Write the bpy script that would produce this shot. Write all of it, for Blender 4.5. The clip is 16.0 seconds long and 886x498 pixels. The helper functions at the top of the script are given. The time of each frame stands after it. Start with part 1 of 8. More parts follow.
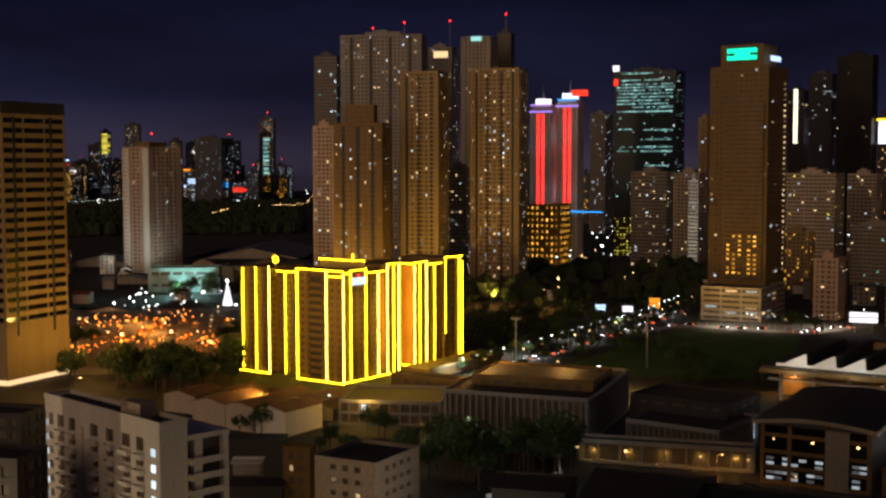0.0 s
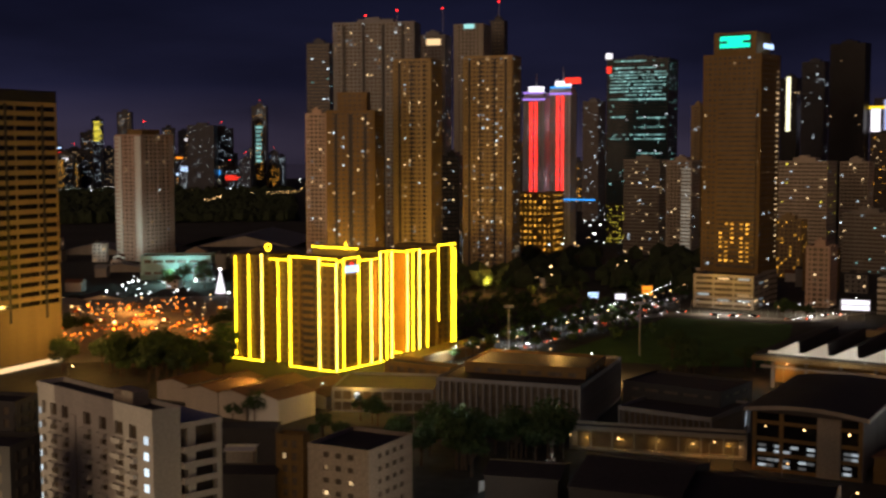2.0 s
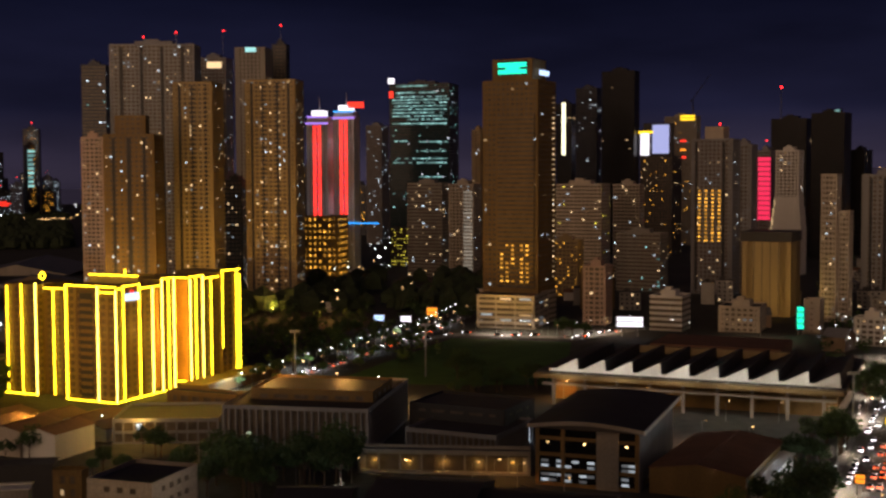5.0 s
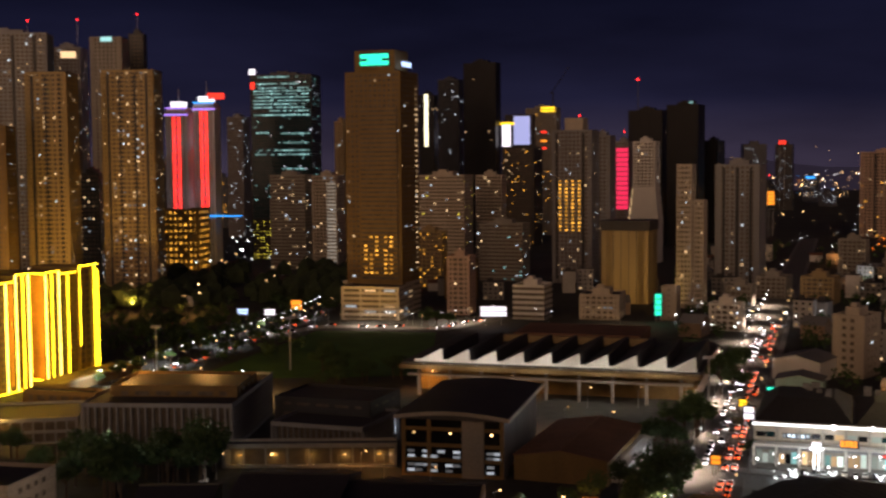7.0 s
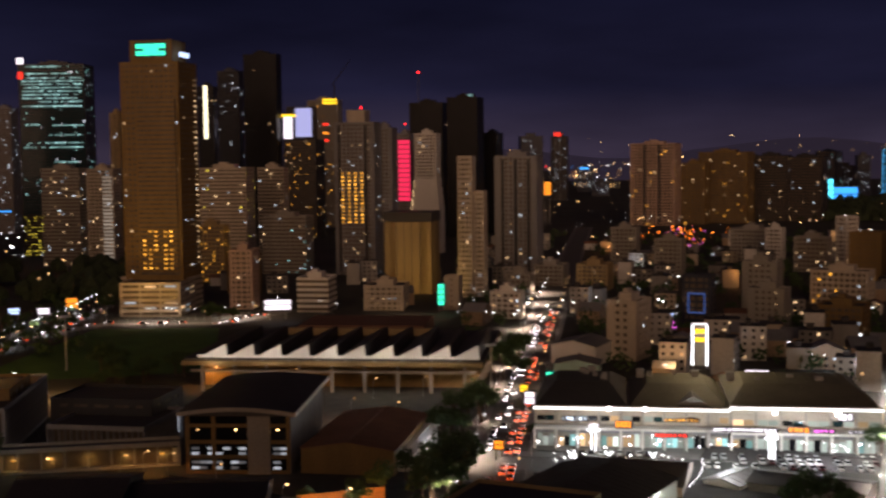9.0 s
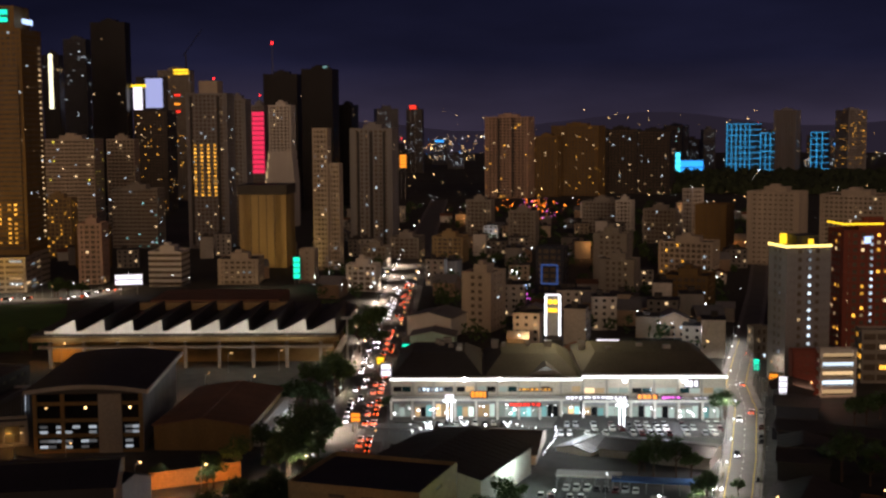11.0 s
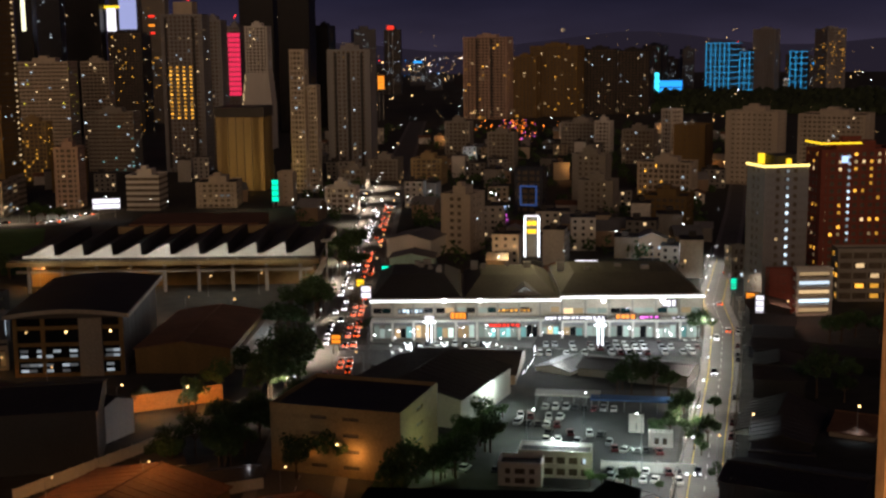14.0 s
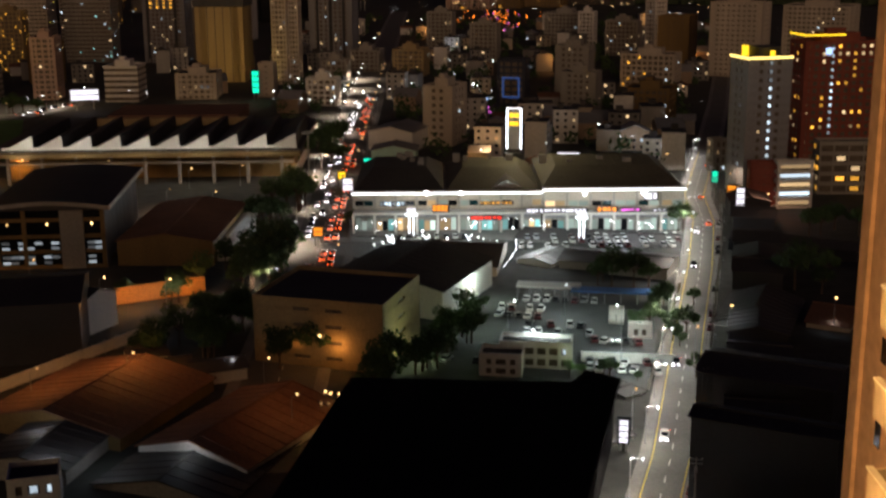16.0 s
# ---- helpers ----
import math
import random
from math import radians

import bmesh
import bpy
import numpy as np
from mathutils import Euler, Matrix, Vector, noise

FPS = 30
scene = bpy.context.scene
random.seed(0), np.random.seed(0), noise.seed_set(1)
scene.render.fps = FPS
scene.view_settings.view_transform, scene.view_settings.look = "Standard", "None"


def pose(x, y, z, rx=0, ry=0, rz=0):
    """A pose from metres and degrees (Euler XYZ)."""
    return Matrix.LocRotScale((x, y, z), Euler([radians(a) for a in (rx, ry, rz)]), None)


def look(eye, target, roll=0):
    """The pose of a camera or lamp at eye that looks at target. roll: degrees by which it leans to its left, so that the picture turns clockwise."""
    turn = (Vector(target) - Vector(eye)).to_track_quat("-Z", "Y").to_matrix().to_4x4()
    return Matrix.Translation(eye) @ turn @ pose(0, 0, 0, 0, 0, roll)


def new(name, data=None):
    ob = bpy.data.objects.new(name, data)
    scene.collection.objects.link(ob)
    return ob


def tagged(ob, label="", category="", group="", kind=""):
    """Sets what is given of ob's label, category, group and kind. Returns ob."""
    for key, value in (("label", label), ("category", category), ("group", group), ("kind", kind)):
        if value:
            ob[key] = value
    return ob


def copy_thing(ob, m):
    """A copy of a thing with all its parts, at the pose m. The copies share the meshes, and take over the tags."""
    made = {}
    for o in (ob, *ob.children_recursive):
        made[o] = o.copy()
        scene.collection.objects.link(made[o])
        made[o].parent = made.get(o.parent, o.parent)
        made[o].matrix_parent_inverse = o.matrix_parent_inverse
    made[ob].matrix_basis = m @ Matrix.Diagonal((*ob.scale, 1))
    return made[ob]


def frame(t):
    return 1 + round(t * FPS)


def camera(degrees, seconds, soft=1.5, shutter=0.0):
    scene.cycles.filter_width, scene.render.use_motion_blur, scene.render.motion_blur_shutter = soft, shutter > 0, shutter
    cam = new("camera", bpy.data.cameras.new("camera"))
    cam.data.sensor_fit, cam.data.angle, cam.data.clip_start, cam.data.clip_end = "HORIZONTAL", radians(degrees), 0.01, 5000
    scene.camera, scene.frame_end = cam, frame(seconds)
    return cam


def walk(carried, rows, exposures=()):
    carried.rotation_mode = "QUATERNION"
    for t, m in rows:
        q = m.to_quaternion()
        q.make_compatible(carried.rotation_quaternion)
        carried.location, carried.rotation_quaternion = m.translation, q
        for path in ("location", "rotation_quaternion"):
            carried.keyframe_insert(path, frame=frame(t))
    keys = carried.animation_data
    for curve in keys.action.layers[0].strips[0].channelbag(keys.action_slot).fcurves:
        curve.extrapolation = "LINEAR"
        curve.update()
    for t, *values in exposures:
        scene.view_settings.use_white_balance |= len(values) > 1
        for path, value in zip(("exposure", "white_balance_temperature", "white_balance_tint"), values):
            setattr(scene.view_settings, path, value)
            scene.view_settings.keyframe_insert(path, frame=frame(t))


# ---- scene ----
# The camera turns in a hand at one spot, 100 m above the streets.
cam = camera(39.0, 16.0, soft=2.5, shutter=0.6)
EYE = 100.0
ROWS = [  # seconds, pitch, roll, yaw
    (0.0, -4.003, 0.081, -0.006),
    (0.5, -4.497, 0.181, 0.466),
    (1.0, -4.868, 0.206, 1.133),
    (1.5, -4.871, 0.165, 0.953),
    (2.0, -4.559, 0.067, -0.331),
    (2.5, -4.116, -0.013, -2.269),
    (3.0, -3.773, -0.000, -4.262),
    (3.5, -3.561, 0.077, -6.075),
    (4.0, -3.443, 0.109, -7.513),
    (6.5, -3.861, 0.471, -14.613),
    (7.0, -3.925, 0.475, -16.417),
    (7.5, -4.003, 0.465, -18.591),
    (8.0, -4.107, 0.607, -21.000),
    (8.5, -4.249, 0.666, -23.662),
    (9.0, -4.380, 0.653, -26.331),
    (9.5, -4.549, 0.613, -28.923),
    (12.0, -6.778, 0.237, -33.650),
    (12.5, -7.676, 0.324, -33.692),
    (13.0, -8.573, 0.362, -33.739),
    (13.5, -9.108, 0.455, -33.806),
    (14.0, -9.269, 0.589, -33.913),
    (14.5, -9.956, 0.695, -34.041),
    (15.0, -11.006, 0.662, -34.149),
    (15.5, -12.554, 0.573, -34.356),
    (16.0, -14.194, 0.389, -34.716),
]
ARM = 0.35  # the camera swings round the body at arm's length
TINTS = [(0.0, 0.42, 6500, 11), (4.0, 0.48, 6500, 13), (7.0, 0.53, 6620, 18), (9.5, 0.52, 6750, 22), (12.0, 0.36, 6250, 11), (16.0, 0.28, 6450, 12)]
walk(cam, [(t, pose(ARM * math.sin(radians(-yaw)), ARM * (math.cos(radians(yaw)) - 1), EYE, 90 + pitch, roll, yaw)) for t, pitch, roll, yaw in ROWS], TINTS)

# ---- light: a night sky over the city, glow of the streets, lamps ----
world = bpy.data.worlds.new("night_sky")
scene.world = world
world.use_nodes = True
wn, wl = world.node_tree.nodes, world.node_tree.links
wn.clear()
w_out, w_bg = wn.new("ShaderNodeOutputWorld"), wn.new("ShaderNodeBackground")
w_co, w_sep, w_ramp = wn.new("ShaderNodeTexCoord"), wn.new("ShaderNodeSeparateXYZ"), wn.new("ShaderNodeValToRGB")
w_noise, w_mix = wn.new("ShaderNodeTexNoise"), wn.new("ShaderNodeMixRGB")
w_map = wn.new("ShaderNodeMapping")
w_map.inputs["Scale"].default_value = (1.5, 1.5, 7)
w_noise.inputs["Scale"].default_value, w_noise.inputs["Detail"].default_value = 2.0, 5.0
wl.new(w_co.outputs["Generated"], w_sep.inputs[0])
wl.new(w_sep.outputs["Z"], w_ramp.inputs[0])
wl.new(w_co.outputs["Generated"], w_map.inputs[0])
wl.new(w_map.outputs[0], w_noise.inputs["Vector"])
els = w_ramp.color_ramp.elements
els[0].position, els[0].color = 0.0, (0.0215, 0.0172, 0.030, 1)
els[1].position, els[1].color = 0.16, (0.0016, 0.0021, 0.0072, 1)
e = els.new(0.05)
e.color = (0.0064, 0.0064, 0.0168, 1)
e = els.new(1.0)
e.color = (0.002, 0.0022, 0.007, 1)
w_mix.blend_type, w_mix.inputs[0].default_value = "MULTIPLY", 1.0
w_cl = wn.new("ShaderNodeMapRange")
w_cl.inputs["From Min"].default_value, w_cl.inputs["From Max"].default_value = 0.35, 0.75
w_cl.inputs["To Min"].default_value, w_cl.inputs["To Max"].default_value = 0.75, 1.7
wl.new(w_noise.outputs["Fac"], w_cl.inputs["Value"])
wl.new(w_ramp.outputs[0], w_mix.inputs[1])
wl.new(w_cl.outputs[0], w_mix.inputs[2])
wl.new(w_mix.outputs[0], w_bg.inputs["Color"])
wl.new(w_bg.outputs[0], w_out.inputs["Surface"])
w_bg.inputs["Strength"].default_value = 1.0

# wide sun lamp, added in place of the lit city's broad warm glow
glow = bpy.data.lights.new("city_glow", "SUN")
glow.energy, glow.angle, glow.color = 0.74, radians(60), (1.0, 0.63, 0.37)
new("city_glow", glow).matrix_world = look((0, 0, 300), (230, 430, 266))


def lamp(name, x, y, z, watts, color, radius=0.5, down=0.0):
    """A lamp; down: the angle of a shade that lets its light out downwards only."""
    data = bpy.data.lights.new(name, "SPOT" if down else "POINT")
    if down:
        data.spot_size, data.spot_blend = radians(down), 0.5
    data.energy, data.color, data.shadow_soft_size = watts, color, radius
    ob = new(name, data)
    ob.location = (x, y, z)
    return ob


def flood(x, y, z, target, watts, color, spread=110.0, radius=1.5):
    """An added fill lamp at the foot of a building, turned up to its front."""
    data = bpy.data.lights.new("facade_flood", "SPOT")
    data.spot_size, data.spot_blend = radians(spread), 1.0
    data.energy, data.color, data.shadow_soft_size = watts, color, radius
    new("facade_flood", data).matrix_world = look((x, y, z), target)


WARM, AMBER, COOL, YELLOW = (1.0, 0.62, 0.28), (1.0, 0.42, 0.10), (0.86, 0.95, 1.0), (1.0, 0.75, 0.05)

# ---- materials ----
def surface(name, color, rough=0.8, metal=0.0, scale=0.4, vary=0.35, bump=0.3, tint=0.0, streak=False, spec=0.5):
    m = bpy.data.materials.new(name)
    m.use_nodes = True
    n, l = m.node_tree.nodes, m.node_tree.links
    b = n["Principled BSDF"]
    b.inputs["Roughness"].default_value, b.inputs["Metallic"].default_value = rough, metal
    b.inputs["Specular IOR Level"].default_value = spec
    co, big, small = n.new("ShaderNodeTexCoord"), n.new("ShaderNodeTexNoise"), n.new("ShaderNodeTexNoise")
    mp = n.new("ShaderNodeMapping")
    mp.inputs["Scale"].default_value = (1, 1, 0.12) if streak else (1, 1, 1)
    l.new(co.outputs["Object"], mp.inputs[0])
    big.inputs["Scale"].default_value, big.inputs["Detail"].default_value = scale * 0.25, 5.0
    small.inputs["Scale"].default_value, small.inputs["Detail"].default_value = scale * 4, 4.0
    l.new(mp.outputs[0], big.inputs["Vector"])
    l.new(co.outputs["Object"], small.inputs["Vector"])
    add = n.new("ShaderNodeMath")
    add.operation = "ADD"
    l.new(big.outputs["Fac"], add.inputs[0])
    l.new(small.outputs["Fac"], add.inputs[1])
    rg = n.new("ShaderNodeMapRange")
    rg.inputs["From Min"].default_value, rg.inputs["From Max"].default_value = 0.6, 1.4
    rg.inputs["To Min"].default_value, rg.inputs["To Max"].default_value = 1 - vary, 1 + vary
    l.new(add.outputs[0], rg.inputs["Value"])
    mul = n.new("ShaderNodeMixRGB")
    mul.blend_type, mul.inputs[0].default_value = "MULTIPLY", 1.0
    mul.inputs[1].default_value = (*color, 1)
    l.new(rg.outputs[0], mul.inputs[2])
    last = mul
    if tint:
        info, hs = n.new("ShaderNodeObjectInfo"), n.new("ShaderNodeHueSaturation")
        r2 = n.new("ShaderNodeMapRange")
        r2.inputs["To Min"].default_value, r2.inputs["To Max"].default_value = 1 - tint, 1 + tint
        l.new(info.outputs["Random"], r2.inputs["Value"])
        l.new(r2.outputs[0], hs.inputs["Value"])
        l.new(mul.outputs[0], hs.inputs["Color"])
        last = hs
    l.new(last.outputs[0], b.inputs["Base Color"])
    if bump:
        bp = n.new("ShaderNodeBump")
        bp.inputs["Strength"].default_value, bp.inputs["Distance"].default_value = bump, 0.05
        l.new(small.outputs["Fac"], bp.inputs["Height"])
        l.new(bp.outputs[0], b.inputs["Normal"])
    return m


def glowing(name, color, strength, spread=0.0, casts=False):
    """What gives off light; spread: how much one lamp differs from the next."""
    m = bpy.data.materials.new(name)
    m.use_nodes = True
    n, l = m.node_tree.nodes, m.node_tree.links
    b = n["Principled BSDF"]
    b.inputs["Base Color"].default_value = (*[0.3 * c for c in color], 1)
    b.inputs["Emission Color"].default_value = (*color, 1)
    b.inputs["Emission Strength"].default_value = strength
    if spread:
        info, geo, r = n.new("ShaderNodeObjectInfo"), n.new("ShaderNodeNewGeometry"), n.new("ShaderNodeMapRange")
        add, part_of, skew = n.new("ShaderNodeMath"), n.new("ShaderNodeMath"), n.new("ShaderNodeMath")
        add.operation, part_of.operation, skew.operation = "ADD", "FRACT", "POWER"
        skew.inputs[1].default_value = 1.9
        l.new(info.outputs["Random"], add.inputs[0])
        l.new(geo.outputs["Random Per Island"], add.inputs[1])
        l.new(add.outputs[0], part_of.inputs[0])
        l.new(part_of.outputs[0], skew.inputs[0])
        r.inputs["To Min"].default_value, r.inputs["To Max"].default_value = strength * (1 - spread), strength * (1 + 1.2 * spread)
        l.new(skew.outputs[0], r.inputs["Value"])
        l.new(r.outputs[0], b.inputs["Emission Strength"])
    m.cycles.emission_sampling = "AUTO" if casts else "NONE"
    return m


CONCRETE = surface("weathered_concrete", (0.32, 0.30, 0.27), 0.85, streak=True)
CREAM = surface("cream_render", (0.50, 0.44, 0.36), 0.8, streak=True)
WHITE = surface("white_render", (0.72, 0.70, 0.66), 0.8, streak=True, vary=0.2)
TAN = surface("tan_cladding", (0.37, 0.275, 0.14), 0.75, streak=True)
BROWN = surface("brown_cladding", (0.215, 0.14, 0.052), 0.75, streak=True)
PINK = surface("pinkish_render", (0.52, 0.37, 0.30), 0.8, streak=True)
GREY = surface("grey_panel", (0.25, 0.25, 0.27), 0.6, streak=True)
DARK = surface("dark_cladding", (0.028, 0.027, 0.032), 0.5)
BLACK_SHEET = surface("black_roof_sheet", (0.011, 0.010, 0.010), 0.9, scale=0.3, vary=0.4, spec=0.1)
BLACK_GLASS = surface("black_curtain_wall", (0.010, 0.010, 0.013), 0.35, scale=0.2, vary=0.5, bump=0.0, spec=0.25)
DARKBLUE = surface("dark_blue_cladding", (0.016, 0.022, 0.045), 0.4)
RED_WALL = surface("dark_red_wall", (0.24, 0.055, 0.035), 0.7)
TEAL_WALL = surface("pale_teal_wall", (0.40, 0.62, 0.58), 0.7)
GLASS = surface("dark_window_glass", (0.012, 0.013, 0.016), 0.12, vary=0.5, bump=0.0, spec=0.35)
CURTAIN = surface("curtained_window_glass", (0.125, 0.10, 0.075), 0.28, scale=1.2, vary=0.6, bump=0.0, spec=0.4)
TEAL_GLASS = surface("teal_tinted_glass", (0.010, 0.035, 0.04), 0.1, vary=0.4, bump=0.0, spec=0.2)
ASPHALT = surface("asphalt", (0.055, 0.055, 0.055), 0.75, scale=0.5, vary=0.35)
PAVING = surface("concrete_paving", (0.22, 0.21, 0.20), 0.85, scale=0.6)
EARTH = surface("dark_town_ground", (0.045, 0.045, 0.04), 0.95, scale=0.05, vary=0.5)
GRASS = surface("mown_grass", (0.05, 0.13, 0.025), 0.95, scale=0.3, vary=0.4)
LEAF = surface("leaves", (0.045, 0.085, 0.025), 0.7, scale=2.0, vary=0.5, tint=0.35)
ROADWAY = surface("worn_roadway", (0.13, 0.125, 0.115), 0.75, scale=0.4, vary=0.3)
OLIVE_ROOF = surface("olive_grey_roof", (0.14, 0.13, 0.095), 0.7, scale=0.3)
LEAF_FAR = surface("far_leaves", (0.03, 0.045, 0.02), 0.9, scale=0.05, vary=0.5)
BARK = surface("bark", (0.10, 0.07, 0.05), 0.95, scale=3)
METAL_ROOF = surface("ribbed_metal_roof", (0.22, 0.22, 0.22), 0.55, scale=0.3, tint=0.3)
RUST_ROOF = surface("rusty_brown_roof", (0.20, 0.10, 0.06), 0.8, scale=0.3, tint=0.25)
DARK_ROOF = surface("dark_sheet_roof", (0.055, 0.05, 0.05), 0.7, scale=0.3, tint=0.25)
WHITE_ROOF = surface("white_roof_sheet", (0.78, 0.78, 0.74), 0.6, scale=0.3, vary=0.15)
STEEL = surface("galvanised_steel", (0.35, 0.36, 0.37), 0.45, 0.8, scale=2)
LINE = surface("road_paint", (0.75, 0.74, 0.70), 0.7, scale=2)
LINE_Y = surface("yellow_road_paint", (0.70, 0.50, 0.06), 0.7, scale=2)

LIT_WARM = glowing("warm_lit_window", (1.0, 0.68, 0.34), 0.62, 0.8)
LIT_COOL = glowing("cool_lit_window", (0.72, 0.88, 1.0), 0.66, 0.8)
LIT_AMBER = glowing("amber_lit_window", (1.0, 0.46, 0.05), 0.95, 0.6)
LIT_YELLOW = glowing("yellow_lit_window", (0.95, 0.80, 0.08), 0.7, 0.5)
LIT_TEAL = glowing("teal_lit_window", (0.35, 0.80, 0.78), 0.5, 0.7)
LED_YELLOW = glowing("yellow_led_tube", (1.0, 0.66, 0.012), 8.0, casts=True)
LED_PALE = glowing("pale_yellow_led_tube", (1.0, 0.74, 0.075), 8.0, casts=True)
LED_RED = glowing("red_led_tube", (1.0, 0.035, 0.025), 1.5)
LED_BLUE = glowing("blue_led_tube", (0.02, 0.35, 1.0), 1.2)
LED_PURPLE = glowing("purple_led_tube", (0.45, 0.25, 1.0), 0.9)
LED_CYAN = glowing("cyan_led_tube", (0.05, 0.50, 0.95), 0.9)
LED_WHITE = glowing("white_led_tube", (0.88, 0.96, 1.0), 3.0)
SIGN_GREEN = glowing("green_sign_light", (0.0, 0.85, 0.48), 1.2)
SIGN_WHITE = glowing("white_sign_light", (0.95, 0.92, 1.0), 1.1)
SIGN_BLUE = glowing("pale_blue_sign_light", (0.45, 0.65, 1.0), 1.3)
SIGN_GOLD = glowing("gold_sign_light", (1.0, 0.62, 0.02), 1.3)
SIGN_RED = glowing("red_sign_light", (1.0, 0.04, 0.02), 1.1)
SIGN_PINK = glowing("pink_sign_light", (0.9, 0.15, 0.75), 1.2)
SIGN_ORANGE = glowing("orange_sign_light", (1.0, 0.30, 0.02), 1.1)
BULB_WARM = glowing("warm_bulb", (1.0, 0.60, 0.22), 4.0, 0.8)
BULB_ORANGE = glowing("orange_bulb", (1.0, 0.22, 0.015), 4.0, 0.8)
BULB_WHITE = glowing("white_bulb", (0.92, 1.0, 0.97), 4.5, 0.8)
BEACON = glowing("red_beacon", (1.0, 0.02, 0.02), 4.0)
TAIL = glowing("red_tail_light", (1.0, 0.11, 0.02), 4.0, 0.7)
HEAD = glowing("white_head_light", (0.95, 0.95, 1.0), 9.0, 0.5)

# ---- building kit ----
rng = random.Random(7)
SIZE, FOOT = {}, []


def box(bm, x0, x1, y0, y1, z0, z1):
    v = [bm.verts.new((x, y, z)) for z in (z0, z1) for x, y in ((x0, y0), (x1, y0), (x1, y1), (x0, y1))]
    for f in ((3, 2, 1, 0), (4, 5, 6, 7), (0, 1, 5, 4), (1, 2, 6, 5), (2, 3, 7, 6), (3, 0, 4, 7)):
        bm.faces.new([v[i] for i in f])


def prism(bm, outline, y0, y1):
    """An outline of (x, z) drawn out along y."""
    a = [bm.verts.new((x, y0, z)) for x, z in outline]
    b = [bm.verts.new((x, y1, z)) for x, z in outline]
    bm.faces.new(a)
    bm.faces.new(b[::-1])
    for i in range(len(a)):
        j = (i + 1) % len(a)
        bm.faces.new((a[j], a[i], b[i], b[j]))


def slab(bm, outline, z0, z1):
    """An outline of (x, y) raised from z0 to z1."""
    a = [bm.verts.new((x, y, z0)) for x, y in outline]
    b = [bm.verts.new((x, y, z1)) for x, y in outline]
    bm.faces.new(a[::-1])
    bm.faces.new(b)
    for i in range(len(a)):
        j = (i + 1) % len(a)
        bm.faces.new((a[i], a[j], b[j], b[i]))


def tube(bm, p, q, r0, r1, sides=6):
    p, q = Vector(p), Vector(q)
    m = (q - p).to_track_quat("Z", "Y").to_matrix()
    rings = []
    for c, r in ((p, r0), (q, r1)):
        rings.append([bm.verts.new(c + m @ Vector((r * math.cos(2 * math.pi * i / sides), r * math.sin(2 * math.pi * i / sides), 0))) for i in range(sides)])
    for i in range(sides):
        j = (i + 1) % sides
        bm.faces.new((rings[0][i], rings[0][j], rings[1][j], rings[1][i]))
    bm.faces.new(rings[1])
    bm.faces.new(rings[0][::-1])


def ball(bm, x, y, z, r, div=1):
    bmesh.ops.create_icosphere(bm, subdivisions=div, radius=r, matrix=Matrix.Translation((x, y, z)))


def mesh_of(name, bm, material):
    bmesh.ops.recalc_face_normals(bm, faces=bm.faces)
    me = bpy.data.meshes.new(name)
    bm.to_mesh(me)
    bm.free()
    me.materials.append(material)
    return me


def part(name, bm, material, parent, label="", kind=""):
    me = bm if isinstance(bm, bpy.types.Mesh) else mesh_of(name, bm, material)
    ob = new(name, me)
    ob.parent = parent
    return tagged(ob, label, kind=kind)


def thing(name, m, label, category, group="", kind=""):
    ob = new(name)
    ob.empty_display_size = 1.0
    ob.matrix_basis = m
    return tagged(ob, label, category, group, kind)


def piece(name, boxes, material, parent, label="", kind=""):
    bm = bmesh.new()
    for b in boxes:
        box(bm, *b)
    return part(name, bm, material, parent, label, kind)


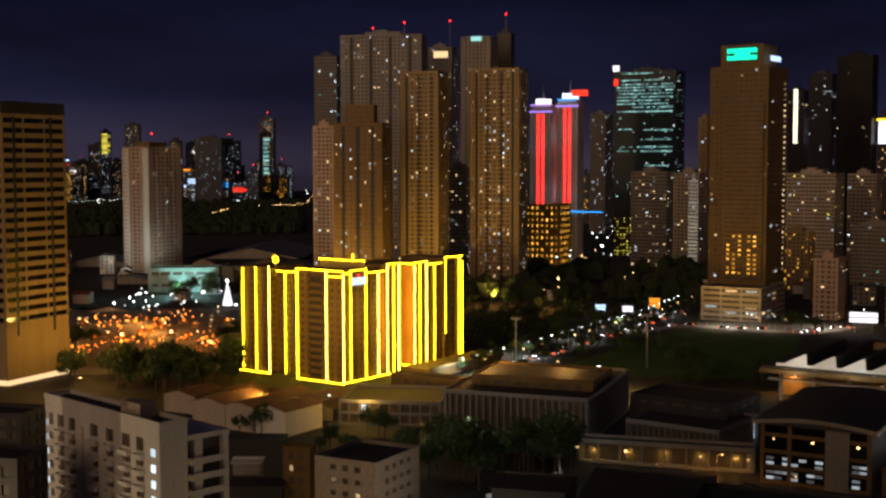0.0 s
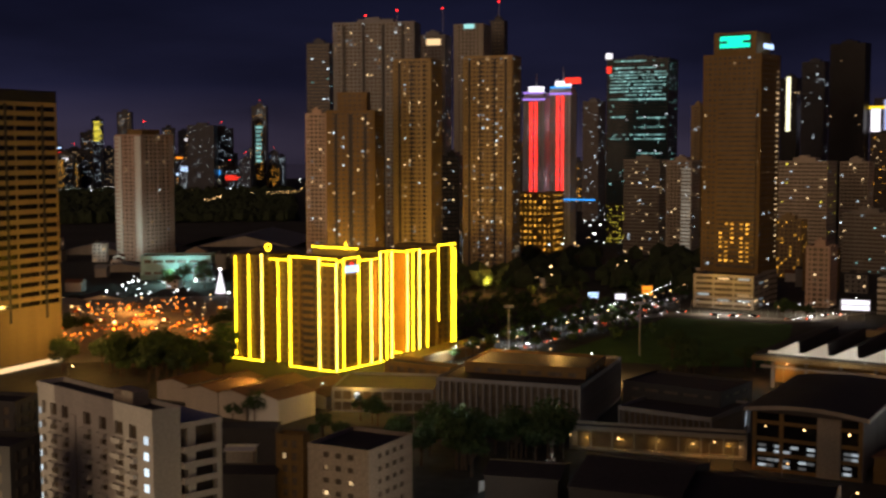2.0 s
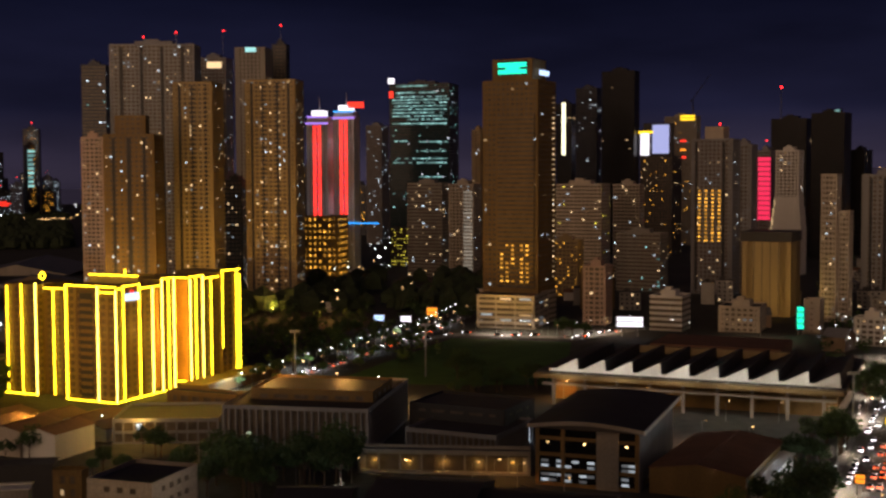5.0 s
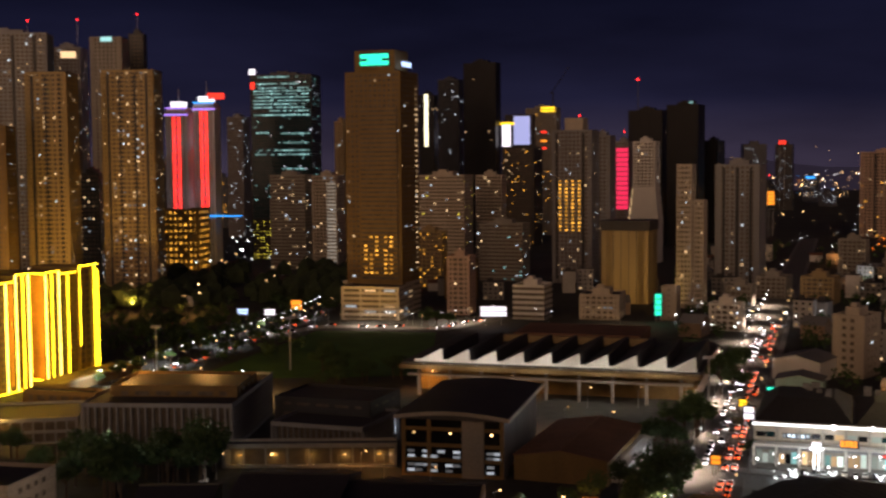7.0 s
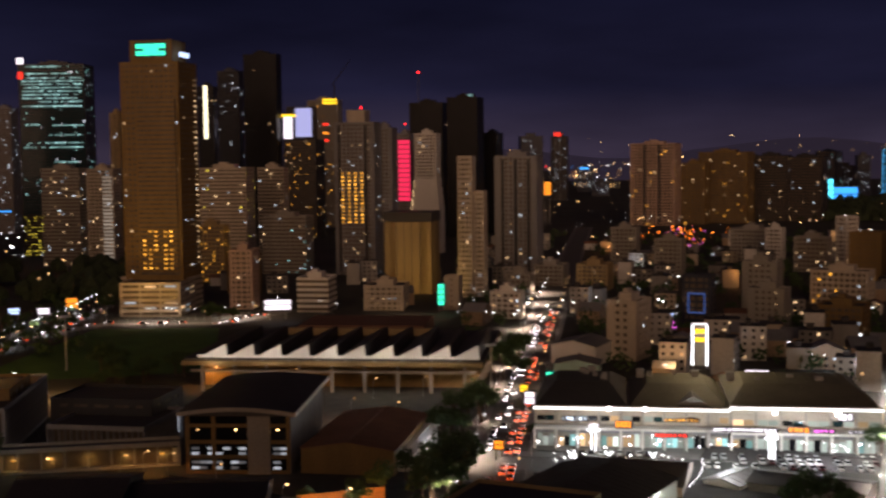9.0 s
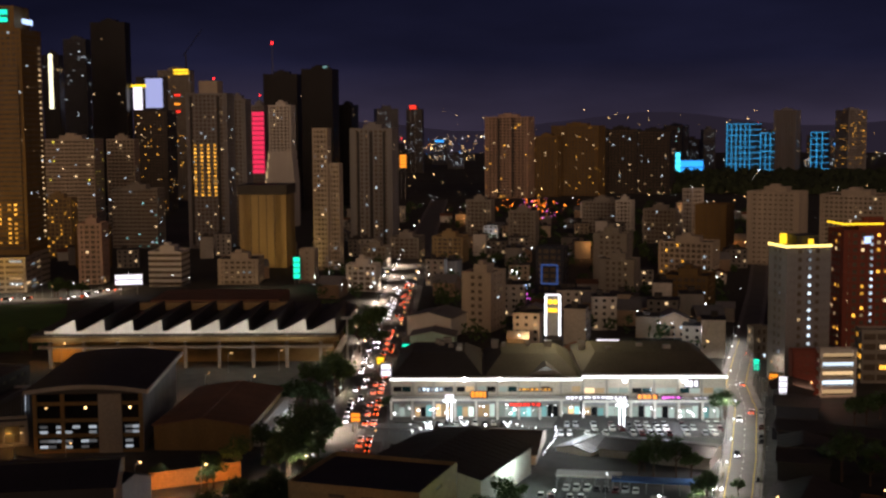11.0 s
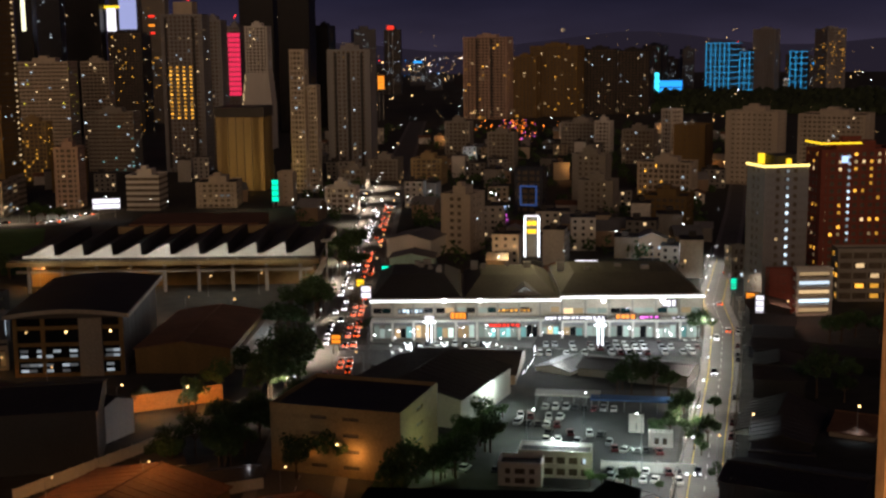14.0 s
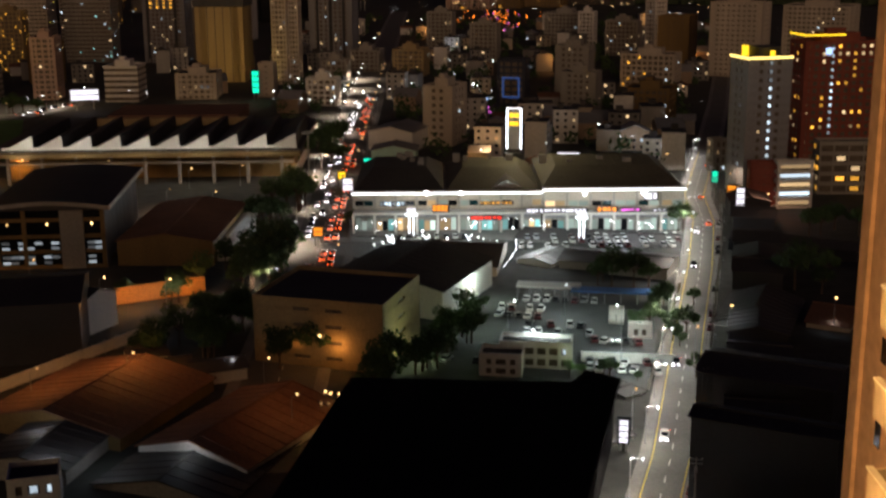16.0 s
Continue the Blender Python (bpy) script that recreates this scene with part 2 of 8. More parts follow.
def tower(name, x, y, rot, a, b, h, label, wall=CONCRETE, glass=CURTAIN, storey=3.3, bay=3.6, sp=0.38, pier=0.3, deep=0.35,
          lit=0.12, colors=(LIT_WARM, LIT_COOL, LIT_WARM), z0=0.0, plant=True, balcony=False, group="city towers", base=0.0, cut=1.0, lit_to=1.0, lit_from=0.0, slots=()):
    """A storeyed block: a glazed core, floor bands and piers proud of it, lit rooms, a parapet and a roof house.
    Its near corner stands at x, y; a runs along the front, b along the side that turns away."""
    r = random.Random(name + str(round(x)))
    th = thing(name, pose(x, y, 0, 0, 0, rot), label, "building", group)
    SIZE[th.name] = (a, b, h)
    FOOT.append((x, y, rot, a, b))
    n = max(1, round((h - base) / storey))
    st = (h - base) / n
    piece("core", [(-a + deep, -deep, deep, b - deep, z0, h - 0.4)], glass, th, "dark window glass")
    t = sp * st
    band = bmesh.new()
    box(band, -a, 0, 0, b, -t * 0.35, t * 0.65)
    fine = x * x + y * y < 780 ** 2 and (h > 30 or x * x + y * y < 560 ** 2)
    na, nb = max(1, round(a / bay)), max(1, round(b / bay))
    wa, wb = a / na, b / nb
    if fine:
        band = mesh_of("floor_band", band, wall)
        for i in range(1 if base <= z0 + 0.5 else 0, n):
            part("floor_band", band, None, th).location = (0, 0, base + i * st)
    else:
        band.clear()
        for i in range(n):
            box(band, -a, 0, 0, b, max(z0, base + i * st - t * 0.35), base + i * st + t * 0.65)
        part("banding", band, wall, th, kind="stuff")
    piece("parapet", [(-a, 0, 0, 0.3, h - t * 0.35, h + 1.1), (-a, 0, b - 0.3, b, h - t * 0.35, h + 1.1), (-a, -a + 0.3, 0.3, b - 0.3, h - t * 0.35, h + 1.1),
                      (-0.3, 0, 0.3, b - 0.3, h - t * 0.35, h + 1.1)], wall, th)
    piece("roof_deck", [(-a + 0.3, -0.3, 0.3, b - 0.3, h - 0.4, h + 0.1)], DARK_ROOF, th)
    piece("ground_floor", [(-a, 0, 0, b, z0, base if base > z0 + 0.5 else z0 + t * 0.65)], wall, th)
    if pier > 0:
        joined = bmesh.new()
        posts = {}
        for w, k, long in ((wa, na, a), (wb, nb, b)):
            for i in range(k + 1):
                hw = pier * w / 2 * (1 if 0 < i < k else 1.6)
                c = min(max(i * w, hw), long - hw)
                for far in (0, 1):
                    if k == na and long == a:
                        q = (-a + c - hw, -a + c + hw, *((b - 0.6, b - 0.05) if far else (0.05, 0.6)))
                    else:
                        q = (*((-a + 0.05, -a + 0.6) if far else (-0.6, -0.05)), c - hw, c + hw)
                    if not fine or far or x * x + y * y > 560 ** 2:
                        box(joined, *q, base, h - 0.4)
                        continue
                    size = (round(q[1] - q[0], 3), round(q[3] - q[2], 3))
                    if size not in posts:
                        bm = bmesh.new()
                        box(bm, -size[0] / 2, size[0] / 2, -size[1] / 2, size[1] / 2, base, h - 0.4)
                        posts[size] = mesh_of("pier", bm, wall)
                    part("pier", posts[size], None, th).location = ((q[0] + q[1]) / 2, (q[2] + q[3]) / 2, 0)
        part("piering", joined, wall, th, kind="stuff")
    # Dark strips set proud of the front paint the shade of recesses.
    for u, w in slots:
        piece("dark_recess", [(-a + a * (u - w / 2), -a + a * (u + w / 2), -0.08, 0.5, base + 3, h - 1.5)], DARK, th, "dark strip painted as recess shade")
    if balcony:
        bm = bmesh.new()
        for i in range(1, n):
            z = base + i * st
            for k in range(na):
                if k % 2 == 0:
                    c = -a + (k + 0.5) * wa
                    box(bm, c - wa * 0.46, c + wa * 0.46, -1.1, 0.04, z - 0.12, z + 0.95)
            for k in range(nb):
                if k % 2 == 0:
                    c = (k + 0.5) * wb
                    box(bm, -0.04, 1.1, c - wb * 0.46, c + wb * 0.46, z - 0.12, z + 0.95)
        part("balcony_work", bm, wall, th, kind="stuff")
    if plant:
        bm = bmesh.new()
        box(bm, -a * 0.72, -a * 0.28, b * 0.25, b * 0.75, h - 0.4, h + 4.2)
        box(bm, -a * 0.62, -a * 0.45, b * 0.35, b * 0.6, h + 4.2, h + 6.0)
        part("roof_house", bm, wall, th)
    # lit rooms
    ph, pw = st * (1 - sp) * 0.7, (1 - pier) * 0.62
    panes = {}
    spots = []
    for i in range(n):
        if not lit_from <= i / n < lit_to:
            continue
        z = base + i * st + st * (sp * 0.65 + (1 - sp) / 2)
        for k in range(na):
            if r.random() < lit:
                spots.append((-a + (k + 0.5) * wa, deep - 0.06, z, 0))
        for k in range(nb):
            if r.random() < lit:
                spots.append((-deep + 0.06, (k + 0.5) * wb, z, 1))
    r.shuffle(spots)
    near = x * x + y * y < 830 ** 2
    rest = {}
    for px, py, pz, side in spots[:260 if near else 480]:
        m = r.choice(colors)
        key = (side, m.name)
        w = (wb if side else wa) * pw / 2 * cut
        q = (-0.05, 0.05, -w, w, -ph / 2, ph / 2) if side else (-w, w, -0.05, 0.05, -ph / 2, ph / 2)
        if not near:
            bm = rest.setdefault(m.name, (bmesh.new(), m))[0]
            g = r.uniform(0.55, 1.0)
            box(bm, px + q[0] * (1 if side else g), px + q[1] * (1 if side else g), py + q[2] * (g if side else 1), py + q[3] * (g if side else 1), pz + q[4], pz + q[5])
            continue
        if key not in panes:
            bm = bmesh.new()
            box(bm, *q)
            panes[key] = mesh_of("lit_window", bm, m)
        part("lit_window", panes[key], None, th).location = (px, py, pz)
    for bm, m in rest.values():
        part("room_light", bm, m, th, kind="stuff")
    return th


def beacon_on(th, x, y, z, tall=6.0, r=0.9):
    bm = bmesh.new()
    tube(bm, (x, y, z), (x, y, z + tall), 0.25, 0.12)
    part("mast", bm, STEEL, th)
    bm = bmesh.new()
    ball(bm, x, y, z + tall, r)
    part("red_beacon", bm, BEACON, th, "red warning beacon")

# ---- ground ----
def sheet(name, outline, z, material, label, category="ground", thick=0.25, kind="structure"):
    bm = bmesh.new()
    slab(bm, outline, z - thick, z)
    ob = new(name, mesh_of(name, bm, material))
    return tagged(ob, label, category, kind=kind)


sheet("ground", [(-4900, -900), (4900, -900), (4900, 4900), (-4900, 4900)], 0.0, EARTH, "dark ground of the city spreading to the horizon", thick=1.0)


# plain unseen slab added behind the viewpoint to shade near roofs from the glow
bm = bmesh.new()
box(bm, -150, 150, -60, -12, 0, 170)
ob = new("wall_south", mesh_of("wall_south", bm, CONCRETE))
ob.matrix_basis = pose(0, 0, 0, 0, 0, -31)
tagged(ob, "plain unseen slab added behind the viewpoint for shade", "building", kind="structure")


# ---- sheds and halls ----
def shed(name, x, y, rot, a, b, h, label, wall=CREAM, roof=METAL_ROOF, rise=0.22, z0=0.0, group="sheds", ridge="y"):
    """A gabled shed; h is the height of the ridge. The ridge runs along y (away from the front) or x."""
    th = thing(name, pose(x, y, 0, 0, 0, rot), label, "shed", group)
    FOOT.append((x, y, rot, a, b))
    eave = h - rise * (a if ridge == "y" else b) / 2
    bm = bmesh.new()
    if ridge == "y":
        prism(bm, [(-a, z0), (0, z0), (0, eave), (-a / 2, h), (-a, eave)], 0, b)
    else:
        va = [bm.verts.new((-a, yy, z)) for yy, z in ((0, z0), (b, z0), (b, eave), (b / 2, h), (0, eave))]
        vb = [bm.verts.new((0, yy, z)) for yy, z in ((0, z0), (b, z0), (b, eave), (b / 2, h), (0, eave))]
        bm.faces.new(va[::-1])
        bm.faces.new(vb)
        for i in range(5):
            j = (i + 1) % 5
            bm.faces.new((va[i], va[j], vb[j], vb[i]))
    part("shell", bm, wall, th)
    o = 0.6
    for sgn in (0, 1):
        bm = bmesh.new()
        if ridge == "y":
            e = -a - o if sgn else o
            ze = eave - rise * o
            v = [(e, ze), (-a / 2, h), (-a / 2, h + 0.18), (e, ze + 0.18)]
            prism(bm, v, -o, b + o)
        else:
            e = b + o if sgn else -o
            ze = eave - rise * o
            pts = [(e, ze), (b / 2, h), (b / 2, h + 0.18), (e, ze + 0.18)]
            rows = [[bm.verts.new((xx, yy, z)) for yy, z in pts] for xx in (-a - o, o)]
            bm.faces.new(rows[0])
            bm.faces.new(rows[1][::-1])
            for i in range(4):
                j = (i + 1) % 4
                bm.faces.new((rows[0][i], rows[0][j], rows[1][j], rows[1][i]))
        part("roof_slope", bm, roof, th)
    if ridge == "y":
        k = int(b / 3.0)
        for i in range(k + 1):
            yy = -o + i * (b + 2 * o - 0.2) / max(1, k)
            bm = bmesh.new()
            ze = eave - rise * o
            prism(bm, [(-a - o, ze + 0.18), (-a / 2, h + 0.18), (o, ze + 0.18), (o, ze + 0.32), (-a / 2, h + 0.32), (-a - o, ze + 0.32)], yy, yy + 0.2)
            if x * x + y * y < 400 ** 2:
                part("roof_rib", bm, roof, th)
            else:
                bm.free()
    piece("ridge_cap", [(-a / 2 - 0.3, -a / 2 + 0.3, -o, b + o, h + 0.1, h + 0.4)] if ridge == "y" else [(-a - o, o, b / 2 - 0.3, b / 2 + 0.3, h + 0.1, h + 0.4)], roof, th)
    return th


# ---- towers, from the west of the view to the east ----
office = tower("office_tower", -194.0, 552.1, -25.6, 31.0, 39.6, 120.5, "dark office tower with tan floor bands", wall=TAN, glass=GLASS, storey=4.5, bay=14, sp=0.5, pier=0.05, lit=0.02, base=27, colors=(LIT_WARM, LIT_COOL))
residence = tower("residential_tower", -262.3, 1116.6, -31.8, 31.6, 41.4, 112.4, "pinkish residential tower with many balconies", wall=PINK, storey=3.6, bay=5.0, sp=0.5, pier=0.42, lit=0.05, balcony=True, plant=False)
piece("pale_edge", [(-31.9, -24.0, -0.5, 0.1, 0, 112), (-7.5, 0.3, -0.5, 0.1, 0, 112)], WHITE, residence, "pale edge strip of the facade")
piece("roof_room", [(-24, -6, 8, 30, 112, 118)], BROWN, residence)
# Added fills that wash the tower's foot in pale teal light.
for at_x, at_y in ((-300, 1078), (-262, 1070), (-238, 1095)):
    flood(at_x, at_y, 4, (-268 + (at_x + 270) * 0.4, 1118, 40), 15000, (0.75, 0.95, 0.85))
tower("dark_tower", -104.6, 1245.6, -7.2, 23.4, 16.3, 203.7, "dark blue glass tower behind the condominiums", wall=DARKBLUE, sp=0.3, pier=0.1, lit=0.1, colors=(LIT_COOL, LIT_TEAL))
c2 = tower("condominium_slab", -18.3, 1089.8, -11.0, 72.7, 26.4, 209.0, "tall grey condominium slab with lit rooms", wall=GREY, sp=0.42, pier=0.35, lit=0.10, slots=((0.14, 0.04), (0.38, 0.04), (0.62, 0.04), (0.86, 0.04)))
tower("condominium_tower", -87.6, 1006.2, -15.0, 17.8, 5.3, 127.7, "slim pinkish condominium tower with lit rooms", wall=PINK, lit=0.1, sp=0.4)
tower("condominium_tower", -43.5, 898.9, -12.2, 36.3, 25.7, 126.7, "brown condominium tower with stepped top", wall=BROWN, lit=0.10, sp=0.4, pier=0.35, plant=False, slots=((0.2, 0.06), (0.5, 0.08), (0.8, 0.06)))
tower("condominium_tower", -49.3, 901.7, -11.9, 21.9, 9.5, 139.7, "raised middle of the brown condominium", wall=BROWN, lit=0.03, sp=0.4, pier=0.35, plant=False)
tower("condominium_tower", -3.6, 935.0, -17.8, 29.8, 26.5, 166.1, "tan condominium tower with balconies", wall=TAN, lit=0.12, sp=0.4, pier=0.4, plant=False, balcony=True, slots=((0.17, 0.07), (0.5, 0.07), (0.83, 0.07)))
c6 = tower("tower", 8.9, 1200.0, -15.4, 28.0, 25.4, 207.8, "grey tower behind the condominiums", wall=GREY, lit=0.09)
c7 = tower("tower", 42.0, 1109.2, -17.2, 27.4, 25.5, 208.9, "tall pale tower with a lit top", wall=CONCRETE, sp=0.3, pier=0.5, lit=0.03, plant=False)
c8 = tower("dark_tower", 64.1, 1178.3, -18.1, 13.7, 12.3, 218.8, "dark tower topped by a mast", wall=DARK, lit=0.02)
tower("tower", 18.9, 1019.8, -16.1, 16.7, 27.3, 93.6, "dark block between the condominiums", wall=DARK, lit=0.2)
tower("condominium_tower", 58.1, 955.6, -21.5, 39.8, 22.0, 170.0, "tan condominium tower with many lit rooms", wall=TAN, lit=0.19, sp=0.4, pier=0.35, plant=False, balcony=True, slots=((0.13, 0.05), (0.36, 0.05), (0.64, 0.05), (0.87, 0.05)))
led_w = tower("twin_tower", 106.6, 1235.4, -19.9, 21.6, 21.0, 150.6, "white twin tower with coloured light strips", wall=WHITE, sp=0.2, pier=0.6, bay=2.5, lit=0.0, plant=False)
led_e = tower("twin_tower", 134.5, 1252.8, -21.1, 21.6, 23.7, 156.9, "white twin tower with coloured light strips", wall=WHITE, sp=0.2, pier=0.6, bay=2.5, lit=0.0, plant=False)
tower("podium_block", 111.5, 1199.8, -23.3, 34.3, 36.7, 57.8, "podium block with golden lit windows", wall=BROWN, storey=5.6, lit=0.86, bay=4.9, sp=0.38, pier=0.35, colors=(LIT_AMBER,), plant=False)
tower("slim_tower", 224.9, 1735.5, -37.4, 25.2, 20.3, 165.1, "slim bluish glass tower with cool lights", wall=GREY, lit=0.06, pier=0.15, colors=(LIT_COOL,))
glassy = tower("glass_tower", 272.7, 1475.0, -25.5, 75.0, 43.9, 205.9, "dark glass office tower with teal lit floors", wall=DARKBLUE, glass=TEAL_GLASS, sp=0.22, pier=0.06, bay=3.2, lit=0.05, lit_from=0.2, colors=(LIT_TEAL, LIT_TEAL, LIT_COOL))
tower("tower", 278.1, 1321.0, -41.9, 10.8, 11.7, 144.7, "slim tan tower with a red beacon", wall=TAN, lit=0.06)
tower("apartment_block", 210.3, 1177.4, -30.1, 35.6, 23.3, 89.1, "grey apartment block with lit rooms", wall=CONCRETE, lit=0.12, sp=0.5, pier=0.12)
creamy = tower("apartment_block", 236.7, 1156.0, -31.6, 25.3, 21.2, 88.3, "cream apartment block with pale piers", wall=CREAM, lit=0.08, sp=0.4)
tower("low_office", 205.5, 1314.0, -28.9, 28.4, 17.4, 41.1, "low office block with yellow lit floors", wall=DARK, lit=0.5, colors=(LIT_YELLOW,), sp=0.4, plant=False)
cyan_t = tower("hotel_tower", 204.6, 790.5, -36.5, 39.4, 31.9, 159.0, "tall brown tower with a glowing green roof sign", wall=BROWN, lit=0.035, sp=0.4, pier=0.3, base=24, plant=False, bay=3.2)
podium = tower("car_park", 208.7, 795.1, -36.7, 45.9, 25.6, 20.7, "cream car park at the foot of the tower", wall=CREAM, sp=0.55, pier=0.0, lit=0.0, plant=False)
fin_t = tower("dark_tower", 386.6, 1345.6, -36.0, 18.1, 13.0, 174.8, "dark tower edged by a white light tube", wall=BLACK_GLASS, glass=BLACK_GLASS, pier=0.1, lit=0.02)
tower("dark_tower", 487.0, 1576.5, -37.2, 29.3, 17.5, 208.4, "dark blue office tower with cool lights", wall=DARKBLUE, glass=BLACK_GLASS, pier=0.1, lit=0.05, colors=(LIT_COOL,))
tower("dark_tower", 484.4, 1419.6, -38.8, 41.1, 17.9, 218.2, "unlit dark office tower block", wall=BLACK_GLASS, glass=BLACK_GLASS, pier=0.1, lit=0.004)
tower("apartment_block", 334.8, 1068.8, -32.4, 44.4, 30.0, 88.3, "cream apartment block with banded storeys", wall=CREAM, lit=0.10, sp=0.5, pier=0.12, colors=(LIT_WARM, LIT_COOL, LIT_YELLOW))
tower("apartment_block", 281.3, 959.6, -36.3, 23.8, 13.4, 44.6, "tan block with amber windows", wall=TAN, lit=0.3, colors=(LIT_AMBER,))
tower("apartment_block", 392.6, 1134.0, -37.1, 26.3, 14.1, 87.2, "white apartment block among towers", wall=CREAM, lit=0.08, pier=0.15)
tower("apartment_block", 359.8, 986.4, -38.0, 38.8, 20.2, 48.0, "grey apartment block with lit rooms", wall=CONCRETE, lit=0.10, sp=0.5, pier=0.1, colors=(LIT_COOL, LIT_TEAL, LIT_WARM))
tower("apartment_block", 277.9, 866.5, -37.8, 23.0, 9.7, 28.7, "small brown apartment block", wall=BROWN, lit=0.05)
screen_t = tower("glass_tower", 527.0, 1404.4, -40.6, 41.2, 30.0, 117.3, "dark tower below a bright screen", wall=DARK, lit=0.12, colors=(LIT_AMBER, LIT_WARM))
screen_u = tower("tower_under_construction", 633.1, 1599.2, -41.6, 45.4, 15.8, 173.3, "tower under construction with work lights", wall=CONCRETE, lit=0.06, colors=(LIT_AMBER, LIT_COOL))
big = tower("condominium_tower", 405.8, 946.7, -41.2, 34.6, 18.0, 125.2, "big grey condominium tower", wall=GREY, lit=0.09, sp=0.4, pier=0.4, plant=False, slots=((0.12, 0.06), (0.78, 0.07)))
tower("condominium_tower", 425.3, 954.6, -42.0, 16.6, 15.1, 120.8, "grey wing of the condominium tower", wall=GREY, lit=0.06, sp=0.4, pier=0.4)
ledr = tower("led_tower", 545.8, 1179.9, -44.8, 14.7, 16.9, 119.9, "tower with a red lit facade", wall=GREY, lit=0.0)
terr = tower("terraced_tower", 548.6, 1123.2, -41.0, 22.8, 17.1, 118.8, "white tower that widens towards its lit foot", wall=WHITE, lit=0.08, sp=0.35)
tower("dark_tower", 665.2, 1344.4, -41.3, 41.1, 25.7, 159.5, "dark unlit office tower", wall=BLACK_GLASS, glass=BLACK_GLASS, pier=0.1, lit=0.004)
tower("dark_tower", 692.9, 1307.8, -42.9, 37.4, 30.1, 164.6, "dark unlit tower with a pale roof light", wall=BLACK_GLASS, glass=BLACK_GLASS, pier=0.1, lit=0.004)
tower("dark_tower", 745.9, 1358.8, -43.8, 17.3, 34.1, 123.8, "dark unlit city block", wall=BLACK_GLASS, glass=BLACK_GLASS, pier=0.1, lit=0.01)
brownb = tower("brown_block", 383.7, 795.9, -37.7, 33.5, 30.7, 55.6, "windowless tan block with a dark roof band", wall=TAN, lit=0.004, pier=0.86, bay=6, sp=0.12, plant=False)
tower("white_tower", 400.1, 763.5, -41.7, 10.6, 11.2, 96.9, "slim white apartment tower", wall=CREAM, lit=0.16, sp=0.42, pier=0.3, bay=2.8, plant=False)
tower("white_tower", 408.6, 762.4, -42.2, 7.2, 9.7, 72.7, "lower white wing of the slim tower", wall=CREAM, lit=0.14, sp=0.42, pier=0.3, bay=2.8, plant=False)
tower("grey_tower", 491.4, 830.5, -42.6, 33.7, 23.3, 96.3, "grey apartment tower with vertical piers", wall=GREY, lit=0.05, sp=0.35, pier=0.5, slots=((0.2, 0.06), (0.5, 0.08), (0.8, 0.06)))
tower("condominium_tower", 1012.2, 1353.4, -50.8, 60.4, 34.9, 108.9, "tall brown condominium tower", wall=PINK, lit=0.06, colors=(LIT_WARM, LIT_AMBER), storey=4, bay=5, balcony=True, slots=((0.33, 0.06), (0.66, 0.06)))
tower("condominium_tower", 1062.4, 1352.6, -52.1, 35.0, 25.7, 82.2, "brown condominium tower with amber windows", wall=BROWN, lit=0.07, colors=(LIT_WARM, LIT_AMBER), storey=4, bay=5)
tower("condominium_tower", 1117.9, 1333.4, -54.0, 67.5, 39.0, 96.3, "brown condominium tower with stepped roof", wall=BROWN, lit=0.06, colors=(LIT_WARM, LIT_AMBER), storey=4, bay=5)
tower("condominium_tower", 1198.5, 1343.0, -55.7, 52.7, 19.8, 91.1, "dark condominium tower with few lit rooms", wall=DARK, lit=0.04, storey=4, bay=5)
tower("condominium_tower", 1225.4, 1304.8, -57.2, 53.7, 29.5, 88.6, "dark condominium tower with lit upper floors", wall=DARK, lit=0.06, storey=4, bay=5)
tower("far_tower", 1866.9, 1950.5, -63.7, 44.0, 34.7, 94.5, "far bluish tower with lit floors", wall=DARKBLUE, lit=0.1, storey=5, bay=6, colors=(LIT_COOL, LIT_TEAL))
led_a = tower("led_tower", 1817.9, 1716.2, -71.6, 47.5, 51.1, 97.5, "tower traced in blue light lines", wall=DARKBLUE, lit=0.0, storey=6, bay=8, plant=False)
led_b = tower("led_tower", 1858.9, 1701.4, -72.5, 20.1, 17.7, 79.8, "lower block traced in blue light lines", wall=DARKBLUE, lit=0.0, storey=6, bay=8, plant=False)
tower("far_tower", 1950.7, 1719.0, -68.6, 46.7, 25.6, 123.6, "grey tower behind the dark wood", wall=GREY, lit=0.01, storey=5, bay=6)
led_c = tower("led_tower", 1984.0, 1680.4, -74.7, 23.9, 28.2, 79.9, "small tower traced in blue light lines", wall=DARKBLUE, lit=0.0, storey=6, bay=8, plant=False)
tower("far_tower", 1898.3, 1548.8, -100.8, 36.3, 43.4, 121.4, "far tower with amber windows", wall=GREY, lit=0.16, storey=5, bay=5, colors=(LIT_AMBER,))
gold = tower("hotel_tower", 366.2, 325.6, -110.4, 14.6, 18.5, 52.5, "grey hotel tower with a golden roof edge", wall=GREY, lit=0.06, sp=0.5, pier=0.55, bay=3.4, plant=False, colors=(LIT_COOL, LIT_COOL, LIT_WARM), group="right hand towers")
redt = tower("hotel_tower", 445.2, 363.9, -116.7, 16.9, 36.2, 51.8, "dark red hotel tower with amber windows", wall=RED_WALL, lit=0.24, sp=0.4, pier=0.4, colors=(LIT_AMBER, LIT_WARM), group="right hand towers")
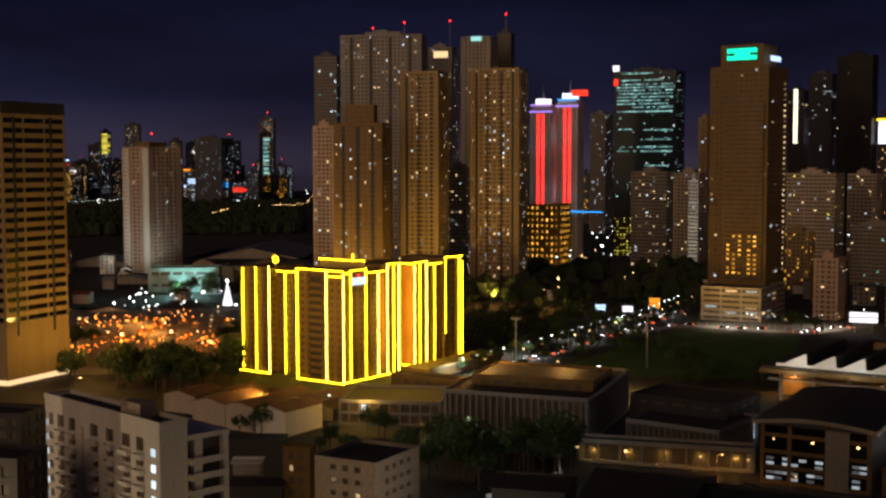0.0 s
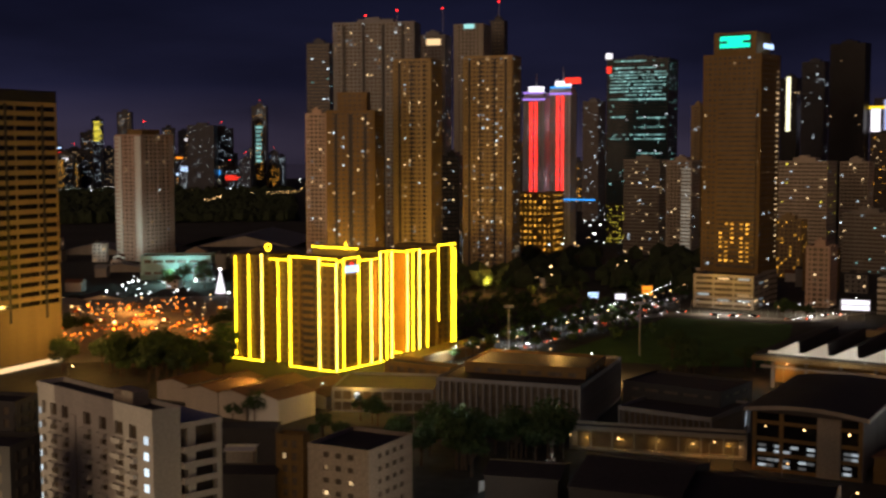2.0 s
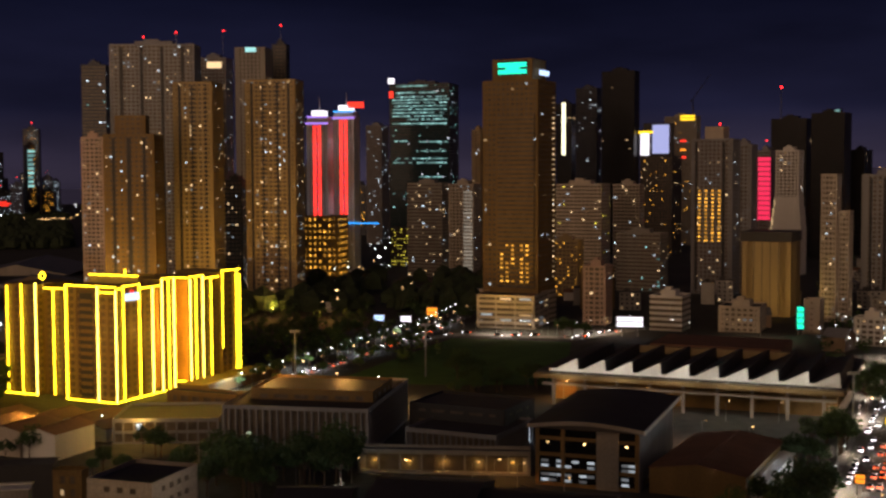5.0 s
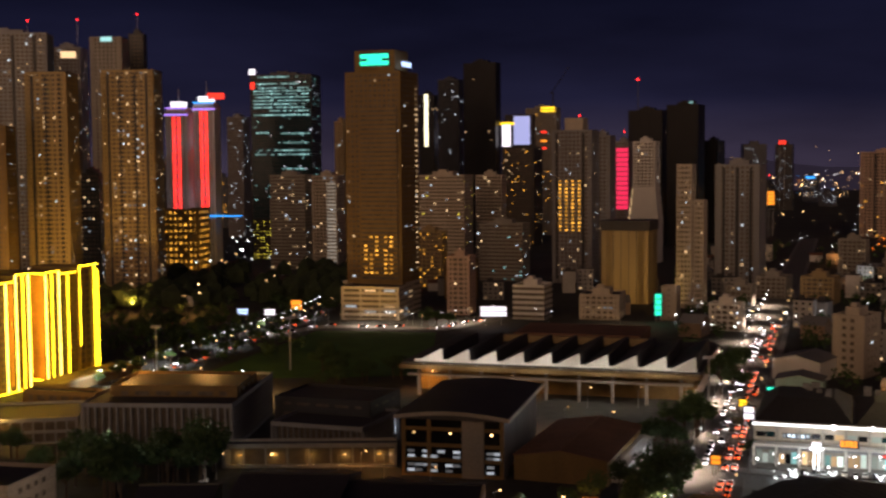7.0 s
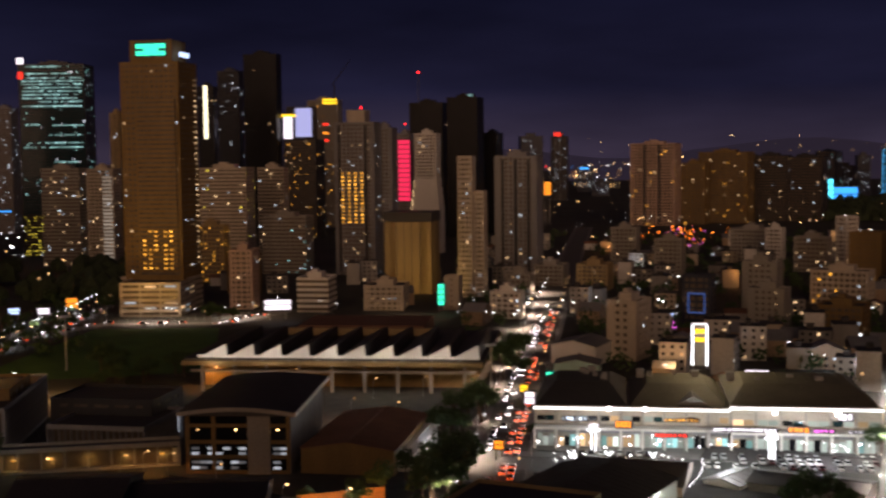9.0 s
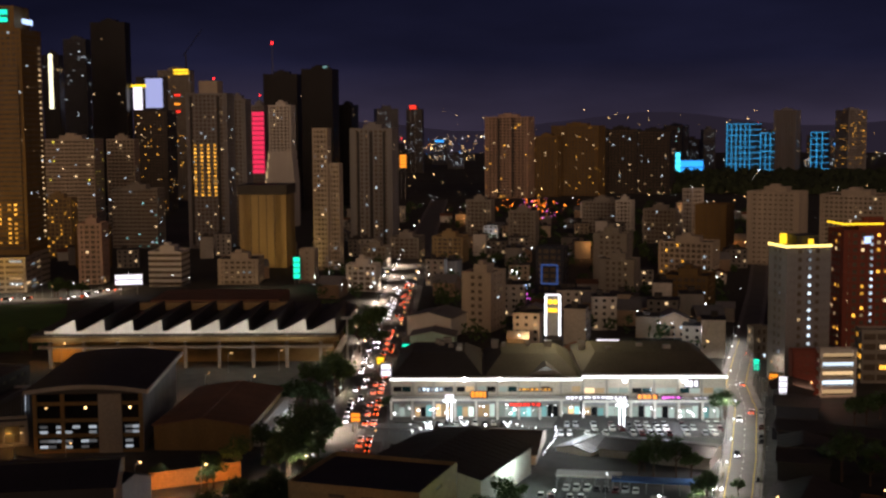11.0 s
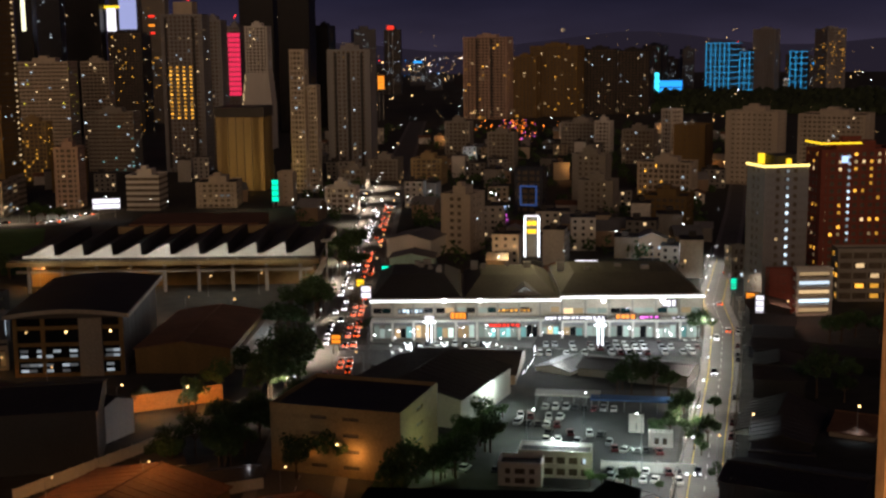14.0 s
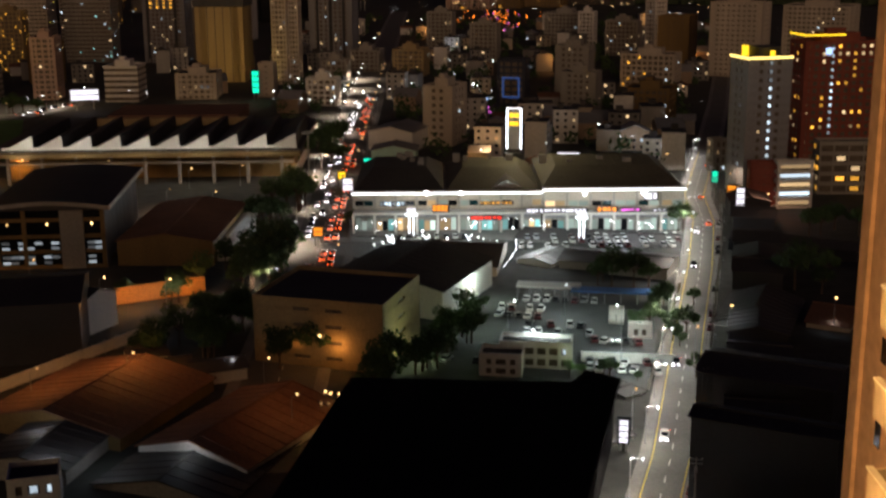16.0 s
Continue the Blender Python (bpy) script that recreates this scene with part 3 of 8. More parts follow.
# ---- foreground roofs ----
school = tower("school_block", 145.7, 235.6, -51.7, 32.8, 27.8, 15.7, "cream school block under amber light", wall=TAN, storey=3.9, bay=8.2, sp=0.76, pier=0.5, lit=0.0, plant=False, group="near blocks")
shed("dark_shed", 180.5, 261.5, -57.6, 36.0, 37.0, 12.0, "dark-roofed shed with white lit wall", wall=WHITE, roof=DARK_ROOF, rise=0.22)
shed("grey_shed", 203.5, 326.8, -39.9, 22.4, 27.4, 1.2, "grey shed with shallow metal roof", wall=CONCRETE, roof=METAL_ROOF, rise=0.1, ridge="x")
shed("market_shed", 232.5, 310.6, -44.8, 30.7, 35.0, -1.7, "dark market shed beside forecourt", wall=CONCRETE, roof=DARK_ROOF, rise=0.12, ridge="x")
shed("small_shed", 237.7, 286.1, -69.7, 12.0, 16.6, 2.5, "small white shed in yard", wall=WHITE, roof=METAL_ROOF)
shed("dark_shed", 250.9, 269.3, -55.0, 19.0, 16.7, 3.8, "dark low shed in yard", wall=CONCRETE, roof=DARK_ROOF, rise=0.15, ridge="x")
shed("dark_shed", 256.7, 255.3, -57.2, 17.6, 16.1, 4.8, "dark low shed beside street", wall=CONCRETE, roof=DARK_ROOF, rise=0.15, ridge="x")
shed("dark_shed", 285.4, 280.3, -49.5, 53.4, 27.1, 1.4, "long dark canopy shed before forecourt", wall=CONCRETE, roof=DARK_ROOF, rise=0.12, ridge="x")
shed("brown_shed", 93.6, 200.8, -61.0, 25.8, 35.4, 5.7, "brown-roofed shed with white gable", wall=WHITE, roof=RUST_ROOF, rise=0.26)
shed("brown_shed", 78.9, 227.7, -55.1, 35.6, 36.3, 6.6, "broad brown-roofed shed by wall", wall=BROWN, roof=RUST_ROOF, rise=0.2)
shed("dark_shed", 97.1, 302.8, -59.8, 38.8, 14.1, 11.3, "dark-roofed house with white gable", wall=WHITE, roof=DARK_ROOF, rise=0.3, ridge="x")
shed("gable_house", 246.5, 200.9, -56.8, 19.7, 28.9, 4.1, "white gabled shed across the street", wall=WHITE, roof=DARK_ROOF, rise=0.35)
shed("small_house", 258.7, 191.7, -63.5, 11.0, 18.1, 4.2, "small house with lit doorway", wall=CREAM, roof=RUST_ROOF, rise=0.3, ridge="x")
shed("dark_shed", 199.6, 150.5, -61.0, 28.0, 16.4, 11.6, "broad dark roof beside street", wall=DARK, roof=DARK_ROOF, rise=0.2, ridge="x")
shed("dark_shed", 164.6, 122.2, -61.4, 25.2, 6.6, 18.3, "broad dark roof near the tower", wall=DARK, roof=DARK_ROOF, rise=0.2, ridge="x")
shed("dark_shed", 317.7, 234.8, -61.5, 40.1, 12.2, 5.1, "broad dark roof behind houses", wall=DARK, roof=DARK_ROOF, rise=0.2, ridge="x")
shed("shop_row", 180.1, 190.3, -88.4, 8.2, 5.6, 1.0, "low shop row beside street", wall=CONCRETE, roof=DARK_ROOF, rise=0.1)
shed("shop_row", 160.5, 173.0, -87.9, 7.3, 6.0, 1.1, "low shop row beside street", wall=CONCRETE, roof=DARK_ROOF, rise=0.1)
shed("dark_shed", 64.9, 218.3, -46.6, 18.6, 30.1, 5.1, "dark roof of low house", wall=CONCRETE, roof=DARK_ROOF, rise=0.2)
shed("dark_shed", 85.0, 192.3, -53.8, 27.5, 37.5, 3.5, "low dark roof close by", wall=CONCRETE, roof=DARK_ROOF, rise=0.2)
shed("dark_shed", 58.4, 294.3, -23.2, 27.5, 36.8, 20.1, "dark low roof before walkway", wall=DARK, roof=DARK_ROOF, rise=0.2, ridge="x")
shed("dark_shed", 91.5, 285.7, -23.8, 35.1, 28.8, 17.8, "dark low roof before hall", wall=DARK, roof=DARK_ROOF, rise=0.2, ridge="x")
shed("dark_shed", 30.5, 308.5, -15.6, 18.9, 17.1, 18.9, "dark low roof below trees", wall=DARK, roof=DARK_ROOF, rise=0.2, ridge="x")
shed("dark_shed", -51.0, 391.7, -4.6, 19.2, 8.7, 12.6, "dark-roofed low workshop building", wall=DARK, roof=DARK_ROOF, rise=0.2, ridge="x")
shed("pale_shed", -50.0, 336.3, 0.5, 7.4, 6.7, 18.4, "white-roofed low workshop building", wall=CONCRETE, roof=WHITE_ROOF, rise=0.1, ridge="x")
shed("dark_shed", -41.2, 315.3, -0.6, 16.7, 10.7, 18.1, "dark low roof between apartment blocks", wall=DARK, roof=DARK_ROOF, rise=0.2, ridge="x")
shed("long_shed", 155.2, 350.0, -36.4, 30.0, 55.0, 10.2, "long brown-roofed shed beside bowed hall", wall=BROWN, roof=RUST_ROOF, rise=0.15)
shed("side_shed", 162.5, 352.0, -36.4, 5.5, 44.0, 5.6, "narrow pale lean-to beside long shed", wall=WHITE, roof=WHITE_ROOF, rise=0.1)
shed("gabled_warehouse", -86.7, 500.6, -30.2, 17.9, 27.0, 6.0, "gabled warehouse lit by yellow light", wall=CREAM, roof=RUST_ROOF)
shed("gabled_warehouse", -68.8, 495.2, -32.1, 16.4, 29.0, 5.6, "gabled warehouse lit by yellow light", wall=CREAM, roof=RUST_ROOF)
shed("gabled_warehouse", -50.9, 497.4, -34.2, 16.5, 26.0, 5.0, "white gabled warehouse lit by yellow light", wall=WHITE, roof=RUST_ROOF)
shed("gabled_warehouse", -98.3, 490.2, -28.7, 16.0, 19.4, 8.9, "gabled warehouse beside dark trees", wall=CREAM, roof=RUST_ROOF)
shed("market_hall", 218.5, 288.0, -43.2, 32.6, 31.3, 6.2, "low market hall under a dark roof", wall=CREAM, roof=DARK_ROOF, rise=0.2, ridge="x")
# ---- middle distance: blocks of flats, halls and sheds ----
# The hall's teal light is put into its wall colour, besides a lamp.
tower("long_hall", -172.4, 958.8, 4.2, 53.9, 25.0, 17.9, "long hall washed in pale teal light", wall=TEAL_WALL, storey=9, bay=9, sp=0.75, pier=0.2, lit=0.0, plant=False, group="low blocks")
shed("warehouse", -130.2, 1283.4, -4.2, 136.1, 148.5, 11.0, "long pale warehouse with metal roof", wall=CREAM, roof=METAL_ROOF)
shed("warehouse", -301.9, 1192.4, -0.8, 57.0, 52.8, 9.4, "grey warehouse with metal roof", wall=CONCRETE, roof=METAL_ROOF)
shed("warehouse", -126.4, 1143.0, -1.7, 67.7, 58.3, 9.3, "cream warehouse with metal roof", wall=CREAM, roof=METAL_ROOF)
shed("warehouse", -241.9, 1021.8, 5.3, 32.7, 19.8, 7.0, "grey warehouse beside teal hall", wall=CONCRETE, roof=METAL_ROOF)
shed("market_hall", -201.0, 836.2, 8.5, 46.0, 30.7, 3.3, "low market hall with dark roof", wall=CONCRETE, roof=DARK_ROOF)
tower("low_block", -103.5, 631.6, -10.7, 10.9, 13.5, 10.1, "low tan block beside outlined building", wall=TAN, lit=0.03, plant=False, group="low blocks")
tower("low_block", 78.9, 896.5, -15.0, 19.9, 23.9, 6.1, "low white block behind trees", wall=WHITE, lit=0.0, sp=0.8, plant=False, group="low blocks")
shed("gabled_warehouse", -81.7, 462.9, -30.0, 16.0, 24.4, 11.2, "gabled warehouse lit by yellow light", wall=CREAM, roof=RUST_ROOF)
shed("gabled_warehouse", -70.2, 456.6, -31.3, 13.7, 22.4, 10.9, "gabled warehouse lit by yellow light", wall=CREAM, roof=RUST_ROOF)
shed("gabled_warehouse", -57.2, 448.4, -32.7, 14.3, 21.4, 11.0, "white gabled warehouse lit by yellow light", wall=WHITE, roof=RUST_ROOF)
shed("gabled_warehouse", -42.3, 476.1, -34.9, 14.4, 17.4, 6.6, "gabled warehouse beside outlined building", wall=CREAM, roof=RUST_ROOF)
tower("glass_hall", -1.0, 467.4, -7.9, 39.3, 32.9, 8.4, "low glass hall with flat roof", wall=GREY, storey=4.5, bay=4, sp=0.25, pier=0.15, lit=0.05, colors=(LIT_COOL,), plant=False, group="campus halls")
tower("terrace_block", 5.6, 508.0, -33.0, 33.0, 9.0, 9.6, "low terrace block below outlined building", wall=BROWN, storey=5, bay=6, sp=0.5, lit=0.0, plant=False, group="campus halls")
tower("colonnade_hall", 50.8, 434.2, -20.7, 54.2, 66.8, 15.9, "campus hall with tall concrete columns", wall=GREY, storey=16, bay=2.6, sp=0.07, pier=0.24, deep=1.4, lit=0.0, plant=False, group="campus halls")
tower("roof_pavilion", 54.7, 451.7, -20.9, 47.0, 31.5, 19.0, "set back upper storey of campus hall", wall=BROWN, storey=4, bay=8, sp=0.6, lit=0.03, plant=False, z0=14, base=14.6, group="campus halls")
tower("colonnade_hall", 91.4, 409.1, -36.6, 34.8, 33.4, 9.9, "low campus hall with slender columns", wall=GREY, storey=11.0, bay=2.2, sp=0.14, pier=0.18, deep=1.4, lit=0.02, plant=False, group="campus halls")
tower("roof_pavilion", 99.0, 428.7, -37.0, 38.5, 27.1, 14.7, "dark upper storey of low campus hall", wall=DARK, storey=4, bay=8, sp=0.7, lit=0.0, plant=False, group="campus halls")
walk_b = tower("walkway_block", 99.8, 395.5, -16.2, 57.7, 8.0, 7.0, "long covered walkway with flat roof", wall=CONCRETE, storey=8, bay=7, sp=0.16, pier=0.08, deep=2.5, lit=0.0, plant=False, group="campus halls")


def flats():
    """A pale slab of flats: a long front of recessed windows with balconies, a blank end wall, a lower wing behind."""
    a, b, h, st = 43.1, 6.0, 52.0, 3.02
    th = thing("apartment_block", pose(-52.4, 228.2, 0, 0, 0, -44.6), "pale apartment slab with rows of balconies", "building", "near blocks")
    FOOT.append((-52.4, 228.2, -44.6, a, 16))
    n = 16
    columns = [(-41.6, -40.0), (-38.2, -35.6), (-33.6, -31.0), (-25.0, -22.2), (-19.0, -16.4), (-13.2, -10.4), (-8.2, -5.6)]
    edges = [-a] + [e for c in columns for e in c] + [0]
    for x0, x1 in zip(edges[::2], edges[1::2]):
        piece("pier", [(x0, x1, 0, 0.6, 0, h - 1.2)], WHITE, th, "pale rendered pier")
    piece("pilaster", [(-29.6, -27.6, -0.5, 0, 0, h - 5.0)], WHITE, th, "pale projecting pilaster")
    piece("core", [(-a + 0.2, -0.2, 0.6, b, 0, h - 1.3)], CURTAIN, th, "dark windows behind the balconies")
    piece("end_wall", [(-0.2, 0.02, 0.6, b, 0, h - 1.2)], WHITE, th, "blank pale end wall")
    piece("top_wall", [(-a, 0.02, -0.12, 0.6, h - 3.8, h - 1.2)], WHITE, th)
    piece("parapet", [(-a - 0.2, 0.2, -0.2, 0.2, h - 1.2, h), (-0.15, 0.2, 0.2, b, h - 1.2, h), (-a - 0.2, -a + 0.15, 0.2, b, h - 1.2, h), (-a, 0, b - 0.3, b, h - 1.2, h)], WHITE, th)
    piece("roof_deck", [(-a + 0.2, -0.2, 0.2, b - 0.3, h - 1.3, h - 0.9)], DARK_ROOF, th)
    piece("roof_room", [(-16, -9, 1.5, b - 1, h - 0.9, h + 1.9)], CREAM, th, "small roof room")
    shapes = {}
    for i in range(7, n):
        z = i * st - 1.2
        for k, (x0, x1) in enumerate(columns):
            key = round(x1 - x0, 2)
            if key not in shapes:
                w = key / 2
                sill, front = bmesh.new(), bmesh.new()
                box(sill, -w, w, 0.02, 0.5, 0, st * 0.5)
                box(front, -w - 0.25, w + 0.25, -1.0, -0.86, 0, 0.95)
                box(front, -w - 0.25, w + 0.25, -0.86, 0.0, -0.05, 0.1)
                box(front, -w - 0.25, -w - 0.1, -0.86, 0.0, 0.1, 0.95)
                box(front, w + 0.1, w + 0.25, -0.86, 0.0, 0.1, 0.95)
                shapes[key] = (mesh_of("window_apron", sill, WHITE), mesh_of("balcony", front, WHITE))
            at_x = (x0 + x1) / 2
            part("window_apron", shapes[key][0], None, th).location = (at_x, 0, z)
            if k:
                part("balcony", shapes[key][1], None, th, "pale solid balcony").location = (at_x, 0, z)
    lit = bmesh.new()
    box(lit, -0.75, 0.75, -0.06, 0.05, -0.75, 0.75)
    lit = mesh_of("stair_window", lit, LIT_COOL)
    small = bmesh.new()
    box(small, -0.45, 0.45, -0.06, 0.05, -0.6, 0.6)
    small = mesh_of("stair_window", small, LIT_COOL)
    for i in range(7, n):
        part("stair_window", lit, None, th, "cool lit stair window").location = (-2.3, 0, i * st + 0.6)
        part("stair_window", small, None, th, "cool lit stair window").location = (-42.4, 0, i * st + 0.6)
    # the lower wing with stacked balconies
    w0, w1, hw = b, b + 9.4, 48.6
    piece("wing_core", [(-16, -1.4, w0, w1, 0, hw - 1)], CURTAIN, th, "dark wing windows")
    piece("wing_wall", [(-1.4, 0.0, w0 + 1.6, w0 + 3.4, 0, hw), (-1.4, 0.0, w1 - 1.2, w1, 0, hw)], WHITE, th)
    piece("wing_top", [(-16, 0.3, w0, w1, hw - 1, hw)], WHITE, th)
    bm = bmesh.new()
    box(bm, -1.4, 1.0, w0 + 0.2, w1 - 1.2, 0, 0.14)
    box(bm, 0.86, 1.0, w0 + 0.2, w1 - 1.2, 0.14, 1.25)
    box(bm, -0.2, 0.86, w0 + 0.2, w0 + 0.34, 0.14, 1.25)
    bm = mesh_of("wing_balcony", bm, WHITE)
    for i in range(6, n - 1):
        part("wing_balcony", bm, None, th, "pale solid balcony").location = (0, 0, i * st + 0.6)
    return th


flats()
tower("low_apartment", -16.4, 299.6, -28.9, 18.1, 21.2, 25.8, "low pale apartment block with cluttered roof", wall=CREAM, lit=0.04, colors=(LIT_WARM,), sp=0.55, pier=0.5, plant=False, group="near blocks")
tower("low_apartment", -34.2, 316.2, -18.8, 7.7, 4.1, 25.8, "low brown apartment block with flat roof", wall=BROWN, lit=0.02, plant=False, group="near blocks")
tower("dark_block", -106.3, 312.4, -11.2, 15.8, 11.8, 35.5, "dark office block behind flats", wall=DARK, lit=0.03, colors=(LIT_COOL,), plant=False, group="near blocks")
tower("dark_block", -78.4, 226.8, -10.9, 11.5, 11.3, 44.5, "dark low block beside flats", wall=DARK, lit=0.03, colors=(LIT_COOL,), plant=False, group="near blocks")
tower("white_block", 284.2, 739.5, -36.0, 20.9, 20.5, 21.2, "white block with banded balconies", wall=WHITE, sp=0.5, pier=0.0, lit=0.0, plant=True, group="mid blocks")
tower("cream_block", 327.8, 721.2, -32.4, 25.6, 27.6, 15.4, "cream low block with roof sign", wall=CREAM, sp=0.5, pier=0.4, lit=0.06, group="mid blocks")
tower("sign_block", 360.6, 707.6, -39.0, 10.0, 11.5, 20.6, "narrow cream block carrying green sign", wall=CREAM, sp=0.8, pier=0.5, lit=0.0, plant=False, group="mid blocks")
tower("pale_block", 372.3, 649.0, -41.8, 19.0, 12.1, 15.4, "pale shop block with lit windows", wall=WHITE, lit=0.2, group="mid blocks")
tower("pale_block", 444.1, 759.7, -42.3, 18.4, 13.6, 13.6, "grey block of flats below towers", wall=CONCRETE, lit=0.05, group="mid blocks")
tower("pale_block", 490.0, 790.5, -43.8, 22.5, 20.7, 15.3, "weathered grey block of flats", wall=CONCRETE, lit=0.06, group="mid blocks")
tower("pale_block", 500.9, 747.7, -45.8, 23.1, 20.0, 18.2, "tan block of flats", wall=TAN, lit=0.04, group="mid blocks")
tower("pale_block", 343.0, 487.9, -57.1, 15.4, 19.5, 28.0, "pale block of flats beside street", wall=CREAM, lit=0.05, sp=0.5, pier=0.5, group="mid blocks")
shed("white_shed", 318.6, 485.6, -53.3, 22.3, 24.3, 11.8, "white shed with pale gable", wall=WHITE, roof=METAL_ROOF)
shed("white_shed", 304.8, 462.4, -38.4, 19.9, 15.2, 7.7, "pale shed beside the busy street", wall=TEAL_WALL, roof=METAL_ROOF)
bluesign = tower("dark_block", 430.5, 542.3, -50.4, 16.2, 11.8, 31.0, "dark blue block with blue outlined panel", wall=DARKBLUE, lit=0.0, sp=0.4, plant=False, group="mid blocks")
tower("grey_block", 470.9, 529.6, -55.6, 20.6, 14.0, 22.5, "grey block of flats in the town", wall=CONCRETE, lit=0.03, sp=0.5, pier=0.5, group="mid blocks")
tower("grey_block", 501.6, 571.0, -55.3, 21.1, 14.2, 32.7, "grey block with flat roof", wall=CONCRETE, lit=0.04, sp=0.5, pier=0.5, group="mid blocks")
tower("cream_block", 589.6, 587.1, -57.1, 36.1, 22.2, 21.2, "cream hotel block with orange roof lights", wall=CREAM, lit=0.14, colors=(LIT_COOL, LIT_AMBER), group="mid blocks")
tower("white_slab", 697.1, 716.9, -84.2, 10.3, 13.7, 47.4, "slim white slab block", wall=WHITE, lit=0.06, plant=False, group="mid blocks")
tower("brown_block", 672.8, 656.5, -61.7, 23.9, 21.0, 39.1, "windowless red-brown city block", wall=BROWN, lit=0.0, sp=0.8, pier=0.5, plant=False, group="mid blocks")
tower("big_block", 677.6, 592.4, -62.8, 37.0, 24.0, 50.8, "big pale windowless block", wall=CREAM, lit=0.01, sp=0.7, pier=0.5, group="mid blocks")
tower("big_block", 777.6, 596.5, -62.5, 49.5, 37.8, 44.5, "wide pale block with roof terrace", wall=CREAM, lit=0.05, sp=0.55, pier=0.4, group="mid blocks")
tower("grey_block", 753.0, 869.2, -54.9, 34.6, 28.1, 28.0, "grey block below the far towers", wall=CONCRETE, lit=0.05, group="mid blocks")
tower("white_slab", 741.9, 839.0, -55.5, 14.4, 12.4, 30.9, "small white block of flats", wall=WHITE, lit=0.04, group="mid blocks")
tower("grey_block", 721.9, 762.4, -57.4, 27.4, 15.4, 27.9, "grey block with lit windows", wall=CONCRETE, lit=0.16, group="mid blocks")
tower("grey_block", 603.7, 797.2, -51.1, 22.4, 13.2, 29.3, "grey block among dark houses", wall=CONCRETE, lit=0.03, group="mid blocks")
tower("grey_block", 621.3, 883.4, -49.1, 22.7, 12.2, 33.5, "weathered block among dark houses", wall=CONCRETE, lit=0.03, group="mid blocks")
tower("brick_block", 482.6, 483.4, -55.0, 23.9, 22.1, 16.9, "low brown block with narrow windows", wall=BROWN, lit=0.05, sp=0.4, group="mid blocks")
tower("brown_tower", 247.4, 780.1, -31.6, 15.4, 17.9, 38.0, "pinkish brown block of flats", wall=PINK, lit=0.04, group="mid blocks")
tower("grey_block", 381.5, 815.1, -39.1, 20.5, 20.2, 34.0, "grey block at foot of towers", wall=CONCRETE, lit=0.05, group="mid blocks")
parking = tower("car_park", 358.6, 302.3, -119.9, 4.3, 13.7, 16.8, "lit multi-storey car park", wall=WHITE, storey=3.6, bay=30, sp=0.34, pier=0.05, deep=1.5, lit=0.0, plant=False, group="right hand towers")
tower("red_block", 352.7, 310.0, -122.7, 5.3, 11.1, 15.9, "plain red painted block", wall=RED_WALL, sp=0.9, pier=0.6, lit=0.0, plant=False, group="right hand towers")
tower("garage_block", 391.8, 310.6, -125.6, 9.2, 23.2, 19.8, "low garage block with lit decks", wall=CONCRETE, storey=3.8, bay=6, sp=0.4, pier=0.1, lit=0.5, colors=(LIT_WARM, LIT_AMBER), plant=False, group="right hand towers")
tower("shop_block", 393.0, 366.4, -107.0, 6.0, 7.4, 13.4, "small shop block on street corner", wall=CONCRETE, lit=0.3, colors=(LIT_COOL, LIT_WARM), plant=False, group="right hand towers")
tower("podium_block", 196.7, 768.6, -28.4, 38.3, 39.5, 20.5, "pale banded low block before office tower", wall=CREAM, storey=3.6, bay=12, sp=0.5, pier=0.08, lit=0.25, colors=(LIT_WARM, LIT_COOL), plant=False, group="right hand towers")


# ---- shopping centre ----
MALL_TURN = -34.3
MALL = pose(306.9, 299.2, 0, 0, 0, MALL_TURN)


def on_mall(x, y, z=0.0, turn=0.0):
    return MALL @ pose(x, y, z, 0, 0, turn)


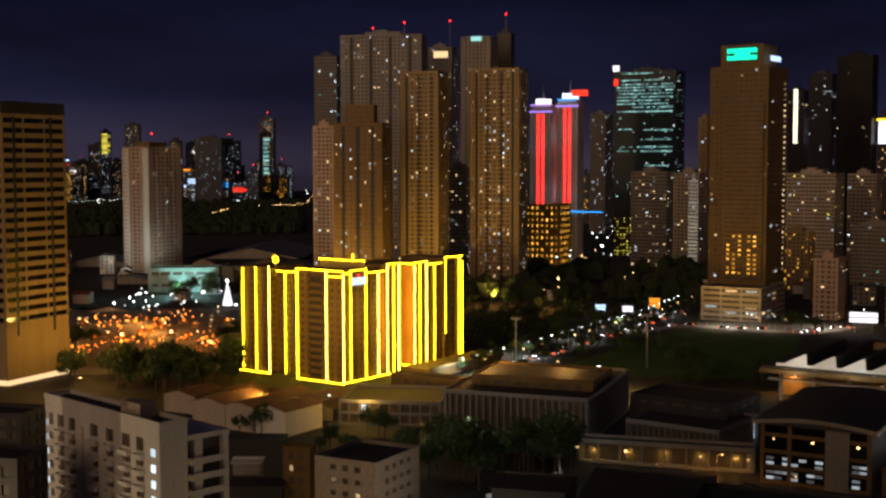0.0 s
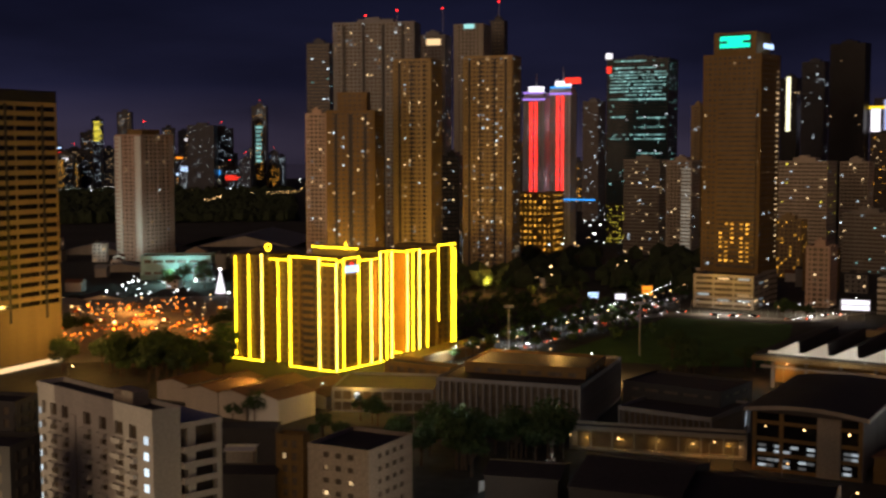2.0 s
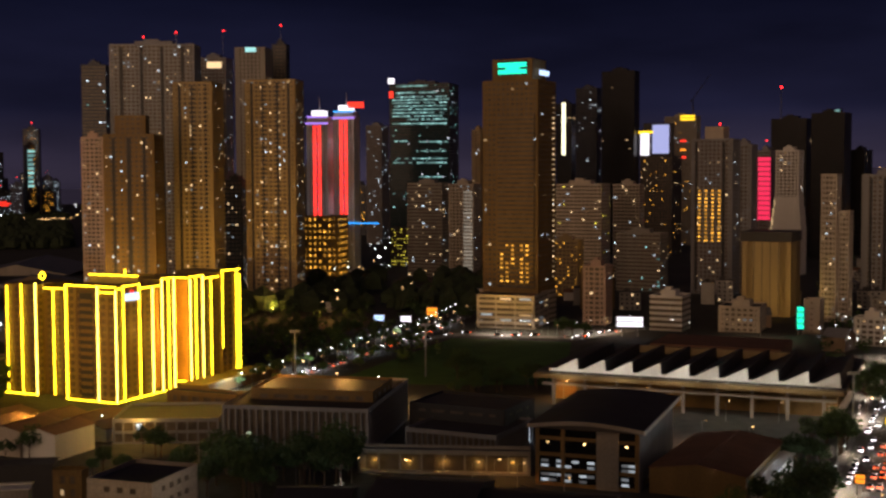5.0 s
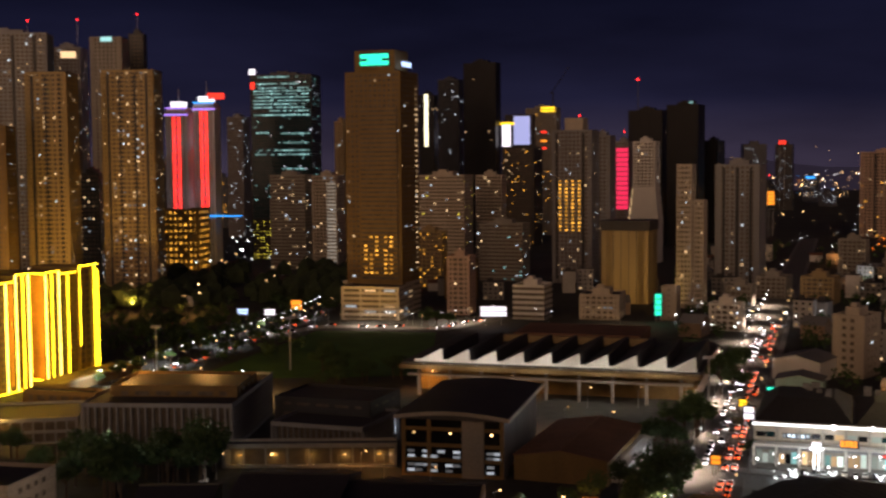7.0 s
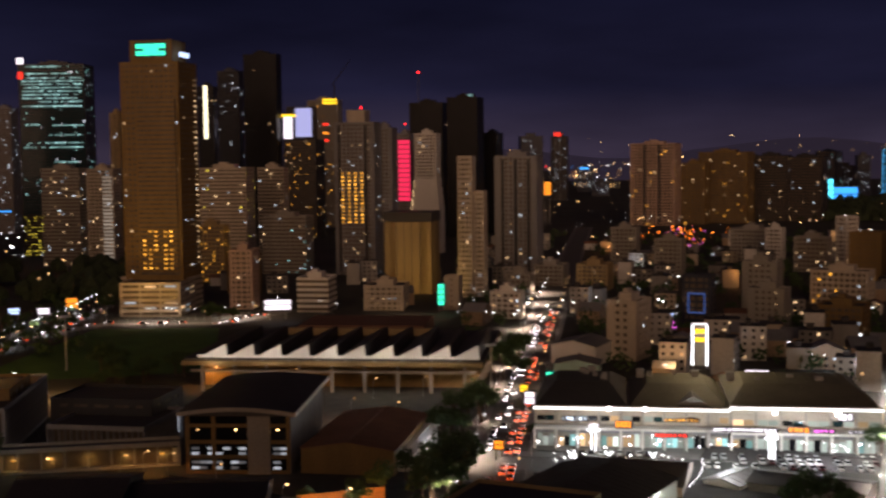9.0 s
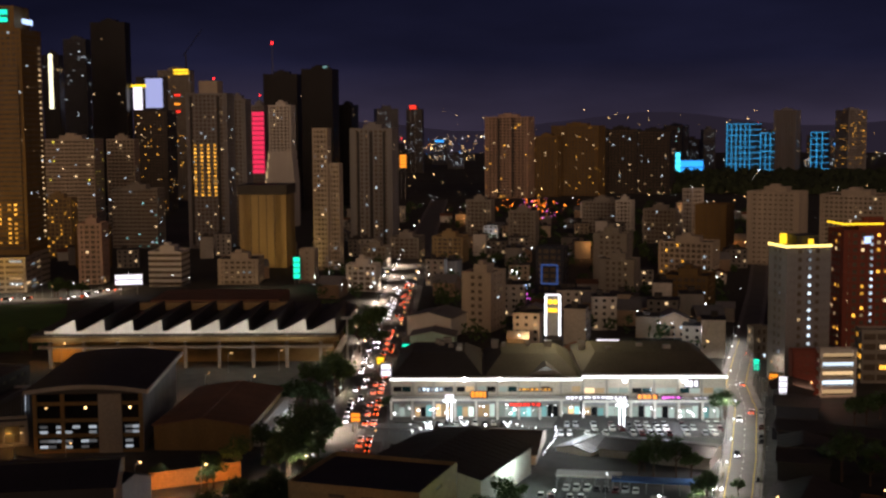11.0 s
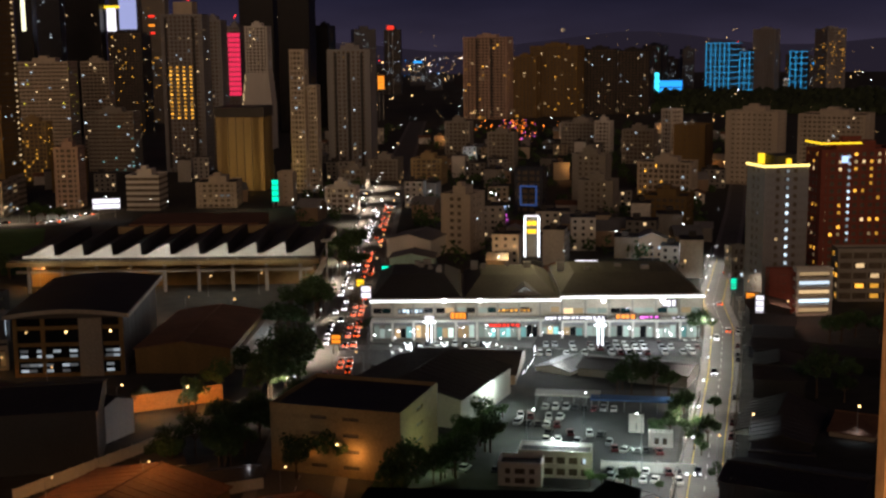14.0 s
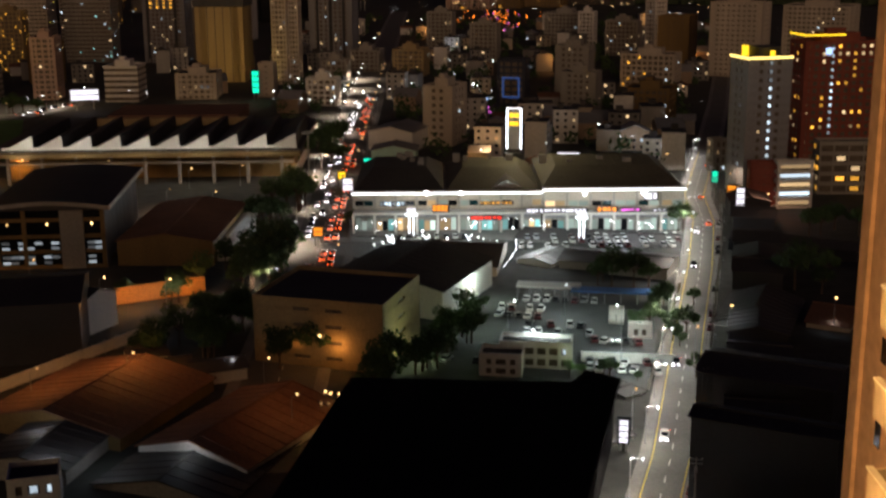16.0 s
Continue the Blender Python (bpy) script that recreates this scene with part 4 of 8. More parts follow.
def shopping_centre():
    a, b = 113.0, 56.0
    th = thing("shopping_centre", MALL, "long bright white two-storey shopping centre", "shopping centre")
    shop_r = random.Random(2)
    parts = [(-a, -48, 0, 13.6), (-48, 0, -2.5, 15.0)]
    for x0, x1, y0, h in parts:
        piece("core", [(x0 + 0.5, x1 - 0.5, y0 + 1.0, b, 0, h - 1)], CONCRETE, th, "white rendered wall")
        piece("upper_wall", [(x0, x1, y0, y0 + 1.0, 8.2, h - 0.6)], CREAM, th, "pale rendered wall")
        piece("ledge", [(x0, x1, y0 - 3.0, y0 + 1.0, 6.6, 7.4)], WHITE, th, "white canopy ledge")
        piece("cornice", [(x0 - 0.5, x1 + 0.5, y0 - 1.0, y0 + 1.0, h - 0.6, h + 0.6)], WHITE, th)
        piece("light_line", [(x0 - 0.5, x1 + 0.5, y0 - 1.35, y0 - 1.05, h - 0.12, h + 0.22)], LED_WHITE, th, "glowing white light line")
        n = int((x1 - x0) / 7)
        w = (x1 - x0) / n
        for i in range(n):
            c = x0 + (i + 0.5) * w
            piece("column", [(c - w / 2 - 0.4, c - w / 2 + 0.4, y0 - 2.8, y0 - 2.0, 0, 6.6)], WHITE, th)
            for k in range(3):
                m = shop_r.choice((SHOP, SHOP, SHOP_DIM, LIT_TEAL, LIT_WARM, GLASS, SHOP_DIM))
                piece("shop_window", [(c - w * 0.40 + k * w * 0.27, c - w * 0.40 + k * w * 0.27 + w * 0.24, y0 + 0.85, y0 + 0.98, 0.4, shop_r.uniform(3.4, 4.8))], m, th, "shop window")
            piece("pilaster", [(c - w / 2 - 0.25, c - w / 2 + 0.25, y0 - 0.3, y0, 8.2, h - 0.6)], CONCRETE, th)
            piece("soffit_band", [(c - w / 2 + 0.5, c + w / 2 - 0.5, y0 + 0.3, y0 + 0.9, 5.0, 6.5)], GREY, th)
            for k in range(2):
                if shop_r.random() < 0.8:
                    m = shop_r.choice((SHOP_DIM, TEAL_GLASS, GLASS, SHOP_DIM, LIT_WARM))
                    piece("upper_window", [(c - w * 0.42 + k * w * 0.43, c - w * 0.02 + k * w * 0.43, y0 - 0.06, y0 - 0.01, 9.2, 11.0)], m, th, "upper strip window")
    for x0, x1, y0, y1, h, rise, m in ((-a, -82, 3, b, 14.0, 5, DARK_ROOF), (-81, -49, 3, b, 14.0, 4.5, OLIVE_ROOF), (-48, 0, 1, b, 15.4, 4.0, OLIVE_ROOF)):
        bm = bmesh.new()
        v = [bm.verts.new(p) for p in ((x0, y0, h), (x1, y0, h), (x1, y1, h), (x0, y1, h), (x0 + 6, y0 + 18, h + rise), (x1 - 6, y0 + 18, h + rise), (x1 - 6, y1 - 14, h + rise), (x0 + 6, y1 - 14, h + rise))]
        for f in ((3, 2, 1, 0), (0, 1, 5, 4), (1, 2, 6, 5), (2, 3, 7, 6), (3, 0, 4, 7), (4, 5, 6, 7)):
            bm.faces.new([v[i] for i in f])
        part("hipped_roof", bm, m, th, "shallow hipped metal roof")
        for k in range(int((x1 - x0) / 3)):
            x = x0 + 6.5 + k * 3
            if x < x1 - 6.5:
                piece("roof_rib", [(x, x + 0.15, y0 + 18, y1 - 14, h + rise, h + rise + 0.14)], m, th)
    # a small gable over the entrance, roof plant
    bm = bmesh.new()
    prism(bm, [(-66, 14.0), (-54, 14.0), (-60, 17.4)], 4, 14)
    part("entrance_gable", bm, METAL_ROOF, th)
    r = random.Random(12)
    shop_r = random.Random(5)
    for k in range(14):
        x, y = r.uniform(-a + 8, -8), r.uniform(24, b - 16)
        s = r.uniform(0.8, 1.6)
        piece("roof_unit", [(x, x + 2 * s, y, y + 1.5 * s, 17.5, 19.4 + s)], STEEL, th, "roof air unit")
    # shop signs
    for x0, x1, z0, z1, m, y in ((-86, -80, 7.4, 10.2, SIGN_ORANGE, -3.2), (-73, -62, 4.6, 6.2, SIGN_RED, -3.2), (-54, -33, 7.4, 9.0, SIGN_WHITE, -5.4), (-30, -23, 7.6, 9.6, SIGN_ORANGE, -5.6),
                                  (-22, -15, 7.6, 9.0, SIGN_PINK, -5.6), (-11, -6, 7.6, 8.6, SIGN_WHITE, -5.6), (-14, -9, 11.2, 14.0, SIGN_WHITE, -3.7), (-70, -58, 9.2, 10.6, LIT_AMBER, -0.2), (-104, -95, 9.0, 10.8, LIT_COOL, -0.2)):
        face = piece("sign_board", [(x0, x1, y, y + 0.25, z0, z1)], DARK, th, "dark sign board")
        n = max(3, int((x1 - x0) / 1.5))
        for k in range(n):
            u = x0 + 0.2 + k * (x1 - x0 - 0.4) / n
            piece("sign_bar", [(u, u + (x1 - x0 - 0.4) / n * shop_r.uniform(0.55, 0.92), y - 0.08, y - 0.01, z0 + 0.25 + shop_r.uniform(0, 0.3), z1 - 0.25)], m, face, "glowing sign bar")
    for x in (-88, -76, -34, -14):
        bm = bmesh.new()
        ball(bm, x, -1.6 if x < -48 else -4.0, 13.8, 0.8)
        part("flood_lamp", bm, HEAD, th, "bright white flood lamp")
    return th


SHOP_DIM = glowing("dim_shop_window", (0.75, 0.9, 0.8), 0.16, 0.6)
SHOP = glowing("bright_shop_window", (0.80, 1.0, 0.90), 0.55, 0.6)
shopping_centre()
for x, w in ((-92, 2700), (-70, 2700), (-48, 2700), (-26, 2700), (-6, 2200)):
    v = on_mall(x, -19, 9.5).translation
    lamp("forecourt_lamp", v.x, v.y, v.z, w, (0.84, 1.0, 0.93), 1.2)


def light_pillar(m):
    th = thing("light_pillar", m, "tall white glowing decorated pillar", "lamp", "light pillars")
    piece("plinth", [(-1, 1, -1, 1, 0, 0.8)], CONCRETE, th)
    for dx, dy in ((-0.7, -0.7), (0.7, -0.7), (0.7, 0.7), (-0.7, 0.7)):
        piece("light_bar", [(dx - 0.14, dx + 0.14, dy - 0.14, dy + 0.14, 0.8, 9.0)], LED_WHITE, th, "glowing white light bar")
    piece("crossbar", [(-2.0, 2.0, -0.3, 0.3, 7.4, 8.0)], LED_WHITE, th, "glowing white crossbar")
    piece("cap", [(-1.5, 1.5, -1.5, 1.5, 9.0, 9.5)], SIGN_WHITE, th)
    return th


first = light_pillar(pose(225.6, 345.2, 0.1, 0, 0, MALL_TURN))
copy_thing(first, pose(268.6, 307.4, 0.1, 0, 0, MALL_TURN))


def pylon_sign(m):
    """A tall lit sign tower: white light bars round a gold emblem."""
    th = thing("pylon_sign", m, "tall white-lit sign tower with gold emblem", "sign")
    piece("shaft", [(-2.3, 2.3, -1.5, 1.5, 0, 34)], DARK, th)
    face = piece("panel", [(-2.1, 2.1, -1.62, -1.5, 18.5, 33.5)], GREY, th)
    for x in (-2.7, 2.7):
        piece("light_bar", [(x - 0.28, x + 0.28, -1.9, -1.2, 18.5, 34)], LED_WHITE, th, "glowing white light bar")
    piece("crown_bar", [(-2.9, 2.9, -1.9, -1.2, 34.0, 34.6)], SIGN_WHITE, th)
    bm = bmesh.new()
    for x in (-1.0, 1.0):
        bmesh.ops.create_cone(bm, cap_ends=True, segments=14, radius1=1.0, radius2=1.0, depth=0.25, matrix=Matrix.Translation((x, -1.75, 31.6)) @ Matrix.Rotation(radians(90), 4, "X"))
    part("emblem", bm, SIGN_GOLD, face, "gold glowing emblem")
    piece("emblem_bar", [(-1.8, 1.8, -1.9, -1.62, 27.6, 29.2)], SIGN_GOLD, face, "gold glowing bar")
    piece("foot", [(-4, 4, -2.4, 2.4, 0, 17)], DARK, th)
    return th


pylon_sign(pose(296.5, 380.0, 0, 0, 0, -42))
# Added fill off the sign, in place of its own light on the roofs.
lamp("sign_lamp", 284.0, 360.0, 34, 8000, (1.0, 0.82, 0.45), 2.0)


# ---- the balcony tower close by ----
def balcony_tower():
    # x runs along the facade from its far edge towards the eye, y into the building
    th = thing("balcony_tower", pose(37.31, 27.13, 0, 0, 0, -125.0), "tall apartment tower with orange-lit balconies", "building")
    piece("wall", [(0, 34, 0, 15, 0, 128)], PINK, th, "plain pinkish rendered wall")
    piece("edge_pier", [(0, 0.9, -0.15, 0.6, 0, 128.4)], PINK, th)
    zs = 86.16
    for k in range(-14, 8):
        z = zs + k * 3.05
        for x0, x1 in ((6.0, 10.2), (15.0, 19.2), (24.0, 28.2)):
            if x0 > 7 and abs(k) > 9:
                continue
            piece("balcony_floor", [(x0, x1, -1.35, 0.1, z - 1.25, z - 1.08)], CREAM, th)
            piece("balcony_front", [(x0, x1, -1.35, -1.23, z - 1.08, z)], CREAM, th, "pale solid balcony front")
            piece("balcony_side", [(x0, x0 + 0.12, -1.23, 0.0, z - 1.08, z)], CREAM, th)
            piece("balcony_side", [(x1 - 0.12, x1, -1.23, 0.0, z - 1.08, z)], CREAM, th)
            piece("coping", [(x0 - 0.05, x1 + 0.05, -1.42, -1.18, z, z + 0.07)], WHITE, th)
            piece("balcony_door", [(x0 + 0.7, x1 - 0.7, -0.04, 0.02, z - 1.05, z + 1.1)], GLASS, th, "dark glass balcony door")
        piece("sill_ledge", [(4.6, 12.0, -0.55, 0.05, z - 1.75, z - 1.6)], WHITE, th, "pale drip ledge")
        for x in (2.6, 4.2):
            piece("small_window", [(x, x + 0.55, -0.02, 0.05, z - 0.6, z + 0.3)], GLASS, th, "small dark square window")
    return th


balcony_tower()
# Unseen fill lamps added off the facade to light the balconies orange.
for k in range(-4, 3):
    v = pose(36.9, 27.4, 0, 0, 0, -125.0) @ Vector((8.6, -3.0, 86.16 + k * 6.1 + 1.0))
    lamp("facade_lamp", v.x, v.y, v.z, 620, (1.0, 0.50, 0.14), 0.3)


# ---- roads and open ground ----
ROAD_W = [(95, 203), (174.4, 321.8), (263.2, 458.6), (415.2, 685.5), (560, 900), (900, 1400)]
ROAD_E = [(80, 80), (151.4, 150.0), (166.8, 162.6), (225.1, 215.3), (274.5, 259.1), (322.2, 303.5), (352.5, 337.6), (430, 405), (560, 520), (900, 830)]


def mitred(points, width):
    pts = [Vector(p) for p in points]
    left, right = [], []
    for i, p in enumerate(pts):
        d = (pts[min(i + 1, len(pts) - 1)] - pts[max(i - 1, 0)]).normalized()
        s = Vector((-d.y, d.x)) * width / 2
        left.append(p + s)
        right.append(p - s)
    return left, right


def ribbon(name, points, width, z0, z1, material, label, category="road"):
    left, right = mitred(points, width)
    bm = bmesh.new()
    rows = []
    for l, r in zip(left, right):
        rows.append([bm.verts.new((*q, z)) for q, z in ((l, z0), (r, z0), (r, z1), (l, z1))])
    for a, b in zip(rows, rows[1:]):
        for i in range(4):
            j = (i + 1) % 4
            bm.faces.new((a[i], a[j], b[j], b[i]))
    bm.faces.new(rows[0])
    bm.faces.new(rows[-1][::-1])
    return tagged(new(name, mesh_of(name, bm, material)), label, category, kind="structure")


def along(points, step, offset=0.0, start=0.0, stop=1e9):
    """Places along a bent line: (x, y, heading in degrees)."""
    out, gone, want = [], 0.0, start
    for p, q in zip(points, points[1:]):
        p, q = Vector(p), Vector(q)
        d = q - p
        n = d.length
        d.normalize()
        while want < gone + n and want < stop:
            c = p + d * (want - gone) + Vector((-d.y, d.x)) * offset
            out.append((c.x, c.y, math.degrees(math.atan2(d.y, d.x))))
            want += step
        gone += n
    return out


ribbon("pavement_west", ROAD_W, 23, -0.2, 0.17, PAVING, "concrete pavement along the busy street", "pavement")
ribbon("road_west", ROAD_W, 17, -0.1, 0.175, ROADWAY, "asphalt street full of evening traffic")
ribbon("pavement_east", ROAD_E, 12.5, -0.2, 0.17, PAVING, "concrete pavement along the quiet street", "pavement")
ribbon("road_east", ROAD_E, 8.2, -0.1, 0.175, ROADWAY, "pale concrete street with lane dashes")
FIELD_ROAD = [(13.3, 575.4), (59.3, 648.9), (132.4, 775.1), (166.4, 850.2)]
ribbon("road_field", FIELD_ROAD, 11, -0.1, 0.16, ASPHALT, "asphalt street beside the playing field")
CROSS = [(109.2, 732.7), (147.9, 756.7), (210.6, 722.6), (269.6, 766.5)]
ribbon("road_cross", CROSS, 14, -0.1, 0.18, ROADWAY, "asphalt street beyond the playing field")
dash = bmesh.new()
box(dash, -1.5, 1.5, -0.09, 0.09, 0, 0.012)
dash = mesh_of("lane_dash", dash, LINE)
for pts, off, stop in ((ROAD_E, 0.0, 430), (ROAD_W, 0.0, 420)):
    for x, y, d in along(pts, 8.0, off, 4.0, stop):
        o = new("lane_dash", dash)
        o.matrix_basis = pose(x, y, 0.178, 0, 0, d)
        tagged(o, "white painted lane dash on street", "road marking", "lane dashes")
for side in (-3.9, 3.9):
    left, right = mitred(ROAD_E[:8], 7.2)
    line = [tuple(v) for v in (left if side > 0 else right)]
    ribbon("edge_line", line, 0.22, 0.15, 0.186, LINE_Y, "yellow painted edge line", "road marking")

sheet("playing_field", [(49.2, 589.9), (138.0, 738.1), (203.1, 706.5), (158.5, 563.4)], 0.12, GRASS, "dark green mown playing field", "grass")
sheet("mall_forecourt", [(207.4, 362.0), (288.3, 284.3), (309, 300), (215, 366)], 0.1, PAVING, "pale concrete forecourt of shopping centre", "pavement")
sheet("car_lot", [(164.3, 223.1), (188.6, 191.8), (254.9, 253.7), (222.8, 277.1)], 0.1, ASPHALT, "dark asphalt yard full of cars", "pavement")
sheet("fairground", [(-181.5, 581.6), (-99.1, 596.9), (-137.4, 853.9), (-264.6, 839.1)], 0.08, PAVING, "trodden ground of the night fair", "pavement")


# ---- the block outlined in yellow light ----
BRONZE = surface("bronze_window_glass", (0.10, 0.06, 0.028), 0.35, vary=0.3, bump=0.0)


def outlined_block():
    turn = pose(-44.4, 554.8, 0, 0, 0, -35.5)
    th = thing("outlined_building", turn, "mid-rise block traced in yellow light tubes", "building")
    FOOT.append((-44.4, 554.8, -35.5, 67, 90))
    blocks = [(-27.5, 0, 0, 15.5, 50.6), (-47.7, -27.5, 8, 30, 48), (-66.6, -47.7, 3, 27, 50), (-27, -1, 15.5, 31.3, 48.8), (-27, 0, 31.3, 40.4, 51.6), (-27, -6, 40.4, 47, 51), (-27, 4, 47, 57, 51.6), (-27, 1, 57, 73.5, 49.6), (-24, 3, 73.5, 88.3, 52)]
    for x0, x1, y0, y1, h in blocks:
        piece("glazed_core", [(x0 + 0.4, x1 - 0.4, y0 + 0.4, y1 - 0.2, 0, h - 0.5)], BRONZE, th, "dark bronze window glass")
        n = 15
        st = (h - 3) / n
        me = bmesh.new()
        box(me, x0 + 0.2, x1 - 0.2, y0 + 0.2, y1 - 0.1, -0.55, 0.55)
        me = mesh_of("floor_band", me, BROWN)
        for i in range(n + 1):
            part("floor_band", me, None, th).location = (0, 0, 2.5 + i * st)
        piece("parapet", [(x0, x1, y0, y1, h - 0.6, h + 0.5)], BROWN, th)
        for i in range(int((x1 - x0) / 4.4) + 1):
            c = x0 + 0.5 + i * (x1 - x0 - 1) / max(1, int((x1 - x0) / 4.4))
            if not -20 < c < -13:
                piece("pier", [(c - 0.9, c + 0.9, y0 + 0.05, y0 + 0.7, 0, h - 0.6)], BROWN, th)
        for i in range(int((y1 - y0) / 4.4) + 1):
            c = y0 + 0.5 + i * (y1 - y0 - 1) / max(1, int((y1 - y0) / 4.4))
            piece("pier", [(x1 - 0.7, x1 - 0.05, c - 0.9, c + 0.9, 0, h - 0.6)], BROWN, th)
    # flat dark strip on the front; no recess is cut
    piece("stair_recess", [(-20, -13, -0.06, 0.3, 2, 48)], DARK, th, "dark strip of the stair windows")
    for i in range(13):
        piece("stair_band", [(-19.6, -13.4, -0.2, -0.07, 4 + i * 3.3, 5.6 + i * 3.3)], BROWN, th)
    t = 0.19

    def tube_at(x0, x1, y0, y1, z0, z1, m=LED_YELLOW):
        piece("light_tube", [(x0 - t, x1 + t, y0 - t, y1 + t, z0 - t, z1 + t)], m, th, "glowing yellow light tube")

    # uprights: along the front, then along the side
    for x, y, z0, z1, m in ((-64.7, 2.5, 2.2, 49.3, 0), (-56.1, 2.5, 0.5, 50.4, 0), (-47.7, 2.5, 0.3, 51.2, 1), (-42.0, 7.5, 0.3, 48.4, 0), (-28.0, 0.0, 0.4, 51.3, 0), (-27.3, -0.4, 0.5, 51.4, 0), (-9.8, -0.5, 0.6, 51.4, 1), (0.4, -0.5, 0.6, 49.7, 1),
                            (0.4, 4.6, 1.0, 51.0, 0), (0.4, 15.5, 1.0, 51.5, 0), (-0.6, 25.8, 1.0, 49.2, 1), (0.4, 31.3, 0.8, 52.4, 1), (0.4, 36.1, 0.8, 51.4, 0), (0.4, 40.0, 1.2, 51.8, 1), (-4.4, 46.6, 4.0, 51.0, 0), (4.3, 47.2, 2.6, 50.6, 1), (4.4, 51.4, 2.5, 51.3, 0), (4.4, 56.7, 2.4, 52.3, 1),
                            (1.4, 67.5, 2.2, 50.0, 0), (3.4, 73.8, 15.5, 52.6, 0), (3.4, 85.7, 1.9, 52.6, 0), (3.4, 88.2, 1.9, 50.2, 0)):
        tube_at(x, x, y, y, z0, z1, LED_PALE if m else LED_YELLOW)
    # level runs
    for x0, x1, y0, y1, z in ((-67.2, -47.7, 2.5, 2.5, 0.5), (-47.7, -28, 7.5, 7.5, 48.6), (-27.3, -9.8, -0.5, -0.5, 51.3), (-9.8, 0.4, -0.5, -0.5, 51.2), (-9.8, 0.4, -0.5, -0.5, 48.6), (-27.3, 0.4, -0.5, -0.5, 0.6), (0.4, 0.4, 0, 4.6, 50.2), (0.4, 0.4, 4.6, 15.5, 51.2),
                              (-0.6, -0.6, 15.5, 31, 49.3), (0.4, 0.4, 31.3, 40.4, 52.4), (0.4, 0.4, 0, 40.4, 0.8), (-5.6, 4.3, 46.6, 46.6, 51.6), (-5.6, 4.3, 46.6, 46.6, 3.0), (4.4, 4.4, 47, 57, 52.2), (4.4, 4.4, 47, 57, 2.5), (1.4, 1.4, 57, 73.5, 50.3), (3.4, 3.4, 73.5, 88.3, 53.0), (3.4, 3.4, 73.5, 88.3, 2.0)):
        tube_at(x0, x1, y0, y1, z, z)
    piece("roof_house", [(-40, -12, 30, 42, 48, 53)], TAN, th)
    tube_at(-40, -12, 29.5, 29.5, 53.4, 53.4)
    tube_at(-19, -19, 29.5, 29.5, 53, 56)
    bm = bmesh.new()
    ring = [(-43.4 + 1.5 * math.cos(i * math.pi / 7), 2.5, 54.6 + 1.5 * math.sin(i * math.pi / 7)) for i in range(14)]
    for u, v in zip(ring, ring[1:] + ring[:1]):
        tube(bm, u, v, 0.28, 0.28, 5)
    part("ring_light", bm, LED_YELLOW, th, "glowing yellow ring")
    piece("ring_post", [(-43.6, -43.2, 2.4, 2.9, 47, 53.2)], STEEL, th)
    face = piece("roof_sign", [(0.6, 1.0, 5.6, 14.5, 44.6, 47.8)], SIGN_BLUE, th, "pale blue glowing sign board")
    piece("roof_sign_crest", [(0.6, 1.0, 9, 11, 47.9, 49.2)], SIGN_RED, face, "red glowing crest")
    # The orange light of the tubes is put into this wall colour.
    orange = surface("orange_lit_wall", (0.72, 0.34, 0.06), 0.8)
    piece("bay_panel", [(-5.0, 3.6, 46.75, 46.98, 3.4, 50.6)], orange, th, "bay wall coloured as orange tube light")
    piece("side_panel", [(-0.98, -0.75, 27.0, 30.6, 3, 48)], orange, th, "side wall coloured as orange tube light")
    for i in range(13):
        piece("bay_window", [(-3.9, -3.1, 46.6, 46.72, 6 + i * 3.3, 7.6 + i * 3.3)], LIT_AMBER, th, "amber lit window")
    piece("terrace", [(4.8, 22, 36, 96, 0, 4.0)], BROWN, th)
    piece("terrace_edge", [(20.6, 22.4, 35, 96.4, 4.0, 5.0)], TAN, th)
    # Added fills strengthen the orange on the bay wall.
    for x, z in ((-1, 8), (-1, 28)):
        v = turn @ Vector((x, 38.5, z))
        flood(v.x, v.y, v.z, tuple(turn @ Vector((-1, 47, z + 12))), 3200, (1.0, 0.55, 0.08), 130, 0.5)
    return th


outlined_block()


